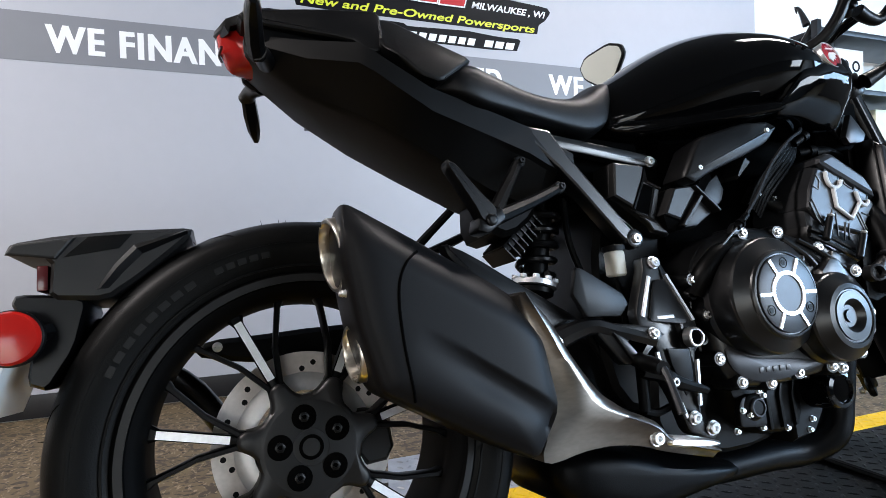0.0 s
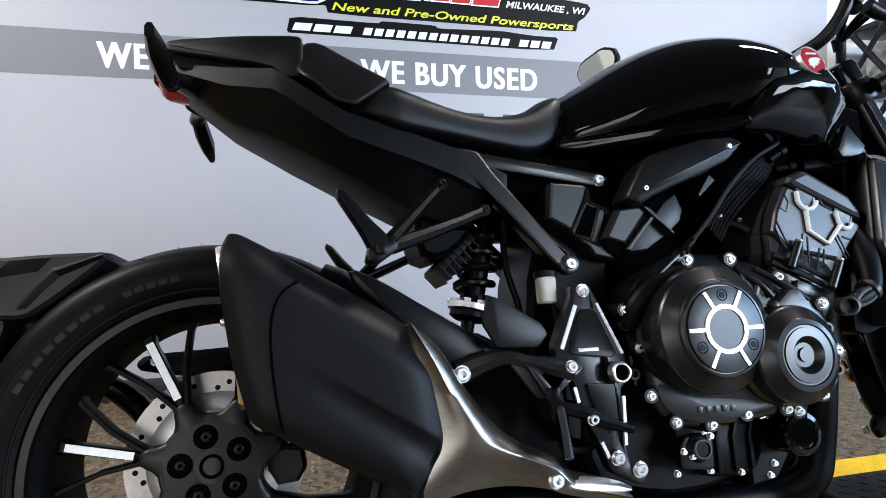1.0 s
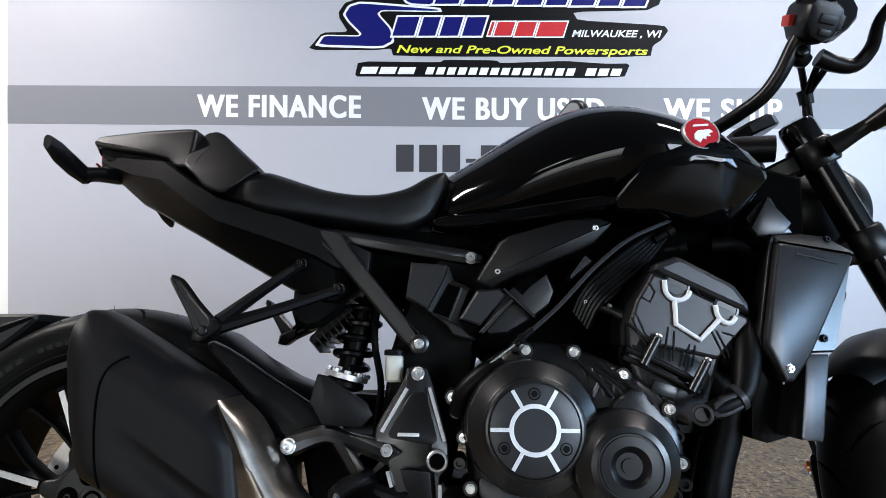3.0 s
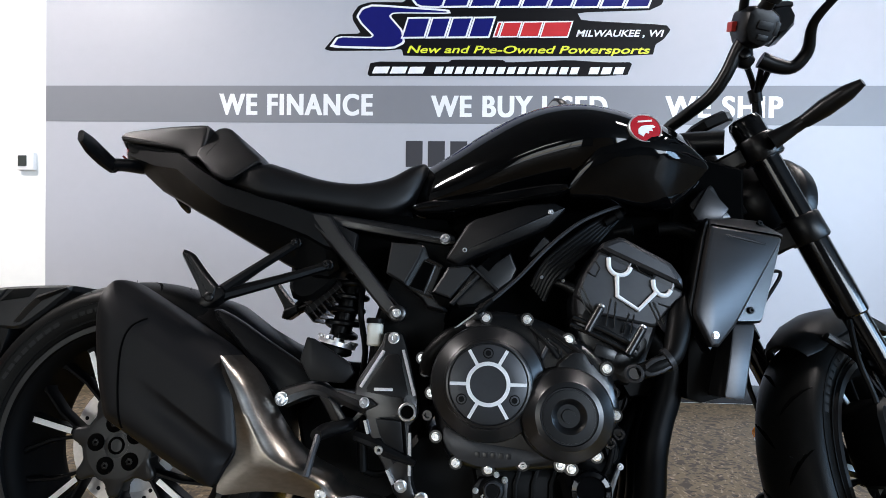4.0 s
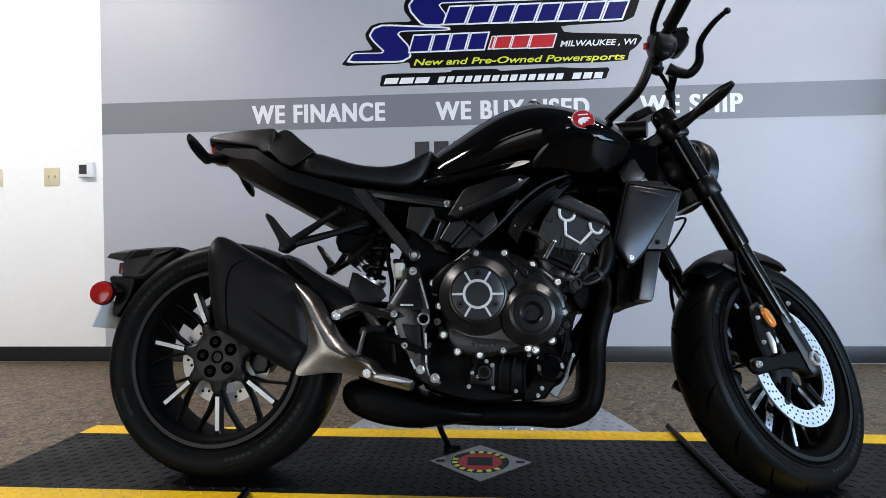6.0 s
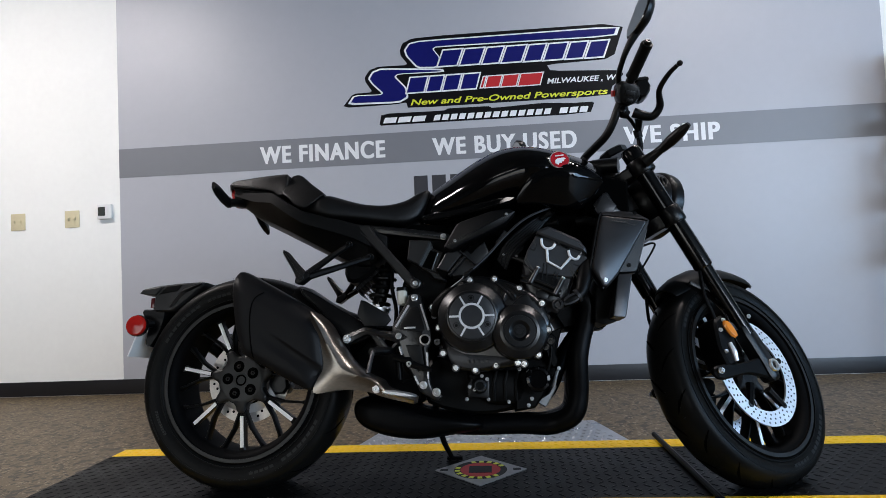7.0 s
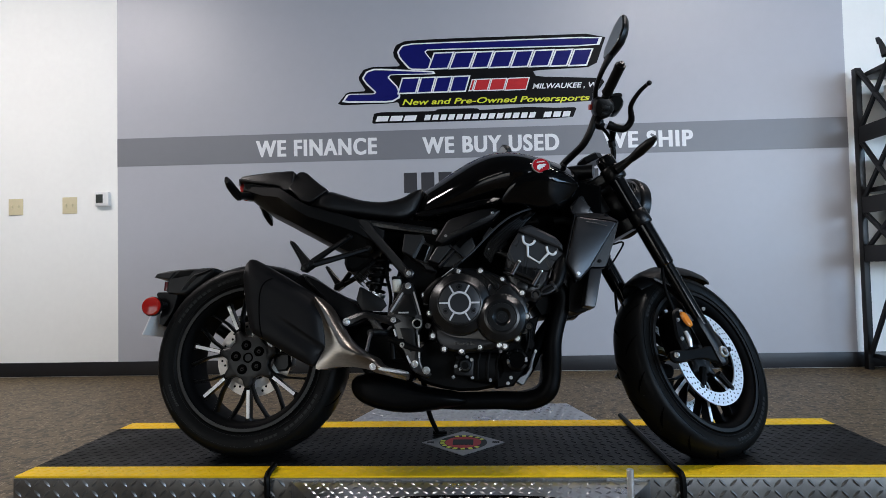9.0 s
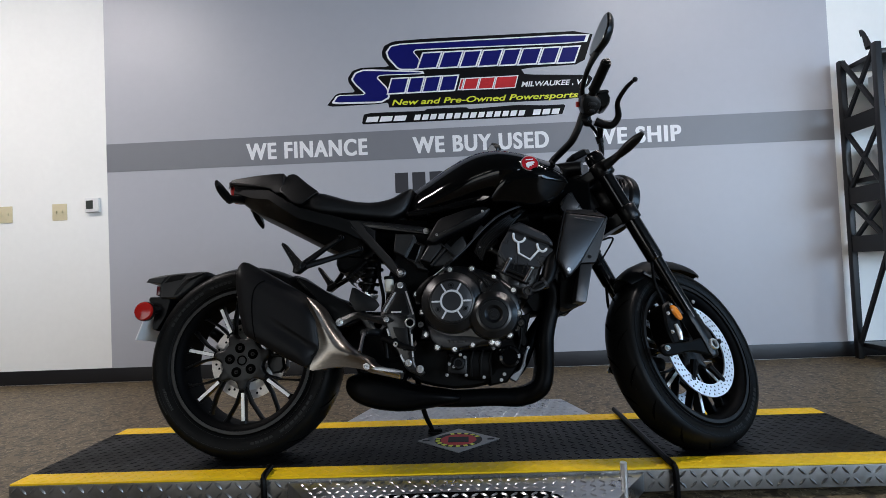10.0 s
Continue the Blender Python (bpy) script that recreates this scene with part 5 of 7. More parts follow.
def out(bm, d):
    return moved(bm, Matrix.Translation((0, -d, 0)))


CASE_BOLTS = ((0.591, 0.493), (0.608, 0.436), (0.618, 0.366), (0.652, 0.326), (0.705, 0.319), (0.760, 0.330), (0.818, 0.334), (0.834, 0.330), (0.871, 0.352), (0.900, 0.415), (0.889, 0.485), (0.832, 0.529), (0.767, 0.561), (0.699, 0.563))
bm = B()
slab(bm, [(0.61, 0.436), (0.615, 0.517), (0.663, 0.562), (0.702, 0.572), (0.77, 0.568), (0.835, 0.535), (0.889, 0.49), (0.905, 0.44), (0.905, 0.405), (0.877, 0.357), (0.83, 0.325), (0.72, 0.318), (0.65, 0.325), (0.615, 0.37)], [(0.03, 0.2), (0.0, 0.17), (0.0, -0.15), (0.018, -0.165)], 1)
engine = part("engine", bm, M["engine_black"], bike, "black four-cylinder engine block")
bm = B()
slab(bm, [(0.615, 0.40), (0.612, 0.48), (0.635, 0.54), (0.69, 0.578), (0.77, 0.570), (0.84, 0.538), (0.893, 0.492), (0.910, 0.44), (0.907, 0.40), (0.882, 0.352), (0.82, 0.324), (0.72, 0.312), (0.652, 0.318), (0.625, 0.35)], [(0.0, -0.158), (0.0, -0.190), (0.004, -0.198), (0.014, -0.205), (0.03, -0.208)], 2)
for q in CASE_BOLTS:
    cover_rim = B()
    lathe(cover_rim, (q[0], 0, q[1]), RIGHT, [(0.013, 0.15), (0.0118, 0.20), (0.0105, 0.208), (0.002, 0.208)], 14)
    part("bolt_boss", flare(cover_rim), M["engine_black"], engine)
cover = part("right_crankcase_cover", flare(bm), M["engine_black"], engine, "black crankcase cover")
CC = Vector((0.703, 0, 0.457))
bm = B()
lathe(bm, CC, RIGHT, [(0.099, 0.150), (0.098, 0.172), (0.0945, 0.180), (0.0935, 0.200), (0.0928, 0.2150), (0.0916, 0.2195), (0.0895, 0.2225), (0.0720, 0.2340), (0.0700, 0.2358), (0.0690, 0.2385), (0.066, 0.2408), (0.063, 0.2415), (0.0625, 0.239), (0.03, 0.239), (0.004, 0.239)], 64)
clutch = part("clutch_cover", out(bm, 0.014), M["engine_black"], engine, "round black clutch cover with bright spoked ring", 16)
bm = B()
lathe(bm, CC, RIGHT, [(0.0605, 0.2385), (0.0605, 0.2425), (0.0590, 0.2432), (0.028, 0.2432), (0.004, 0.2432)], 48)
part("clutch_face", out(bm, 0.014), M["engine_face"], clutch)
bm = B()
lathe(bm, CC, RIGHT, [(0.0285, 0.243), (0.0345, 0.243), (0.0345, 0.2452), (0.0285, 0.2452)], 48, closed=True)
ring = part("bright_ring", out(bm, 0.014), M["machined"], clutch, "bright machined ring")
for k in range(6):
    a = radians(60 * k + 90)
    d, t = Vector((math.sin(a), 0, math.cos(a))), Vector((math.cos(a), 0, -math.sin(a)))
    bm = B()
    skin(bm, [[CC + d * r + t * u + Vector((0, -y, 0)) for u, y in ((-0.0026, 0.2428), (0.0026, 0.2428), (0.0026, 0.2450), (-0.0026, 0.2450))] for r in (0.0335, 0.0598)])
    part("bright_bar", out(bm, 0.014), M["machined"], ring)
for k in range(3):
    a = radians(120 * k)
    p = CC + Vector((0.0475 * math.sin(a), -0.243, 0.0475 * math.cos(a)))
    bm = B()
    lathe(bm, p, RIGHT, [(0.0085, -0.001), (0.0085, 0.0008), (0.0075, 0.001), (0.006, -0.0008), (0.0045, -0.0008), (0.0045, 0.001), (0.002, 0.001)], 16)
    part("cover_bolt", out(bm, 0.014), M["deep_black"], clutch)
GC = Vector((0.826, 0, 0.413))
bm = B()
lathe(bm, GC, RIGHT, [(0.078, 0.150), (0.077, 0.184), (0.0735, 0.192), (0.0728, 0.206), (0.0718, 0.2135), (0.0695, 0.2170), (0.0540, 0.2285), (0.0515, 0.2310), (0.044, 0.233), (0.0425, 0.231), (0.040, 0.231), (0.0395, 0.233), (0.027, 0.2335), (0.0255, 0.2325), (0.0185, 0.2250), (0.0175, 0.2240), (0.0105, 0.2240), (0.0100, 0.2270), (0.002, 0.2270)], 56)
part("pulse_cover", out(bm, 0.034), M["engine_black"], engine, "round black timing cover with concentric rings", 16)
bm = B()
slab(bm, [(0.629, 0.385), (0.632, 0.352), (0.659, 0.330), (0.697, 0.321), (0.743, 0.325), (0.814, 0.342), (0.789, 0.351), (0.729, 0.356), (0.678, 0.361), (0.652, 0.374)], [(0, -0.206), (0, -0.2085), (0.002, -0.2095)], 1)
nameplate = part("cover_band", flare(bm), M["engine_face"], engine)
for k in range(5):
    bm = B()
    x = 0.684 + 0.0125 * k
    box(bm, (x, -0.2108, 0.337), (x + 0.008, -0.2090, 0.346), 0.0005)
    part("raised_mark", flare(bm), M["engine_black"], nameplate)
for q in CASE_BOLTS:
    bm = B()
    bolt(bm, (q[0], -0.207, q[1]), RIGHT, 0.0072, 0.0055)
    part("case_bolt", flare(bm), M["chrome"], engine, "bright case bolt")
# raised webs round the covers
for web in ([(0.772, 0.548, 0.209), (0.800, 0.520, 0.214), (0.815, 0.500, 0.214)], [(0.800, 0.545, 0.206), (0.835, 0.520, 0.209), (0.868, 0.492, 0.209)], [(0.625, 0.420, 0.207), (0.622, 0.465, 0.207), (0.635, 0.505, 0.207)]):
    bm = B()
    tube(bm, [(x, -y, z) for x, z, y in web], 0.0042, 8)
    part("case_web", flare(bm), M["engine_black"], engine)
# boxed bridge over the timing cover, ribbed pocket beside the clutch cover, small bosses round the case
bm = B()
slab(bm, [(0.806, 0.470), (0.812, 0.492), (0.836, 0.512), (0.856, 0.512), (0.878, 0.484), (0.896, 0.462), (0.898, 0.436), (0.868, 0.440), (0.83, 0.455)], [(0.0, -0.19), (0.001, -0.232), (0.004, -0.238), (0.012, -0.240)], 1, keep=0.1)
part("case_bridge", bm, M["engine_black"], engine, "raised boxed bridge on the engine cover")
for pts in ([(0.778, 0.541), (0.812, 0.522), (0.832, 0.503)], [(0.778, 0.541), (0.786, 0.512), (0.800, 0.486)], [(0.800, 0.529), (0.806, 0.500)], [(0.819, 0.517), (0.818, 0.497)]):
    bm = B()
    tube(bm, [(x, -0.2085, z) for x, z in pts], 0.0034, 6, 2)
    part("case_web", flare(bm), M["engine_black"], engine)
bm = B()
slab(bm, [(0.786, 0.500), (0.796, 0.520), (0.803, 0.517), (0.792, 0.494)], [(0, -0.205), (0.0, -0.221), (0.002, -0.223)], 0)
part("level_window", bm, M["engine_face"], engine, "small grey tab on the engine cover")
for q in ((0.596, 0.470), (0.602, 0.398), (0.900, 0.448), (0.906, 0.386), (0.893, 0.372)):
    bm = B()
    lathe(bm, (q[0], 0, q[1]), RIGHT, [(0.011, 0.14), (0.010, 0.196), (0.0085, 0.199), (0.005, 0.199), (0.0045, 0.192), (0.001, 0.192)], 12)
    part("bolt_boss", flare(bm), M["engine_black"], engine)
bm = B()
tube(bm, [(0.600, -0.175, 0.470), (0.610, -0.188, 0.500), (0.640, -0.194, 0.528), (0.668, -0.196, 0.540)], [0.015, 0.017, 0.017, 0.013], 10)
part("release_arm", bm, M["deep_black"], engine, "black clutch release housing")
bm = B()
tube(bm, [(0.706, -0.203, 0.590), (0.751, -0.196, 0.630), (0.804, -0.190, 0.686), (0.857, -0.188, 0.730), (0.905, -0.180, 0.754), (0.95, -0.15, 0.775)], 0.0034, 8, 5)
part("clutch_cable", bm, M["engine_face"], bike, "grey sheathed control cable")
bm = B()
rod(bm, (0.646, -0.203, 0.543), (0.692, -0.203, 0.578), 0.0016, 8)
part("cable_core", bm, M["chrome"], bike, "bare steel cable end")
bm = B()
rod(bm, (0.683, -0.203, 0.571), (0.709, -0.203, 0.593), 0.0058, 10, 0.001)
rod(bm, (0.690, -0.203, 0.577), (0.695, -0.203, 0.581), 0.0085, 6)
part("cable_adjuster", bm, M["deep_black"], bike)
bm = B()
plate(bm, [(0.672, 0.560), (0.682, 0.580), (0.700, 0.584), (0.694, 0.560)], -0.185, -0.200, 0.003)
part("cable_bracket", bm, M["engine_black"], engine)
for k in range(6):
    bm = B()
    o = (k - 2.5) * 0.0064
    dx, dz = o * 0.62, -o * 0.78
    tube(bm, [(0.790 + dx, -0.150, 0.610 + dz), (0.803 + dx, -0.160, 0.640 + dz), (0.825 + dx, -0.165 - 0.002 * (k % 2), 0.666 + dz), (0.873 + dx, -0.165, 0.705 + dz), (0.912 + dx * 0.6, -0.155, 0.738 + dz * 0.6), (0.95, -0.13, 0.765)], 0.0042, 8, 4)
    part("wiring_loom", bm, M["satin_black"], bike, "black sheathed cable loom")
for q, ax in (((0.918, -0.165, 0.742), (0.8, -0.2, 0.5)), ((0.935, -0.160, 0.722), (0.9, -0.3, 0.1))):
    bm = B()
    lathe(bm, q, ax, [(0.007, -0.012), (0.0075, 0.010), (0.010, 0.010), (0.010, 0.020), (0.005, 0.022)], 10)
    part("loom_plug", bm, M["deep_black"], bike, "black connector plug")
# cylinder block and head
def headed(bm):
    """Sets what was drawn on the plane of the head side out to its true place."""
    for v in bm.verts:
        if v.co.y < -0.05:
            v.co += Vector((-0.010, -0.046, -0.006))
    return bm


bm = B()
slab(bm, [(0.85, 0.52), (0.848, 0.60), (0.862, 0.640), (0.888, 0.682), (0.921, 0.699), (1.000, 0.657), (1.018, 0.632), (1.020, 0.61), (0.985, 0.56), (0.955, 0.475), (0.90, 0.46)], [(0.02, 0.17), (0, 0.155), (0, -0.185), (0.003, -0.198), (0.010, -0.203)], 1, keep=0.08)
head = part("cylinder_head", bm, M["engine_face"], engine, "dark grey cylinder head side")
bm = B()
slab(bm, [(0.887, 0.680), (0.893, 0.692), (0.923, 0.703), (1.003, 0.660), (1.021, 0.634), (1.022, 0.6155)], [(0, -0.15), (0, -0.208), (0.003, -0.2145), (0.010, -0.2175)], 1, keep=0.08)
part("head_cover", bm, M["engine_face"], head, "dark grey cam cover edge", 20)
bm = B()
slab(bm, [(0.887, 0.6785), (1.021, 0.6135), (1.021, 0.604), (0.988, 0.569), (0.974, 0.552), (0.874, 0.573), (0.848, 0.602), (0.860, 0.636)], [(0, -0.15), (0, -0.206), (0.002, -0.2095), (0.005, -0.211)], 1, keep=0.06)
part("head_plate", bm, M["engine_face"], head, "dark grey cast head side", 20)
for c0, r in (((0.9205, 0.6605), 0.019), ((0.9885, 0.6255), 0.019)):
    bm = B()
    lathe(bm, (c0[0], -0.2095, c0[1]), RIGHT, [(r, -0.002), (r, 0.0018), (r - 0.003, 0.0022), (r - 0.004, 0.0012), (0.002, 0.0012)], 24)
    part("plug_recess", bm, M["engine_black"], head, "round recess beside the white outline")
Y = -0.1685
bm = B()
for pts in ([(0.911, 0.672), (0.912, 0.655), (0.920, 0.645), (0.932, 0.643), (0.942, 0.648), (0.947, 0.656)], [(0.982, 0.636), (0.984, 0.622), (0.992, 0.612), (1.003, 0.611), (1.010, 0.619)]):
    tube(bm, [(x, Y, z) for x, z in pts], 0.0038, 8, 4)
tube(bm, [(0.924, Y, 0.644), (0.924, Y, 0.608), (0.957, Y, 0.586), (0.987, Y, 0.616)], 0.0038, 8, 0)
part("white_outline", headed(bm), M["white_mark"], head, "white forked outline on the head cover")
for rib in ([(0.914, 0.604), (0.905, 0.560)], [(0.922, 0.598), (0.918, 0.556)], [(0.943, 0.580), (0.932, 0.548)], [(0.951, 0.578), (0.944, 0.548)], [(0.876, 0.648), (0.890, 0.640), (0.897, 0.655), (0.890, 0.668)], [(0.862, 0.618), (0.872, 0.590), (0.884, 0.575)], [(0.868, 0.624), (0.880, 0.594), (0.892, 0.578)], [(0.991, 0.597), (1.018, 0.588)], [(0.975, 0.600), (0.992, 0.560)], [(0.982, 0.600), (0.999, 0.562)], [(0.952, 0.668), (0.962, 0.650), (0.978, 0.642)]):
    bm = B()
    tube(bm, [(x, -0.1652, z) for x, z in rib], 0.0015, 6, 0)
    part("plate_rib", headed(bm), M["engine_black"], head)
for a, b in (((0.862, -0.221, 0.542), (0.886, -0.219, 0.583)), ((0.924, -0.229, 0.507), (0.950, -0.227, 0.550))):
    bm = B()
    rod(bm, a, b, 0.0065, 10, 0.002)
    st = part("head_stud", bm, M["engine_black"], head)
    bm = B()
    d = (Vector(b) - Vector(a)).normalized()
    rod(bm, Vector(b), Vector(b) + d * 0.005, 0.0058, 10, 0.0015)
    part("stud_cap", bm, M["chrome"], st)
bm = B()
for d in (0.0, 0.012):
    tube(bm, [(0.842 - d * 0.4, -0.210, 0.566 - d), (0.89 - d * 0.4, -0.214, 0.546 - d), (0.945 - d * 0.4, -0.216, 0.518 - d)], 0.0042, 8)
plate(bm, [(0.872, 0.506), (0.905, 0.496), (0.912, 0.512), (0.879, 0.524)], -0.205, -0.216, 0.002, 0)
part("head_rib", bm, M["engine_black"], head)
bm = B()
slab(bm, [(0.842, 0.560), (0.862, 0.596), (0.955, 0.556), (0.972, 0.530), (0.955, 0.480), (0.93, 0.455), (0.86, 0.49)], [(0.0, 0.1), (0.0, -0.185), (0.004, -0.200), (0.012, -0.205)], 1, keep=0.1)
part("cylinder_block", bm, M["engine_black"], engine, "black finned cylinder block side")
bm = B()
tube(bm, [(0.796, -0.14, 0.636), (0.83, -0.145, 0.630), (0.86, -0.15, 0.615)], [0.007, 0.008, 0.012], 10)
slab(bm, [(0.815, 0.636), (0.845, 0.671), (0.857, 0.667), (0.860, 0.658), (0.835, 0.635)], [(0.002, -0.10), (0, -0.136), (0.003, -0.142)], 1, keep=0.1)
slab(bm, [(0.774, 0.681), (0.802, 0.718), (0.817, 0.705), (0.778, 0.672)], [(0.002, -0.10), (0, -0.136), (0.003, -0.142)], 1, keep=0.1)
part("intake_pipe", bm, M["box_plastic"], engine)
for q in ((0.796, -0.160, 0.638), (0.833, -0.160, 0.632)):
    bm = B()
    bolt(bm, q, RIGHT, 0.0036, 0.005)
    part("clamp_screw", bm, M["cast_grey"], engine)
# added black core: stands for the shade between tank and engine
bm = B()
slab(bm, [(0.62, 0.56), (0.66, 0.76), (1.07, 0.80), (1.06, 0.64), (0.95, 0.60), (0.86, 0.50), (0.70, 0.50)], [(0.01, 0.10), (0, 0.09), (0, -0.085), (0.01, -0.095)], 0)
part("tank_void_fill", bm, M["hole_black"], engine, "added black fill for the dark space under the tank")
# water outlet and hose in front of the head
bm = B()
tube(bm, [(0.935, -0.238, 0.480), (0.962, -0.240, 0.490), (0.990, -0.236, 0.506), (1.004, -0.225, 0.540), (1.018, -0.205, 0.580), (1.045, -0.16, 0.63)], [0.012, 0.014, 0.016, 0.019, 0.020, 0.020], 14)
part("water_hose", bm, M["deep_black"], engine, "black coolant hose")
bm = B()
lathe(bm, (0.932, -0.242, 0.479), (-0.4, -1, 0), [(0.0145, -0.01), (0.0145, 0.012), (0.011, 0.013), (0.009, 0.004), (0.002, 0.004)], 18)
lathe(bm, (0.984, -0.238, 0.502), (0.75, 0, 0.45), [(0.0185, -0.004), (0.0185, 0.004)], 16)
plate(bm, [(0.940, 0.474), (0.948, 0.500), (0.985, 0.512), (0.996, 0.496), (0.968, 0.478)], -0.236, -0.252, 0.003, 1)
part("hose_fitting", bm, M["engine_face"], engine, "dark grey metal hose fitting")
# lower engine: sump, oil filter, small covers
bm = B()
slab(bm, [(0.675, 0.318), (0.69, 0.258), (0.74, 0.225), (0.835, 0.220), (0.855, 0.26), (0.845, 0.315)], [(0.01, 0.14), (0, 0.13), (0, -0.12), (0.006, -0.135), (0.02, -0.14)], 1, keep=0.15)
sump = part("oil_pan", bm, M["deep_black"], engine, "black finned oil pan")
for k in range(3):
    bm = B()
    x = 0.748 + 0.030 * k
    plate(bm, [(x + 0.010, 0.315), (x + 0.016, 0.315), (x + 0.007, 0.285), (x + 0.007, 0.235), (x, 0.235), (x, 0.288)], -0.125, -0.1455, 0.001, 0)
    part("fin", bm, M["deep_black"], sump)
bm = B()
lathe(bm, (0.712, -0.13, 0.277), RIGHT, [(0.022, 0), (0.022, 0.02), (0.018, 0.024), (0.012, 0.025), (0.011, 0.029), (0.002, 0.029)], 24)
part("oil_cap", bm, M["deep_black"], sump)
bm = B()
lathe(bm, (0.714, -0.154, 0.277), RIGHT, [(0.0165, -0.004), (0.0165, 0.004), (0.0145, 0.006), (0.0125, 0.006), (0.0115, 0.002), (0.002, 0.002)], 24)
part("level_glass", bm, M["engine_face"], sump, "round oil level window")
for q in ((0.685, -0.15, 0.275), (0.72, -0.155, 0.303), (0.735, -0.14, 0.24), (0.79, -0.14, 0.232), (0.84, -0.13, 0.235)):
    bm = B()
    bolt(bm, q, RIGHT, 0.0052, 0.006)
    part("pan_bolt", bm, M["chrome"], sump)
bm = B()
tube(bm, [(0.866, 0.02, 0.290), (0.869, -0.12, 0.290), (0.870, -0.188, 0.290)], 0.034, 20)
lathe(bm, (0.870, -0.186, 0.290), RIGHT, [(0.034, 0), (0.031, 0.006), (0.024, 0.008), (0.022, 0.004), (0.004, 0.004)], 24)
part("oil_filter", bm, M["gloss_black"], engine, "glossy black oil filter")
bm = B()
slab(bm, [(0.862, 0.231), (0.892, 0.212), (0.923, 0.262), (0.925, 0.273), (0.912, 0.269), (0.900, 0.250)], [(0.003, -0.105), (0, -0.10), (0, 0.06), (0.003, 0.08)], 1, keep=0.1)
tube(bm, [(0.915, -0.108, 0.268), (0.924, -0.118, 0.300), (0.932, -0.12, 0.318)], [0.006, 0.005, 0.004], 8)
part("sump_plug_cover", bm, M["cast_grey"], engine, "bare alloy lower engine cover")
bm = B()
tube(bm, [(0.875, -0.17, 0.36), (0.91, -0.172, 0.38), (0.905, -0.165, 0.33), (0.89, -0.16, 0.30)], 0.005, 8)
part("oil_line", bm, M["deep_black"], engine)
bm = B()
tube(bm, [(1.045, -0.03, 0.480), (1.026, -0.03, 0.447), (0.987, -0.03, 0.404), (0.956, -0.03, 0.360), (0.940, -0.03, 0.322), (0.915, -0.03, 0.270), (0.89, -0.03, 0.24)], 0.021, 14)
part("lower_water_hose", bm, M["deep_black"], engine, "black lower coolant hose")
bm = B()
slab(bm, [(0.905, 0.335), (0.895, 0.385), (0.915, 0.42), (0.935, 0.40), (0.925, 0.365), (0.935, 0.335), (0.92, 0.315)], [(0.004, -0.05), (0, -0.07), (0, -0.12), (0.004, -0.126)], 1)
part("starter_cover", bm, M["deep_black"], engine)
# black fill added for the dark gap between engine and oil filter
bm = B()
slab(bm, [(0.870, 0.415), (0.933, 0.426), (0.955, 0.436), (0.941, 0.395), (0.932, 0.351), (0.925, 0.297), (0.839, 0.280), (0.833, 0.346)], [(0.004, 0.10), (0, 0.09), (0, -0.085), (0.004, -0.092)], 0)
part("front_gap_fill", bm, M["deep_black"], engine, "added black fill for the dark gap in front of the engine")
# second added fill: darkness between water hose and header pipes
bm = B()
slab(bm, [(0.936, 0.468), (0.947, 0.50), (1.035, 0.513), (1.05, 0.464), (1.002, 0.435), (0.957, 0.430)], [(0.004, 0.12), (0, 0.11), (0, -0.085), (0.004, -0.092)], 0)
part("header_gap_fill", bm, M["deep_black"], engine, "added black fill for the dark gap behind the header pipes")
# third added fill, behind the lower bolts
bm = B()
slab(bm, [(0.83, 0.317), (0.876, 0.316), (0.908, 0.298), (0.888, 0.248), (0.861, 0.214), (0.806, 0.205), (0.806, 0.29)], [(0.006, 0.12), (0, 0.11), (0, -0.132), (0.006, -0.140)], 0)
part("lower_case_fill", bm, M["deep_black"], engine, "added black fill that extends the lower crankcase")
bm = B()
plate(bm, [(0.680, 0.280), (0.691, 0.296), (0.741, 0.299), (0.738, 0.242), (0.679, 0.248)], -0.135, -0.150, 0.004, 1, 0.1)
part("oil_pan_cover", bm, M["matte_black"], sump)
for q in ((0.699, -0.150, 0.267), (0.734, -0.150, 0.294), (0.853, -0.139, 0.239), (0.843, -0.139, 0.222), (0.676, -0.14, 0.242), (0.823, -0.160, 0.318), (0.847, -0.150, 0.310), (0.932, -0.124, 0.318)):
    bm = B()
    bolt(bm, q, RIGHT, 0.0055, 0.007)
    part("pan_bolt", bm, M["chrome"], sump)

# ---- exhaust ----
for i, yy in enumerate((-0.115, -0.04, 0.04, 0.115)):
    bm = B()
    y2 = -0.060 + 0.035 * i
    ox = 0.003 * i
    tube(bm, [(0.985 + ox, yy, 0.545), (1.022 + ox, yy, 0.495), (1.016 + ox, yy, 0.445), (1.000 + ox, yy, 0.395), (0.988 + ox, yy, 0.34), (0.984 + ox, (yy * 2 + y2) / 3, 0.25), (0.964 + ox, (yy + y2) / 2, 0.193), (0.905, y2, 0.167), (0.82, y2, 0.168), (0.66, y2, 0.168), (0.52, y2 * 0.8, 0.185)], [0.026, 0.027, 0.027, 0.027, 0.027, 0.028, 0.030, 0.030, 0.027, 0.026, 0.03], 16, 5)
    part("header_pipe", bm, M["pipe_black"], bike, "matte black exhaust header pipe")
bm = B()
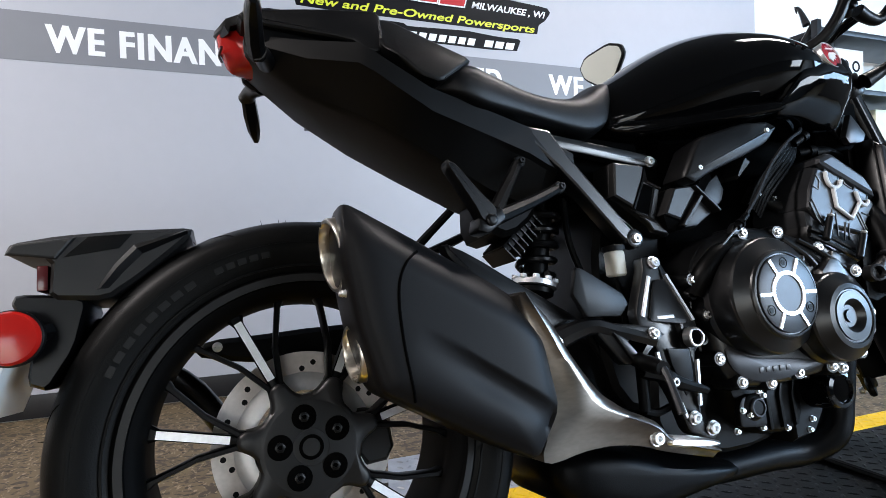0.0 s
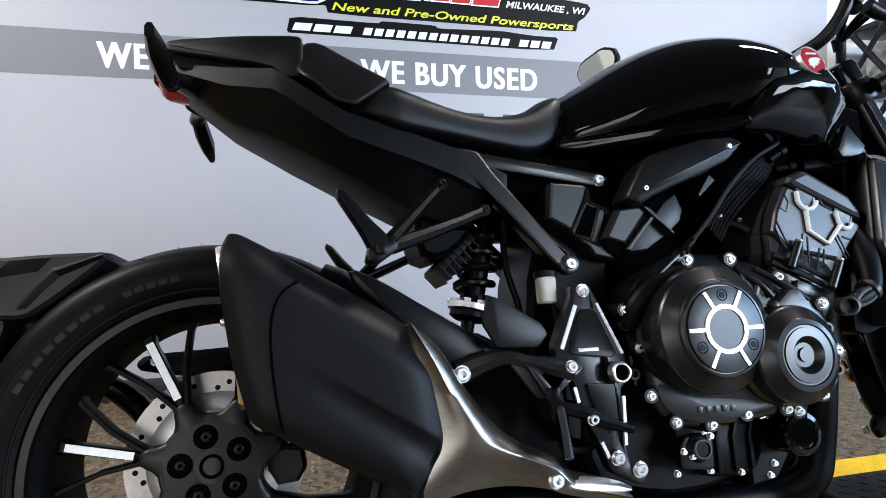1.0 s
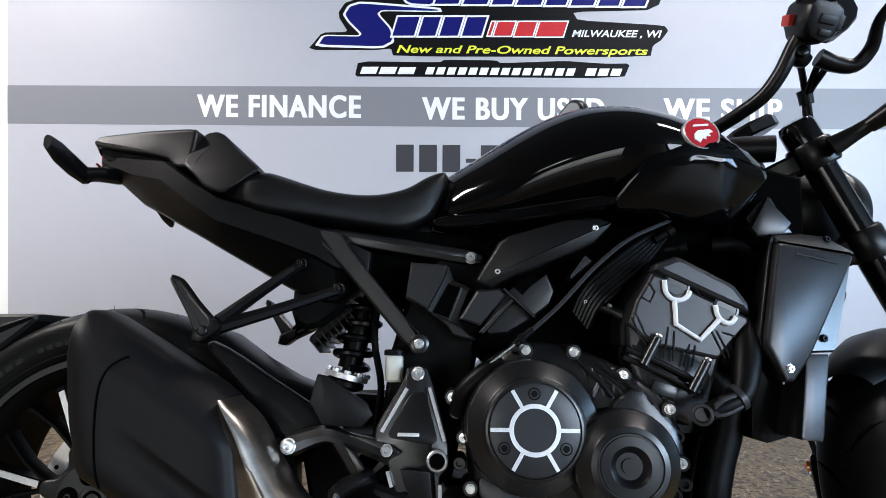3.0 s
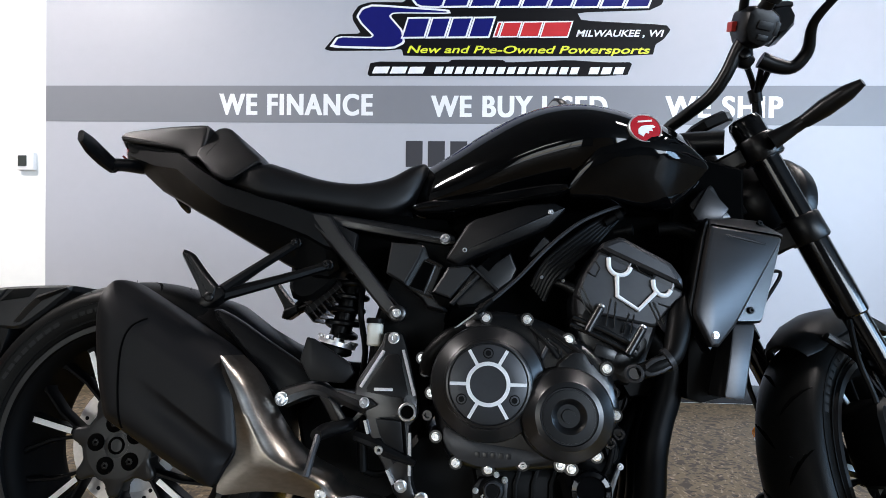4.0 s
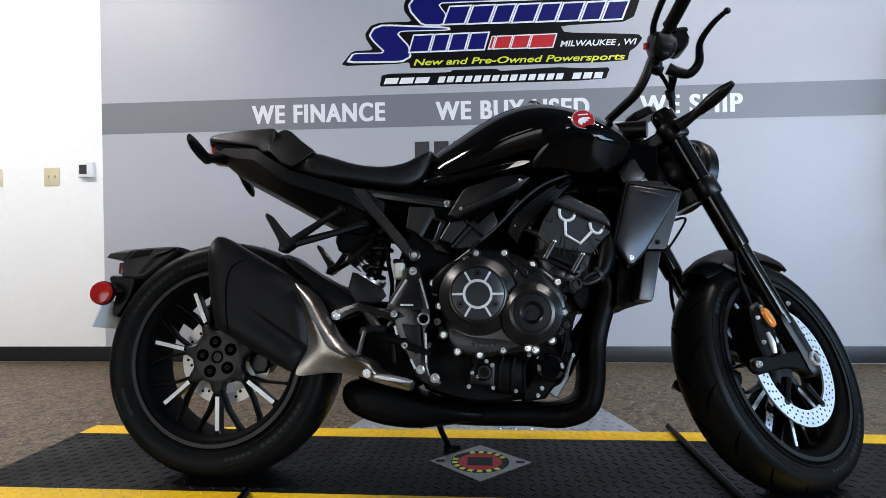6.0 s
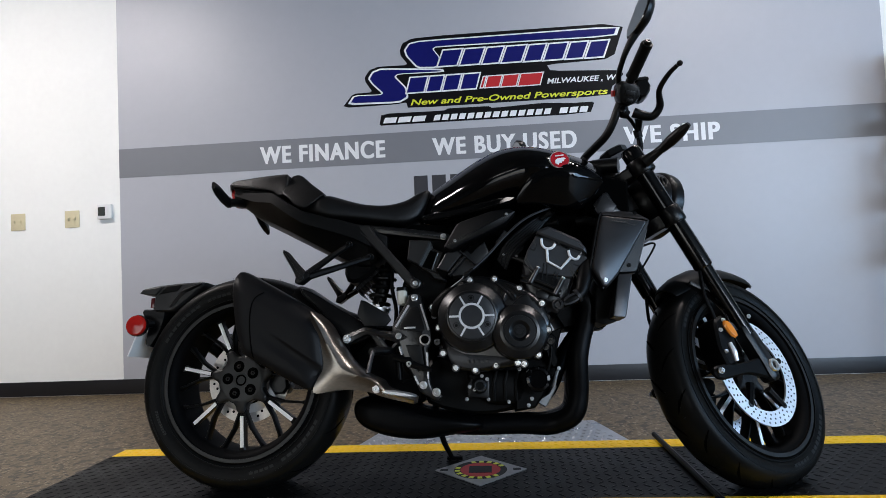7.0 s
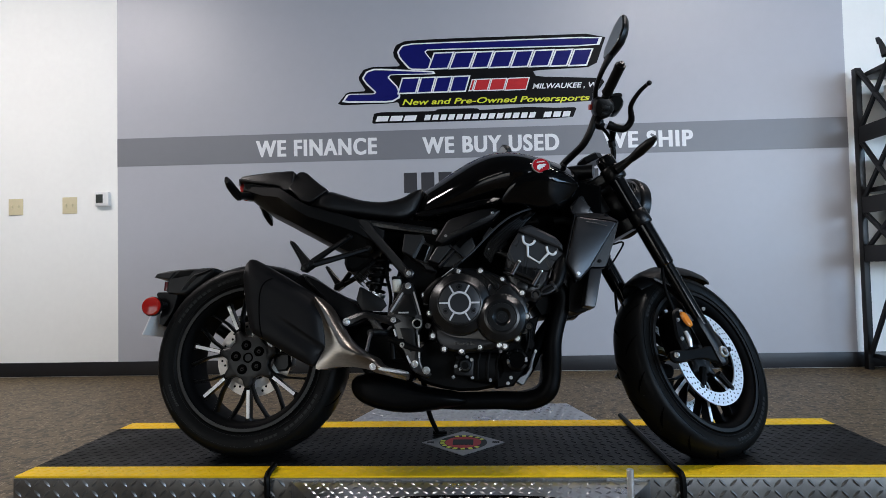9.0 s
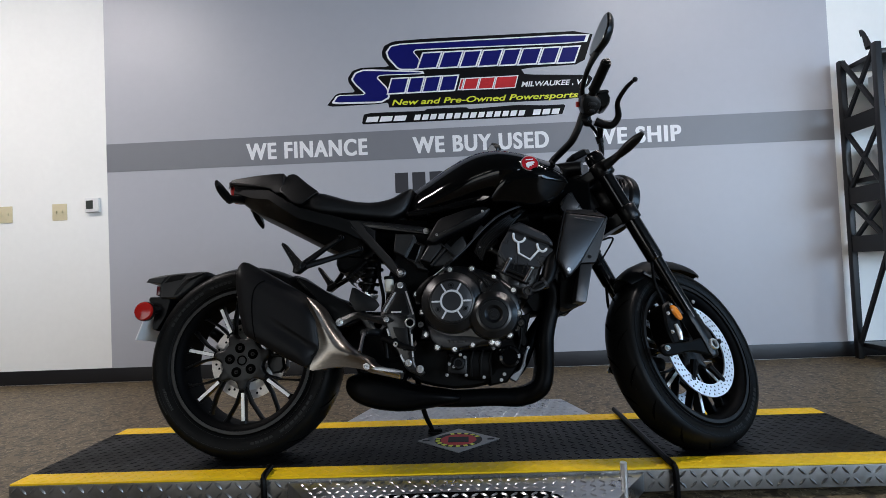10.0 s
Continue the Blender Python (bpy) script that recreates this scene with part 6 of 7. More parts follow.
slab(bm, [(0.340, 0.215), (0.350, 0.252), (0.42, 0.262), (0.50, 0.238), (0.57, 0.212), (0.72, 0.190), (0.72, 0.152), (0.63, 0.143), (0.54, 0.131), (0.455, 0.138), (0.392, 0.157), (0.355, 0.180)], [(0.03, 0.11), (0.006, 0.09), (0, 0.06), (0, -0.06), (0.004, -0.085), (0.010, -0.100), (0.022, -0.112), (0.045, -0.120), (0.08, -0.122)], 2)
part("collector_box", bm, M["pipe_black"], bike, "matte black exhaust collector box")
MUF = [(0.029, 0.595), (0.036, 0.618), (0.050, 0.618), (0.130, 0.5725), (0.237, 0.508), (0.262, 0.488), (0.287, 0.425), (0.300, 0.335), (0.259, 0.274), (0.195, 0.306), (0.107, 0.356), (0.062, 0.382), (0.041, 0.460), (0.028, 0.545)]
def press(bm):
    """A long crease across the outer face: the part below it falls away, then comes back to the edge."""
    a, d = Vector((0.115, 0.452)), Vector((0.178, -0.118)).normalized()
    for v in bm.verts:
        if v.co.y < -0.229:
            q = Vector((v.co.x, v.co.z)) - a
            along, off = q.dot(d), q.x * d.y - q.y * d.x
            fade = max(0.0, min(1.0, along / 0.10))
            v.co.y += fade * 0.0055 * math.exp(-((off - 0.012) / 0.017) ** 2) * (1 if off > 0.0 else max(0.0, 1 + off / 0.006))


def resampled(pts, n):
    """n points at even steps round a closed outline."""
    pts = [Vector(p) for p in pts]
    seg = [(pts[(k + 1) % len(pts)] - p).length for k, p in enumerate(pts)]
    out_pts, total = [], sum(seg)
    for k in range(n):
        d = total * k / n
        i = 0
        while d > seg[i]:
            d -= seg[i]
            i += 1
        out_pts.append(pts[i].lerp(pts[(i + 1) % len(pts)], d / seg[i]))
    return out_pts


bm = B()
slab(bm, resampled(chaikin(MUF, 2, keep=0.12), 170), [(0.020, -0.112), (0.004, -0.120), (0, -0.15), (0, -0.210), (0.0007, -0.2185), (0.0022, -0.2245), (0.0045, -0.2280)] + [(0.0085 + 0.0057 * k, -0.2385 + 0.0090 * math.exp(-k / 2.6)) for k in range(22)], 0)
press(bm)
for v in bm.verts:
    # the upper edge rolls inwards
    off = ((0.621 - v.co.z) * 0.196 - (v.co.x - 0.041) * 0.116) / 0.2278
    if v.co.y < -0.16:
        v.co.y += 0.034 * max(0.0, 1 - off / 0.055) ** 2
surface = BVHTree.FromBMesh(bm)
muf = part("muffler", bm, M["muffler_black"], bike, "short angular matte black muffler", 40)
# rolled joint between the end cap and the body
bm = B()
seam = []
for p in spline([(0.122, 0, 0.548), (0.113, 0, 0.5425), (0.102, 0, 0.532), (0.093, 0, 0.513), (0.0895, 0, 0.485), (0.091, 0, 0.445), (0.095, 0, 0.410), (0.102, 0, 0.368)], 5):
    hit = surface.ray_cast(Vector((p.x, -0.5, p.z)), Vector((0, 1, 0)))[0]
    if hit:
        seam.append(hit)
tube(bm, seam, 0.0019, 6, 0)
part("cap_joint", bm, M["hole_black"], muf, "thin dark joint of the end cap")
for z, x, r in ((0.558, 0.025, 0.0485), (0.4315, 0.044, 0.0375)):
    bm = B()
    ax = Vector((-1, -0.10, -0.14 if z > 0.5 else -0.08))
    lathe(bm, (x + 0.02, -0.165, z), ax, [(r, 0), (r, 0.018), (r - 0.002, 0.021), (r - 0.006, 0.021), (r - 0.008, 0.016), (r - 0.008, 0.0)], 36, closed=True)
    o = part("outlet_ring", bm, M["outlet_steel"], muf, "bright steel outlet ring")
    bm = B()
    lathe(bm, (x + 0.02, -0.165, z), ax, [(r - 0.007, 0.003), (0.002, 0.003)], 24)
    part("outlet_core", bm, M["deep_black"], o)
for q in ((0.034, -0.185, 0.505), (0.034, -0.205, 0.503)):
    bm = B()
    bolt(bm, q, (-1, 0, 0), 0.005, 0.005)
    part("cap_rivet", bm, M["chrome"], muf)
# shield: a concave lower face and a bright upper face that meet in a ridge
LOW = [(0.256, 0.486), (0.265, 0.434), (0.283, 0.383), (0.289, 0.330), (0.268, 0.272), (0.332, 0.276), (0.378, 0.276), (0.429, 0.267), (0.458, 0.256), (0.540, 0.235)]
RIDGE = [(0.260, 0.488), (0.286, 0.442), (0.305, 0.402), (0.324, 0.368), (0.345, 0.336), (0.372, 0.320), (0.405, 0.308), (0.441, 0.291), (0.468, 0.268), (0.544, 0.246)]
HIGH = [(0.265, 0.490), (0.302, 0.456), (0.332, 0.405), (0.357, 0.369), (0.380, 0.343), (0.400, 0.328), (0.420, 0.315), (0.452, 0.300), (0.470, 0.279), (0.545, 0.254)]
bm = B()
rows = []
for lo, mid, hi in zip(*(spline([Vector((x, 0, z)) for x, z in q], 4) for q in (LOW, RIDGE, HIGH))):
    w = (mid - lo) * 0.5
    ring = [lo + Vector((0, -0.15, 0)), lo + Vector((0, -0.222, 0)), lo + w * 0.7 + Vector((0, -0.2255, 0)), lo + w * 1.5 + Vector((0, -0.2295, 0)), mid + Vector((0, -0.236, 0)), mid.lerp(hi, 0.3) + Vector((0, -0.2345, 0)), mid.lerp(hi, 0.7) + Vector((0, -0.222, 0)), hi + Vector((0, -0.200, 0)), hi + Vector((0, -0.15, 0))]
    rows.append(ring)
skin(bm, rows)
sh = part("heat_shield", bm, M["steel_dark"], bike, "dark bronzed steel exhaust shield", 50)
bm = B()
bolt(bm, (0.442, -0.226, 0.277), RIGHT, 0.0115, 0.009)
part("shield_bolt", bm, M["chrome"], sh)
bm = B()
slab(bm, [(0.455, 0.272), (0.47, 0.275), (0.545, 0.262), (0.547, 0.250), (0.46, 0.262)], [(0, -0.20), (0, -0.232), (0.003, -0.237)], 1)
part("shield_tip", bm, M["machined"], sh, "bright polished shield tip")

# ---- rider foot controls ----
def kick(bm):
    """The footrest plate stands out most at its waist."""
    for v in bm.verts:
        v.co.y += float(np.interp(v.co.z, (0.24, 0.30, 0.405, 0.53), (-0.011, -0.020, -0.033, -0.002)))
    return bm


def reach(bm):
    for v in bm.verts:
        v.co.y -= max(0.0, min(0.16, v.co.x - 0.345)) * 0.19
    return bm



bm = B()
plate(bm, [(0.516, 0.515), (0.521, 0.536), (0.552, 0.536), (0.562, 0.510), (0.586, 0.430), (0.586, 0.395), (0.572, 0.378), (0.580, 0.275), (0.612, 0.252), (0.600, 0.238), (0.552, 0.262), (0.530, 0.315), (0.512, 0.345), (0.498, 0.395), (0.476, 0.430), (0.478, 0.450)], -0.130, -0.156, 0.005, 1, 0.12)
foot = part("footrest_plate", kick(bm), M["frame_black"], bike, "black cast footrest plate with bright edges")
bm = B()
plate(bm, [(0.528, 0.498), (0.550, 0.499), (0.570, 0.432), (0.562, 0.425), (0.500, 0.434), (0.497, 0.440)], -0.1562, -0.159, 0.002, 1, 0.1)
part("plate_inset", kick(bm), M["matte_black"], foot)
bm = B()
plate(bm, [(0.516, 0.392), (0.560, 0.388), (0.566, 0.330), (0.548, 0.318), (0.524, 0.366)], -0.1562, -0.1585, 0.002, 0)
part("plate_inset", kick(bm), M["matte_black"], foot)
for a, b in (((0.487, 0.442), (0.522, 0.504)), ((0.556, 0.506), (0.580, 0.430)), ((0.498, 0.388), (0.504, 0.366)), ((0.574, 0.370), (0.575, 0.300)), ((0.537, 0.308), (0.548, 0.285))):
    bm = B()
    a3, b3 = Vector((a[0], -0.1565, a[1])), Vector((b[0], -0.1565, b[1]))
    t = (b3 - a3).normalized().cross(Vector((0, 1, 0))) * 0.0030
    skin(bm, [[p + t * s + Vector((0, h, 0)) for s, h in ((-1, 0.002), (1, 0.002), (0.8, -0.0025), (-0.8, -0.0025))] for p in (a3, b3)])
    part("bright_edge", kick(bm), M["machined"], foot, "bright machined edge")
bm = B()
box(bm, (0.511, -0.1605, 0.4365), (0.543, -0.158, 0.4415), 0.0006)
part("raised_mark", kick(bm), M["machined"], foot)
for q, r in (((0.538, 0.526), 0.0105), ((0.496, 0.417), 0.009), ((0.524, 0.341), 0.009), ((0.561, 0.283), 0.011), ((0.596, 0.263), 0.012)):
    bm = B()
    bolt(bm, (q[0], -0.157, q[1]), RIGHT, r, 0.009)
    part("plate_bolt", kick(bm), M["chrome"], foot, "bright socket bolt")
bm = B()
lathe(bm, (0.570, -0.150, 0.404), RIGHT, [(0.0155, 0), (0.0155, 0.014), (0.0140, 0.0155), (0.0115, 0.0155), (0.0105, 0.006), (0.002, 0.006)], 24)
ring = part("pivot_ring", kick(bm), M["chrome"], foot, "bright hollow pivot ring")
# black disc that puts the shade of the ring's hollow into colour
bm = B()
lathe(bm, (0.570, -0.150, 0.404), RIGHT, [(0.0108, 0.006), (0.0104, 0.0115), (0.002, 0.0115)], 20)
part("bore_shade", kick(bm), M["hole_black"], ring)
bm = B()
tube(bm, [(0.50, -0.150, 0.405), (0.44, -0.150, 0.425), (0.40, -0.15, 0.435), (0.343, -0.14, 0.416)], [0.012, 0.012, 0.013, 0.018], 8)
plate(bm, [(0.400, 0.443), (0.484, 0.430), (0.505, 0.424), (0.519, 0.413), (0.494, 0.400), (0.472, 0.414), (0.458, 0.405), (0.478, 0.375), (0.445, 0.374), (0.405, 0.432)], -0.135, -0.158, 0.004, 1, 0.1)
plate(bm, [(0.430, 0.424), (0.449, 0.413), (0.476, 0.376), (0.460, 0.372)], -0.15, -0.164, 0.003, 0)
part("muffler_hanger", reach(bm), M["frame_black"], bike, "black muffler hanger bracket")
bm = B()
bolt(bm, (0.343, -0.158, 0.416), RIGHT, 0.0125, 0.009)
part("hanger_bolt", bm, M["chrome"], bike, "bright hanger bolt")
bm = B()
plate(bm, [(0.375, 0.484), (0.385, 0.524), (0.398, 0.521), (0.463, 0.481), (0.472, 0.464), (0.455, 0.446), (0.395, 0.449)], -0.160, -0.172, 0.0025, 1, 0.06)
part("heel_guard", bm, M["matte_black"], bike, "matte black heel guard plate")
bm = B()
tube(bm, [(0.475, -0.16, 0.385), (0.465, -0.19, 0.378), (0.445, -0.235, 0.376), (0.438, -0.265, 0.372)], [0.013, 0.012, 0.012, 0.010], 10)
peg = part("rider_footrest", bm, M["satin_black"], bike, "black rider footrest")
bm = B()
tube(bm, [(0.441, -0.262, 0.372), (0.438, -0.276, 0.350), (0.434, -0.292, 0.316)], [0.0055, 0.005, 0.0055], 8, 2)
part("wear_bolt", bm, M["engine_face"], peg)
bm = B()
tube(bm, [(0.480, -0.17, 0.362), (0.521, -0.175, 0.350), (0.534, -0.178, 0.340), (0.585, -0.185, 0.322)], [0.011, 0.012, 0.012, 0.006], 8)
part("brake_pedal", bm, M["satin_black"], bike, "black brake pedal")
bm = B()
rod(bm, (0.487, -0.162, 0.395), (0.492, -0.150, 0.30), 0.009, 10, 0.001)
tube(bm, [(0.492, -0.15, 0.30), (0.52, -0.15, 0.295), (0.575, -0.155, 0.315)], 0.006, 8)
part("master_cylinder", bm, M["deep_black"], bike)
# fluid bottle, shock and the clutter behind the plate
bm = B()
slab(bm, [(0.483, -0.136), (0.511, -0.136), (0.511, -0.106), (0.483, -0.106)], [(0.003, 0.511), (0, 0.514), (0, 0.549), (0.002, 0.552)], 2, axis="z", keep=0.2)
bot = part("fluid_reservoir", bm, M["bottle"], bike, "milky brake fluid reservoir")
bm = B()
slab(bm, [(0.481, -0.138), (0.513, -0.138), (0.513, -0.104), (0.481, -0.104)], [(0, 0.5525), (0, 0.560), (0.002, 0.562)], 2, axis="z", keep=0.2)
part("lid", bm, M["deep_black"], bot)
bm = B()
p0, p1 = Vector((0.383, -0.022, 0.44)), Vector((0.438, -0.012, 0.66))
rod(bm, p0, p1, 0.012, 14)
lathe(bm, p0 + (p1 - p0) * 0.24, p1 - p0, [(0.024, 0), (0.034, 0.006), (0.034, 0.014), (0.030, 0.018)], 24)
lathe(bm, p0 + (p1 - p0) * 0.40, p1 - p0, [(0.021, 0), (0.021, 0.11)], 20)
shock = part("rear_shock", bm, M["deep_black"], bike, "rear shock absorber with black coil spring")
bm = B()
d, u, v = frame_of(p1 - p0)
tube(bm, [p0 + d * (0.092 + 0.128 * k / 60) + 0.031 * (math.cos(k * 0.50) * u + math.sin(k * 0.50) * v) for k in range(61)], 0.0065, 8, 0)
part("coil_spring", bm, M["satin_black"], shock)
bm = B()
lathe(bm, p0 + (p1 - p0) * 0.315, p1 - p0, [(0.030, 0), (0.0385, 0.001), (0.0385, 0.010), (0.030, 0.012)], 24)
for k in range(10):
    a = 2 * math.pi * k / 10
    q = p0 + (p1 - p0) * 0.315 + d * 0.010 + 0.036 * (math.cos(a) * u + math.sin(a) * v)
    rod(bm, q, q + d * 0.006, 0.006, 8)
part("preload_collar", bm, M["machined"], shock, "bare alloy notched preload collar")
bm = B()
slab(bm, [(0.305, 0.605), (0.31, 0.685), (0.376, 0.676), (0.40, 0.655), (0.40, 0.63), (0.345, 0.59)], [(0.01, 0.07), (0, 0.06), (0, -0.05), (0.01, -0.06)], 1)
part("regulator_mount", bm, M["deep_black"], bike)
bm = B()
box(bm, (0, -0.042, -0.012), (0.092, 0.042, 0.004), 0.004, Matrix.Translation((0.338, 0, 0.578)) @ Matrix.Rotation(radians(-42), 4, "Y"))
reg = part("voltage_regulator", bm, M["deep_black"], bike, "black finned voltage regulator")
for k in range(8):
    bm = B()
    o = Vector((0.340 + 0.0088 * k, 0.0, 0.574 + 0.0079 * k))
    box(bm, (0, -0.045, -0.026), (0.0022, 0.045, 0.004), 0.0, Matrix.Translation(o) @ Matrix.Rotation(radians(-42), 4, "Y"))
    part("fin", bm, M["satin_black"], reg)
bm = B()
tube(bm, [(0.46, -0.05, 0.66), (0.455, -0.06, 0.58), (0.47, -0.07, 0.50), (0.465, -0.07, 0.42), (0.50, -0.07, 0.36)], 0.006, 8)
tube(bm, [(0.51, -0.06, 0.57), (0.525, -0.08, 0.50), (0.53, -0.08, 0.42)], 0.008, 8)
part("hose", bm, M["deep_black"], bike)
bm = B()
rod(bm, (0.28, 0.06, 0.42), (0.28, -0.12, 0.42), 0.02, 14)
rod(bm, (0.55, -0.13, 0.404), (0.55, 0.15, 0.404), 0.022, 16)
part("pivot_shaft", bm, M["deep_black"], bike)
bm = B()
plate(bm, [(0.545, 0.24), (0.56, 0.36), (0.64, 0.36), (0.86, 0.33), (0.87, 0.27), (0.84, 0.215), (0.72, 0.195), (0.62, 0.21)], -0.10, 0.10, 0.01)
part("belly_block", bm, M["deep_black"], bike)
# side stand on the far side
bm = B()
tube(bm, [(0.56, 0.10, 0.24), (0.575, 0.155, 0.12), (0.60, 0.205, 0.050)], [0.011, 0.009, 0.008], 10)
tube(bm, [(0.585, 0.212, 0.047), (0.635, 0.208, 0.046)], [0.007, 0.006], 8, 0)
part("side_stand", bm, M["deep_black"], bike, "black side stand")

# ---- radiator ----
def toe(bm):
    """The radiator side panels stand out at the lower rear and draw in to the front and the top."""
    for v in bm.verts:
        z = v.co.z
        if v.co.y < -0.13:
            v.co.y += -0.049 + 0.25 * (v.co.x - 1.066) + 0.11 * (z - 0.54)
        v.co.x += 0.09 * (v.co.x - 1.066) - 0.013 * max(0.0, min(1.0, (0.724 - z) / 0.185)) + 0.002
        v.co.z += -0.006 + 0.009 * max(0.0, min(1.0, (z - 0.54) / 0.18))
    return bm



bm = B()
slab(bm, [(1.075, 0.735), (1.145, 0.735), (1.135, 0.60), (1.115, 0.452), (1.075, 0.445), (1.06, 0.57)], [(0.004, 0.165), (0, 0.16), (0, -0.150), (0.004, -0.155)], 0)
rad = part("radiator", bm, M["deep_black"], bike, "black radiator core")
for side in (1, -1):
    fx = (lambda b: b) if side > 0 else (lambda b: mirror(b) or b)
    bm = B()
    slab(bm, [(1.066, 0.719), (1.072, 0.7215), (1.180, 0.7095), (1.186, 0.704), (1.104, 0.563), (1.076, 0.529), (1.062, 0.529), (1.038, 0.580)], [(0.006, -0.140), (0, -0.150), (0, -0.180), (0.0025, -0.186), (0.006, -0.188)], 1, keep=0.06)
    shroud = part("radiator_shroud", fx(toe(bm)), M["rad_grey"], bike, "brushed grey radiator side shroud")
    bm = B()
    slab(bm, [(1.0665, 0.7195), (1.071, 0.734), (1.122, 0.742), (1.160, 0.741), (1.190, 0.713), (1.186, 0.7055), (1.180, 0.7095), (1.072, 0.7215)], [(0.001, -0.150), (0, -0.155), (0, -0.184), (0.002, -0.187)], 1, keep=0.06)
    for v in bm.verts:
        line = 0.719 - 0.1 * (v.co.x - 1.066)
        v.co.y += max(0.0, v.co.z - line) * 0.95
    part("shroud_fold", fx(toe(bm)), M["rad_grey"], shroud, "bright upper fold of the shroud")
    bm = B()
    tube(bm, [(1.092, -0.1878, 0.705), (1.124, -0.1880, 0.700), (1.156, -0.1878, 0.693)], [0.0016, 0.0032, 0.0016], 8)
    part("pressed_crease", fx(toe(bm)), M["rad_grey"], shroud)
    bm = B()
    slab(bm, [(1.060, 0.725), (1.068, 0.737), (1.072, 0.700), (1.046, 0.578), (1.070, 0.530), (1.064, 0.520), (1.032, 0.582)], [(0.001, -0.14), (0, -0.145), (0, -0.172), (0.002, -0.176)], 1, keep=0.06)
    part("shroud_rim", fx(toe(bm)), M["satin_black"], shroud)
    bm = B()
    slab(bm, [(1.176, 0.722), (1.196, 0.714), (1.178, 0.650), (1.153, 0.569), (1.100, 0.567), (1.090, 0.60)], [(0.002, -0.135), (0, -0.145), (0, -0.164), (0.003, -0.170)], 1, keep=0.06)
    part("radiator_side_plate", fx(toe(bm)), M["frame_black"], bike, "black radiator side plate")
    bm = B()
    plate(bm, [(1.106, 0.566), (1.142, 0.566), (1.114, 0.447), (1.081, 0.451)], -0.125, -0.170, 0.003, 1, 0.06)
    part("radiator_lower_cover", fx(toe(bm)), M["rad_grey"], bike, "dark grey lower radiator cover")
    bm = B()
    plate(bm, [(1.036, 0.438), (1.046, 0.56), (1.100, 0.56), (1.108, 0.50), (1.104, 0.443), (1.060, 0.430)], -0.06, -0.158, 0.003, 1, 0.06)
    part("radiator_foot", fx(bm), M["deep_black"], bike)
    bm = B()
    plate(bm, [(1.082, 0.80), (1.104, 0.815), (1.126, 0.767), (1.136, 0.752), (1.086, 0.746), (1.061, 0.776)], -0.132, -0.142, 0.003, 1, 0.1)
    part("shroud_bracket", fx(bm), M["frame_black"], bike)
    bm = B()
    tube(bm, [(1.170, -0.10, 0.652), (1.199, -0.10, 0.657), (1.224, -0.10, 0.664), (1.232, -0.10, 0.656), (1.207, -0.10, 0.616), (1.178, -0.10, 0.575)], 0.0032, 8)
    part("hose_guide", fx(bm), M["deep_black"], bike, "black bent wire hose guide")
    for q in ((1.158, -0.166, 0.7335), (1.070, -0.187, 0.547), (1.134, -0.170, 0.588)):
        bm = B()
        bolt(bm, q, RIGHT, 0.0058, 0.005)
        part("shroud_screw", fx(toe(bm)), M["chrome"] if q[2] < 0.56 else M["deep_black"], rad)
bm = B()
plate(bm, [(1.145, 0.70), (1.185, 0.68), (1.165, 0.60), (1.150, 0.565), (1.125, 0.56)], -0.13, -0.16, 0.004, 0)
part("shroud_back", bm, M["satin_black"], bike)
bm = B()
tube(bm, [(1.01, -0.125, 0.733), (1.04, -0.13, 0.733), (1.075, -0.13, 0.72)], 0.013, 12)
part("top_hose", bm, M["deep_black"], bike)
# added black block in place of the dark space at the steering head
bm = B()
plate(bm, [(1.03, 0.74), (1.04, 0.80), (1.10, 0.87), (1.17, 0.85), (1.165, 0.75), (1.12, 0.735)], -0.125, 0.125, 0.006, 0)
part("steering_void_fill", bm, M["hole_black"], bike, "added black fill for the dark space round the steering head")
bm = B()
plate(bm, [(1.060, 0.757), (1.089, 0.806), (1.124, 0.765), (1.110, 0.746), (1.069, 0.743)], -0.145, -0.162, 0.004, 0)
part("trim_wedge", bm, M["rad_grey"], bike, "grey wedge trim by the steering head")

# ---- front end, turned to full lock ----
def F(bm):
    return moved(bm, S)


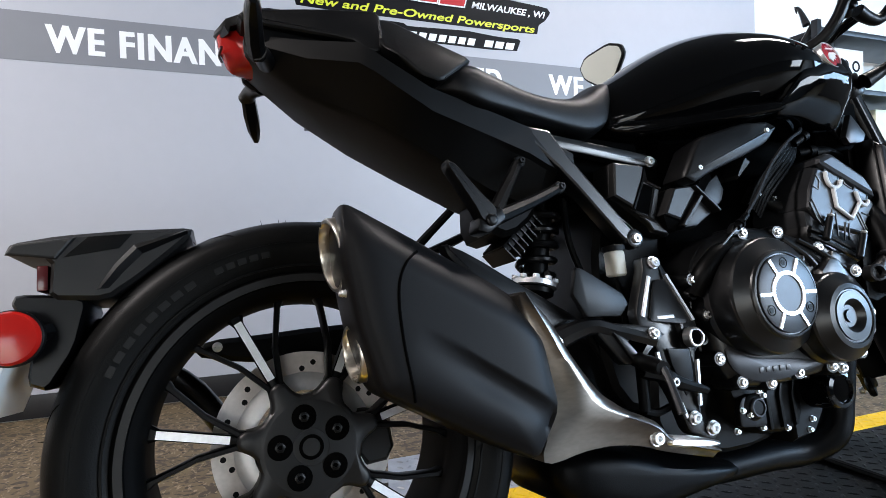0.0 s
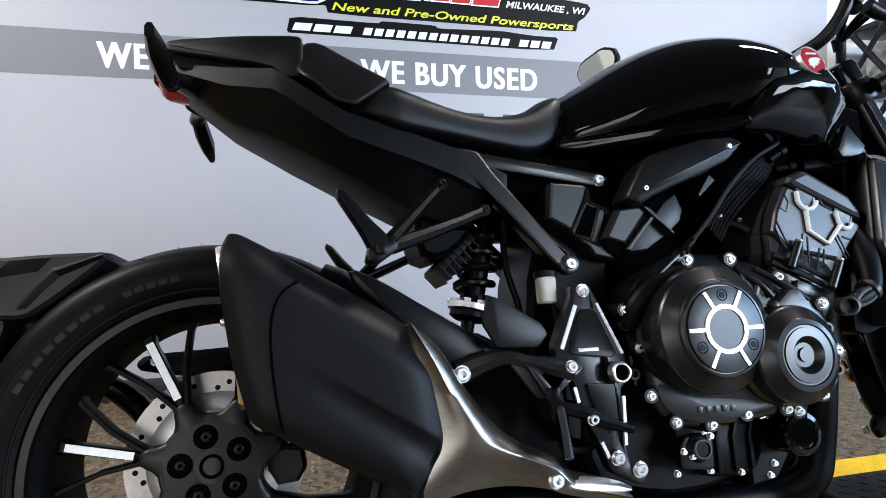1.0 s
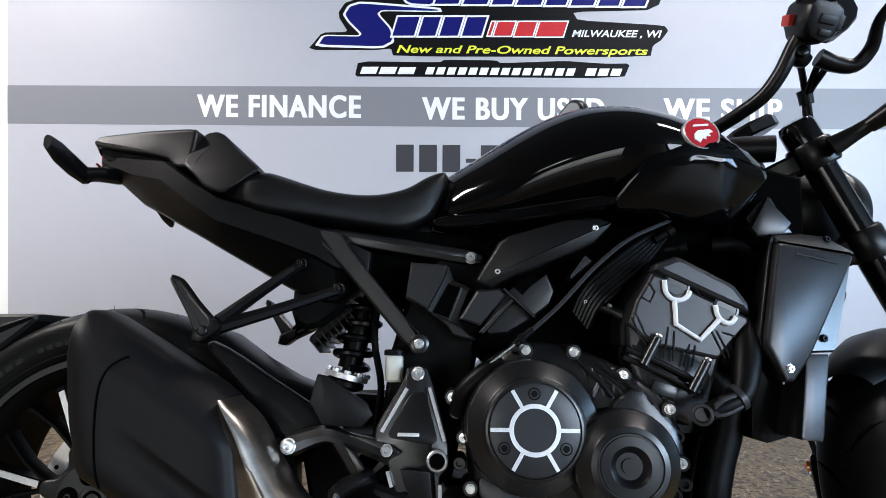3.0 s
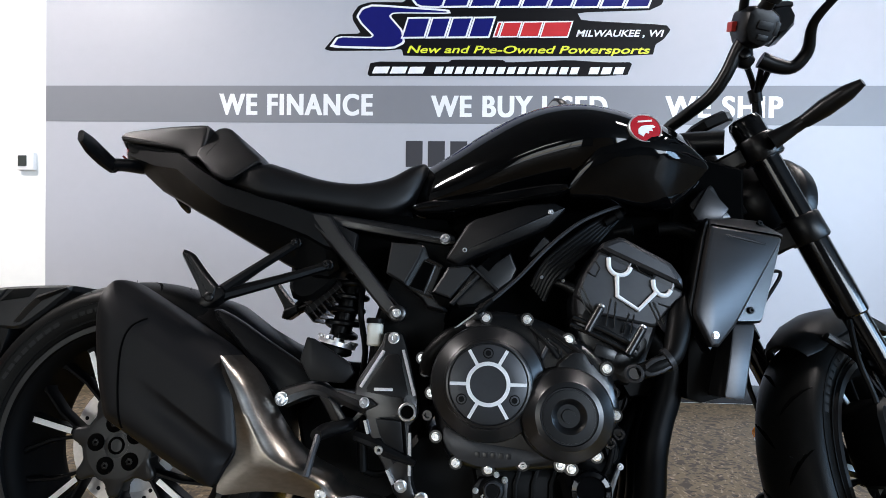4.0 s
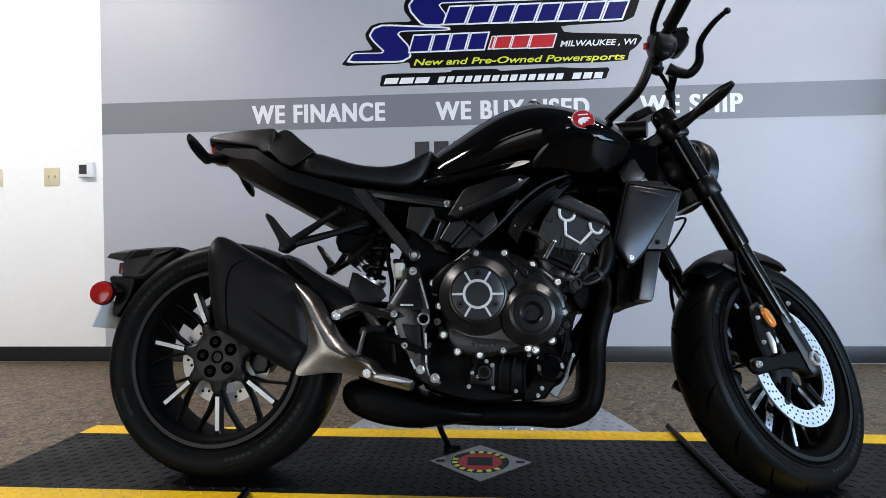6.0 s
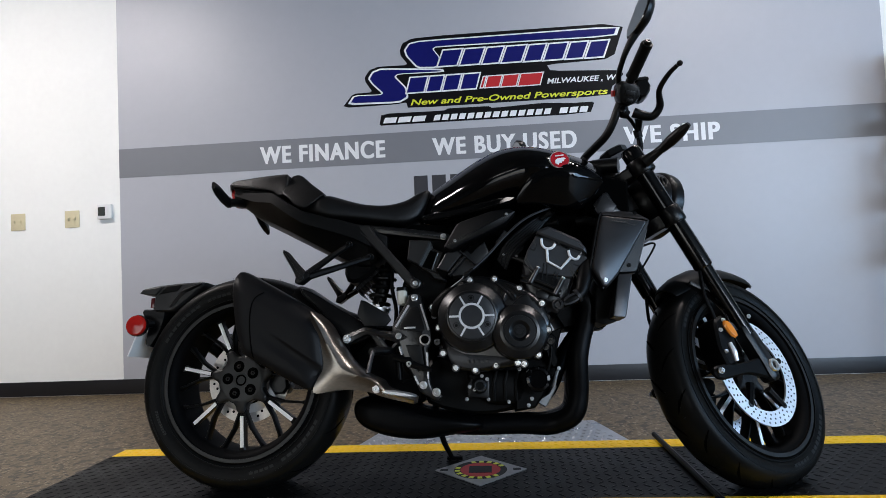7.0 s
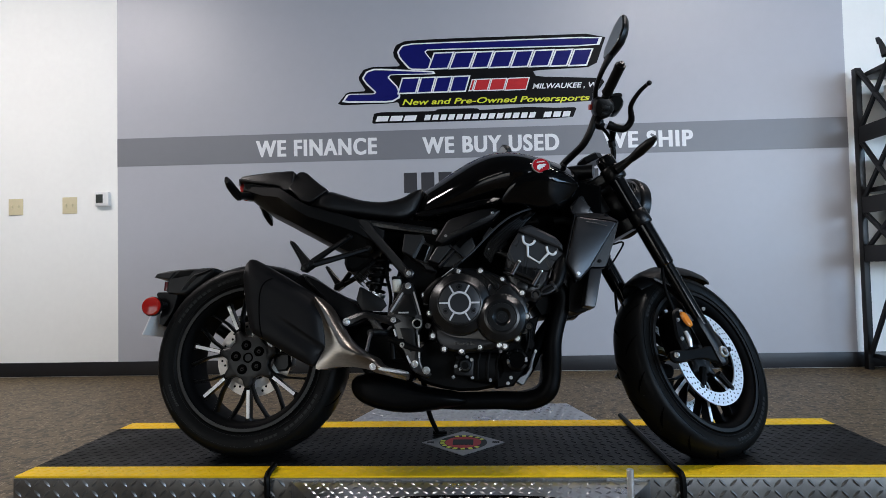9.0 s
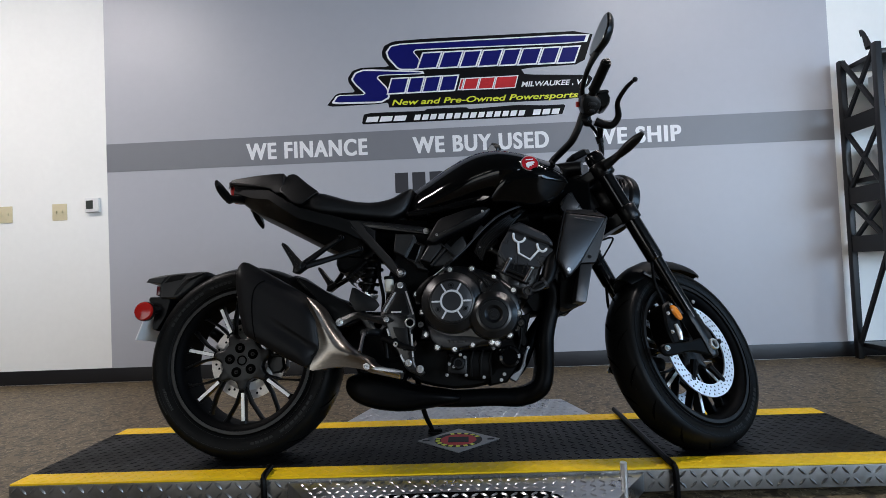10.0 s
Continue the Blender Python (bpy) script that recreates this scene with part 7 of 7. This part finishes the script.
front = wheel("front_wheel", FA, 0.2240, 0.300, 0.061, 0.052, 0.022, 0.045, 16, "black cast front wheel with bright spoke faces", S)
for side in (1, -1):
    brake_disc(FA, -0.066 * side, 0.152, 0.112, front, S, holes=5, n=40)
DIR = AXIS
for side in (1, -1):
    y = -0.108 * side
    base = FA + Vector((-0.006, y, 0.0))

    def at(h, dx=0.0):
        return base + DIR * h + Vector((dx, 0, 0))

    bm = B()
    lathe(bm, at(0.10), DIR, [(0.0215, 0), (0.0215, 0.24)], 24)
    leg = part("fork_leg", F(bm), M["fork_gloss"], bike, "black fork leg")
    bm = B()
    lathe(bm, at(0.315), DIR, [(0.0235, 0), (0.0262, 0.003), (0.0268, 0.012), (0.0275, 0.05), (0.0275, 0.19), (0.0265, 0.20), (0.0265, 0.36), (0.031, 0.362), (0.031, 0.405), (0.027, 0.415), (0.016, 0.419)], 28)
    part("fork_tube", F(bm), M["fork_gloss"], leg)
    for h0, h1, rr in ((0.464, 0.517, 0.0345), (0.640, 0.688, 0.038)):
        bm = B()
        lathe(bm, at(h0), DIR, [(0.02, 0), (rr - 0.003, 0), (rr, 0.004), (rr, h1 - h0 - 0.004), (rr - 0.003, h1 - h0), (0.02, h1 - h0)], 28)
        part("clamp_ring", F(bm), M["satin_black"], leg, "black clamp round the fork tube")
    bm = B()
    slab(bm, [(-0.03, -0.03), (-0.022, 0.03), (-0.026, 0.14), (0.022, 0.14), (0.026, 0.02), (0.012, -0.034), (-0.01, -0.04)], [(0.008, -0.008 * side - 0.010), (0, -0.008 * side - 0.004), (0, 0.02), (0.006, 0.026)], 2)
    moved(bm, Matrix.Translation(base) @ Matrix.Rotation(radians(-RAKE), 4, "Y"))
    part("axle_clamp", F(bm), M["satin_black"], leg, "black cast axle clamp")
    bm = B()
    lathe(bm, base + RIGHT * 0.017 * side, RIGHT * side, [(0.018, -0.01), (0.018, 0.006), (0.0165, 0.008), (0.0115, 0.008), (0.010, 0.0), (0.002, 0.0)], 24)
    part("axle_end", F(bm), M["chrome"], leg, "bright hollow axle end")
    # caliper carrier arm and caliper behind the leg
    bm = B()
    plate(bm, [(0.030, 0.028), (0.033, -0.004), (-0.002, -0.036), (-0.05, -0.028), (-0.10, -0.024), (-0.165, -0.038), (-0.212, -0.048), (-0.234, -0.032), (-0.228, -0.012), (-0.189, -0.004), (-0.11, 0.004), (-0.04, 0.024)], -0.008 * side, 0.006 * side, 0.004)
    moved(bm, Matrix.Translation(base + Vector((0.006, 0, 0))))
    arm = part("caliper_carrier", F(bm), M["deep_black"], leg, "black cast caliper carrier arm")
    bm = B()
    slab(bm, [(-0.172, 0.118), (-0.128, 0.140), (-0.108, 0.065), (-0.114, 0.008), (-0.165, -0.012), (-0.182, 0.04)], [(0.006, -0.010 * side), (0, -0.004 * side), (0, 0.05 * side), (0.006, 0.06 * side)], 1, keep=0.15)
    moved(bm, Matrix.Translation(base))
    cal = part("front_caliper", F(bm), M["deep_black"], leg, "black front brake caliper")
    bm = B()
    tube(bm, [base + Vector((-0.142, -0.012 * side, 0.055)), base + Vector((-0.138, -0.014 * side, 0.03)), base + Vector((-0.136, -0.012 * side, 0.006))], [0.006, 0.0085, 0.006], 12)
    part("piston_cover", F(bm), M["disc_steel"], cal, "bright metal caliper cover")
    for dx, dz in ((-0.165, 0.03), (-0.162, 0.09), (-0.14, 0.12)):
        bm = B()
        bolt(bm, base + Vector((dx, -0.011 * side, dz)), RIGHT * side, 0.006, 0.006)
        part("caliper_bolt", F(bm), M["chrome"], cal)
    bm = B()
    bolt(bm, base + Vector((-0.212, -0.014 * side, -0.026)), RIGHT * side, 0.0085, 0.009)
    part("fork_bolt", F(bm), M["chrome"], leg)
    bm = B()
    bolt(bm, at(0.15, 0.02) + RIGHT * 0.022 * side, RIGHT * side, 0.006, 0.006)
    part("fork_bolt", F(bm), M["chrome"], leg)
    bm = B()
    slab(bm, [(0.002, -0.028), (0.027, -0.018), (0.0, 0.028), (-0.027, 0.018)], [(0.002, 0.0), (0, 0.004), (0.003, 0.009), (0.008, 0.010)], 2)
    if side > 0:
        mirror(bm)
    moved(bm, Matrix.Translation(base + Vector((-0.137, 0, 0.091)) + RIGHT * 0.018 * side))
    part("fork_reflector", F(bm), M["amber_lens"], leg, "oval amber reflector")
    bm = B()
    tube(bm, [at(0.30, -0.03), at(0.22, -0.075), at(0.16, -0.09), at(0.10, -0.11)], 0.005, 8)
    part("brake_hose", F(bm), M["deep_black"], leg)
# triple clamps
for h, th in ((0.490, 0.045), (0.664, 0.034)):
    bm = B()
    c = FA + Vector((-0.006, 0, 0)) + DIR * h
    slab(bm, [(-0.06, -0.06), (0.0, -0.135), (0.03, -0.13), (0.036, -0.09), (0.02, 0.0), (0.036, 0.09), (0.03, 0.13), (0.0, 0.135), (-0.06, 0.06)], [(0.004, -th / 2), (0, -th / 2 + 0.005), (0, th / 2 - 0.005), (0.004, th / 2)], 2, axis="z")
    moved(bm, Matrix.Translation(c) @ Matrix.Rotation(radians(-RAKE), 4, "Y"))
    part("triple_clamp", F(bm), M["satin_black"], bike, "black fork clamp")
# mudguard
bm = B()
rings = []
for ang, r, hw in ((59, 0.361, 0.014), (62, 0.362, 0.036), (68, 0.355, 0.054), (76, 0.348, 0.062), (85, 0.344, 0.064), (96, 0.341, 0.064), (107, 0.339, 0.062), (118, 0.337, 0.060), (128, 0.335, 0.054), (133, 0.332, 0.04)):
    a = radians(ang)
    ring = []
    for k in range(11):
        f = 1 - 2 * k / 10
        rr = r - 0.05 * abs(f) ** 3 * hw / 0.064
        ring.append(FA + Vector((rr * math.cos(a), hw * f, rr * math.sin(a))))
    ring += [p - Vector((math.cos(a), 0, math.sin(a))) * 0.004 for p in ring[::-1]]
    rings.append(ring)
skin(bm, rings)
fg = part("front_mudguard", F(bm), M["deep_black"], bike, "black front mudguard")
for side in (1, -1):
    bm = B()
    tube(bm, [FA + Vector((-0.16, -0.06 * side, 0.255)), FA + Vector((-0.10, -0.075 * side, 0.215)), FA + Vector((-0.045, -0.085 * side, 0.13))], [0.008, 0.010, 0.009], 8)
    part("mudguard_stay", F(bm), M["satin_black"], fg)
# headlight
HC = Vector((1.267, 0, 0.862))
bm = B()
lathe(bm, HC, (1, 0, -0.12), [(0.01, -0.075), (0.05, -0.068), (0.085, -0.03), (0.100, 0.012), (0.101, 0.022), (0.108, 0.028), (0.111, 0.036), (0.111, 0.062), (0.106, 0.068), (0.098, 0.068), (0.095, 0.055)], 56)
hl = part("headlight", F(bm), M["satin_black"], bike, "round black headlight")
bm = B()
lathe(bm, HC, (1, 0, -0.12), [(0.096, 0.054), (0.075, 0.064), (0.04, 0.071), (0.002, 0.073)], 40)
part("headlight_lens", F(bm), M["clear_lens"], hl, "clear headlight lens")
for k in range(5):
    bm = B()
    box(bm, (HC.x - 0.05 + 0.014 * k, -0.098, HC.z - 0.02), (HC.x - 0.043 + 0.014 * k, -0.078, HC.z + 0.035), 0.001)
    part("cooling_fin", F(bm), M["deep_black"], hl)
# bar, controls and mirrors (given as they stand, turned)
bm = B()
tube(bm, [(1.075, -0.03, 0.972), (1.098, -0.080, 0.982), (1.122, -0.116, 0.998), (1.142, -0.140, 1.030), (1.160, -0.160, 1.075), (1.176, -0.19, 1.105), (1.194, -0.26, 1.137), (1.210, -0.327, 1.167)], 0.0125, 14, 4)
tube(bm, [(1.075, -0.03, 0.972), (1.045, 0.02, 0.950), (1.00, 0.10, 0.955), (0.955, 0.18, 0.965), (0.90, 0.30, 0.965), (0.865, 0.37, 0.965)], 0.0125, 14, 4)
bar = part("handlebar", bm, M["satin_black"], bike, "black tapered handlebar")
for a, b, lab in (((1.186, -0.228, 1.124), (1.210, -0.327, 1.167), "grip"), ((0.912, 0.27, 0.965), (0.862, 0.375, 0.965), "grip")):
    a, b = Vector(a), Vector(b)
    h = (b - a).length
    bm = B()
    lathe(bm, a, b - a, [(0.013, 0), (0.0185, 0.003), (0.0165, 0.012), (0.0165, h - 0.012), (0.0175, h - 0.006), (0.016, h), (0.010, h + 0.001)], 20)
    g = part("grip", bm, M["rubber"], bar, "black rubber grip")
    bm = B()
    lathe(bm, b, b - a, [(0.010, 0), (0.0105, 0.006), (0.008, 0.010), (0.003, 0.010), (0.0025, 0.004)], 16)
    part("bar_end", bm, M["satin_black"], g)
HOUSE = Matrix.Translation((1.180, -0.178, 1.098)) @ Matrix.Rotation(radians(28), 4, "X") @ Matrix.Rotation(radians(12), 4, "Y")
bm = B()
slab(bm, [(-0.036, 0.022), (-0.026, 0.034), (0.006, 0.036), (0.026, 0.026), (0.034, 0.004), (0.026, -0.022), (0.004, -0.036), (-0.020, -0.030), (-0.034, -0.008)], [(0.008, 0.036), (0.001, 0.028), (0, 0.0), (0.001, -0.026), (0.006, -0.034), (0.014, -0.036)], 1, keep=0.12)
sw = part("switch_housing", moved(bm, HOUSE), M["satin_black"], bar, "black handlebar switch housing")
for lo, hi in (((-0.012, -0.040, -0.004), (0.014, -0.030, 0.010)), ((-0.006, -0.040, -0.022), (0.012, -0.031, -0.012)), ((0.018, -0.036, -0.010), (0.028, -0.028, 0.014))):
    bm = B()
    box(bm, lo, hi, 0.002, HOUSE)
    part("switch_button", bm, M["matte_black"], sw)
bm = B()
tube(bm, [HOUSE @ Vector((-0.006, 0.01, -0.030)), HOUSE @ Vector((0.004, 0.012, -0.052)), HOUSE @ Vector((0.020, 0.012, -0.058))], [0.017, 0.018, 0.012], 12)
lathe(bm, HOUSE @ Vector((-0.004, -0.006, -0.046)), (-0.2, -1, 0.1), [(0.010, -0.004), (0.010, 0.004), (0.007, 0.006), (0.003, 0.006)], 12)
part("lever_clamp", bm, M["satin_black"], sw, "black brake lever clamp")
bm = B()
box(bm, (-0.008, -0.012, -0.010), (0.006, 0.012, 0.008), 0.003, Matrix.Translation((1.146, -0.172, 1.107)) @ Matrix.Rotation(radians(28), 4, "X"))
part("stop_switch", bm, M["red_plastic"], sw, "red stop switch")
bm = B()
slab(bm, [(1.200, 1.088), (1.206, 1.136), (1.240, 1.140), (1.252, 1.108), (1.224, 1.076)], [(0.004, -0.14), (0, -0.146), (0, -0.185), (0.004, -0.192)], 1)
res = part("brake_reservoir", bm, M["satin_black"], bar, "black brake fluid reservoir")
bm = B()
slab(bm, [(1.204, 1.128), (1.207, 1.141), (1.241, 1.145), (1.246, 1.132)], [(0.002, -0.137), (0, -0.141), (0, -0.190), (0.002, -0.195)], 1)
part("lid", bm, M["matte_black"], res)
bm = B()
tube(bm, [(1.200, -0.150, 1.052), (1.226, -0.150, 1.040), (1.254, -0.156, 1.034), (1.271, -0.175, 1.055), (1.262, -0.215, 1.085), (1.279, -0.255, 1.110), (1.297, -0.284, 1.121)], [0.015, 0.014, 0.012, 0.011, 0.008, 0.007, 0.006], 10, 5)
bmesh.ops.create_icosphere(bm, subdivisions=2, radius=0.0085, matrix=Matrix.Translation((1.302, -0.289, 1.123)))
part("brake_lever", bm, M["satin_black"], bar, "black brake lever with ball end")
bm = B()
tube(bm, [(1.160, -0.180, 1.122), (1.156, -0.205, 1.146), (1.162, -0.240, 1.170), (1.174, -0.262, 1.196), (1.194, -0.278, 1.228)], [0.009, 0.008, 0.008, 0.009, 0.012], 10)
stalk = part("mirror_stalk", bm, M["satin_black"], bar, "black mirror stalk")
# mirror head: an angular pod whose glass faces back
MP = Matrix.Translation((1.212, -0.293, 1.284)) @ Matrix.Rotation(radians(-72), 4, "Z") @ Matrix.Rotation(radians(-15), 4, "X") @ Matrix.Diagonal((1, 1, 0.92, 1))
pts = [(-0.054, -0.058), (-0.060, -0.022), (-0.022, 0.052), (0.012, 0.074), (0.038, 0.064), (0.056, 0.0), (0.034, -0.052), (-0.02, -0.070)]
bm = B()
slab(bm, pts, [(0.003, -0.006), (0, -0.003), (0.001, 0.006), (0.010, 0.018), (0.026, 0.024)], 1, keep=0.15)
head_m = part("mirror_head", moved(bm, MP), M["satin_black"], stalk, "angular black mirror shell")
bm = B()
slab(bm, inner(pts, 0.005), [(0, -0.0055), (0.001, -0.0075)], 1, keep=0.15)
part("mirror_glass", moved(bm, MP), M["mirror_glass"], stalk, "mirror glass")
bm = B()
tube(bm, [(0.955, 0.19, 0.975), (0.945, 0.225, 1.03), (0.91, 0.27, 1.085), (0.89, 0.295, 1.110)], 0.008, 8)
lm = part("mirror_stalk", bm, M["satin_black"], bar)
bm = B()
slab(bm, pts, [(0.003, -0.006), (0, -0.003), (0.001, 0.006), (0.010, 0.018), (0.026, 0.024)], 1, keep=0.15)
LMP = Matrix.Translation((0.878, 0.300, 1.124)) @ Matrix.Rotation(radians(-78), 4, "Z") @ Matrix.Rotation(radians(16), 4, "X") @ Matrix.Rotation(radians(62), 4, "Y")
part("mirror_head", moved(bm, LMP), M["satin_black"], lm, "angular black mirror shell")
bm = B()
slab(bm, inner(pts, 0.005), [(0, -0.0055), (0.001, -0.0075)], 1, keep=0.15)
part("mirror_glass", moved(bm, LMP), M["mirror_glass"], lm, "mirror glass")
# cables from the switch housing down to the headstock
for cable in ([(1.162, -0.150, 1.068), (1.184, -0.125, 1.058), (1.212, -0.085, 1.048), (1.230, -0.058, 1.030), (1.236, -0.052, 0.98), (1.226, -0.06, 0.94)], [(1.222, -0.150, 1.046), (1.232, -0.10, 1.042), (1.237, -0.055, 1.026), (1.240, -0.048, 0.98), (1.224, -0.06, 0.93)], [(1.206, -0.150, 1.050), (1.222, -0.10, 1.046), (1.232, -0.055, 1.020), (1.232, -0.05, 0.97), (1.222, -0.06, 0.93)]):
    bm = B()
    tube(bm, cable, 0.0058, 8)
    part("control_cable", bm, M["deep_black"], bar, "black control cable")
bm = B()
tube(bm, [(1.230, -0.056, 1.036), (1.235, -0.052, 1.012)], [0.013, 0.012], 10, 0)
part("cable_clip", bm, M["deep_black"], bar, "black clip round the cables")
# front indicator, and meter behind the bar
bm = B()
tube(bm, [(1.225, -0.12, 0.905), (1.255, -0.14, 0.923), (1.275, -0.158, 0.936)], [0.018, 0.013, 0.012], 10)
fi = part("front_indicator", bm, M["satin_black"], bike, "black blade-shaped front indicator")
bm = B()
tube(bm, [(1.268, -0.152, 0.930), (1.290, -0.178, 0.945), (1.312, -0.205, 0.960), (1.327, -0.226, 0.970)], [0.013, 0.017, 0.015, 0.007], 12)
part("lamp_body", bm, M["satin_black"], fi)
bm = B()
slab(bm, [(-0.05, -0.045), (-0.05, 0.045), (0.04, 0.05), (0.04, -0.05)], [(0.004, -0.01), (0, -0.006), (0, 0.01), (0.006, 0.016)], 1, axis="z")
part("meter", moved(bm, Matrix.Translation((1.17, 0.02, 0.985)) @ Matrix.Rotation(radians(-25), 4, "Y")), M["satin_black"], bike, "small black instrument panel")
bm = B()
tube(bm, [(1.045, -0.03, 0.925), (1.075, -0.035, 0.948)], [0.016, 0.022], 12, 0)
tube(bm, [(1.075, -0.035, 0.93), (1.11, -0.05, 0.925), (1.16, -0.07, 0.92)], [0.02, 0.024, 0.024], 10)
part("bar_clamp", bm, M["satin_black"], bike)
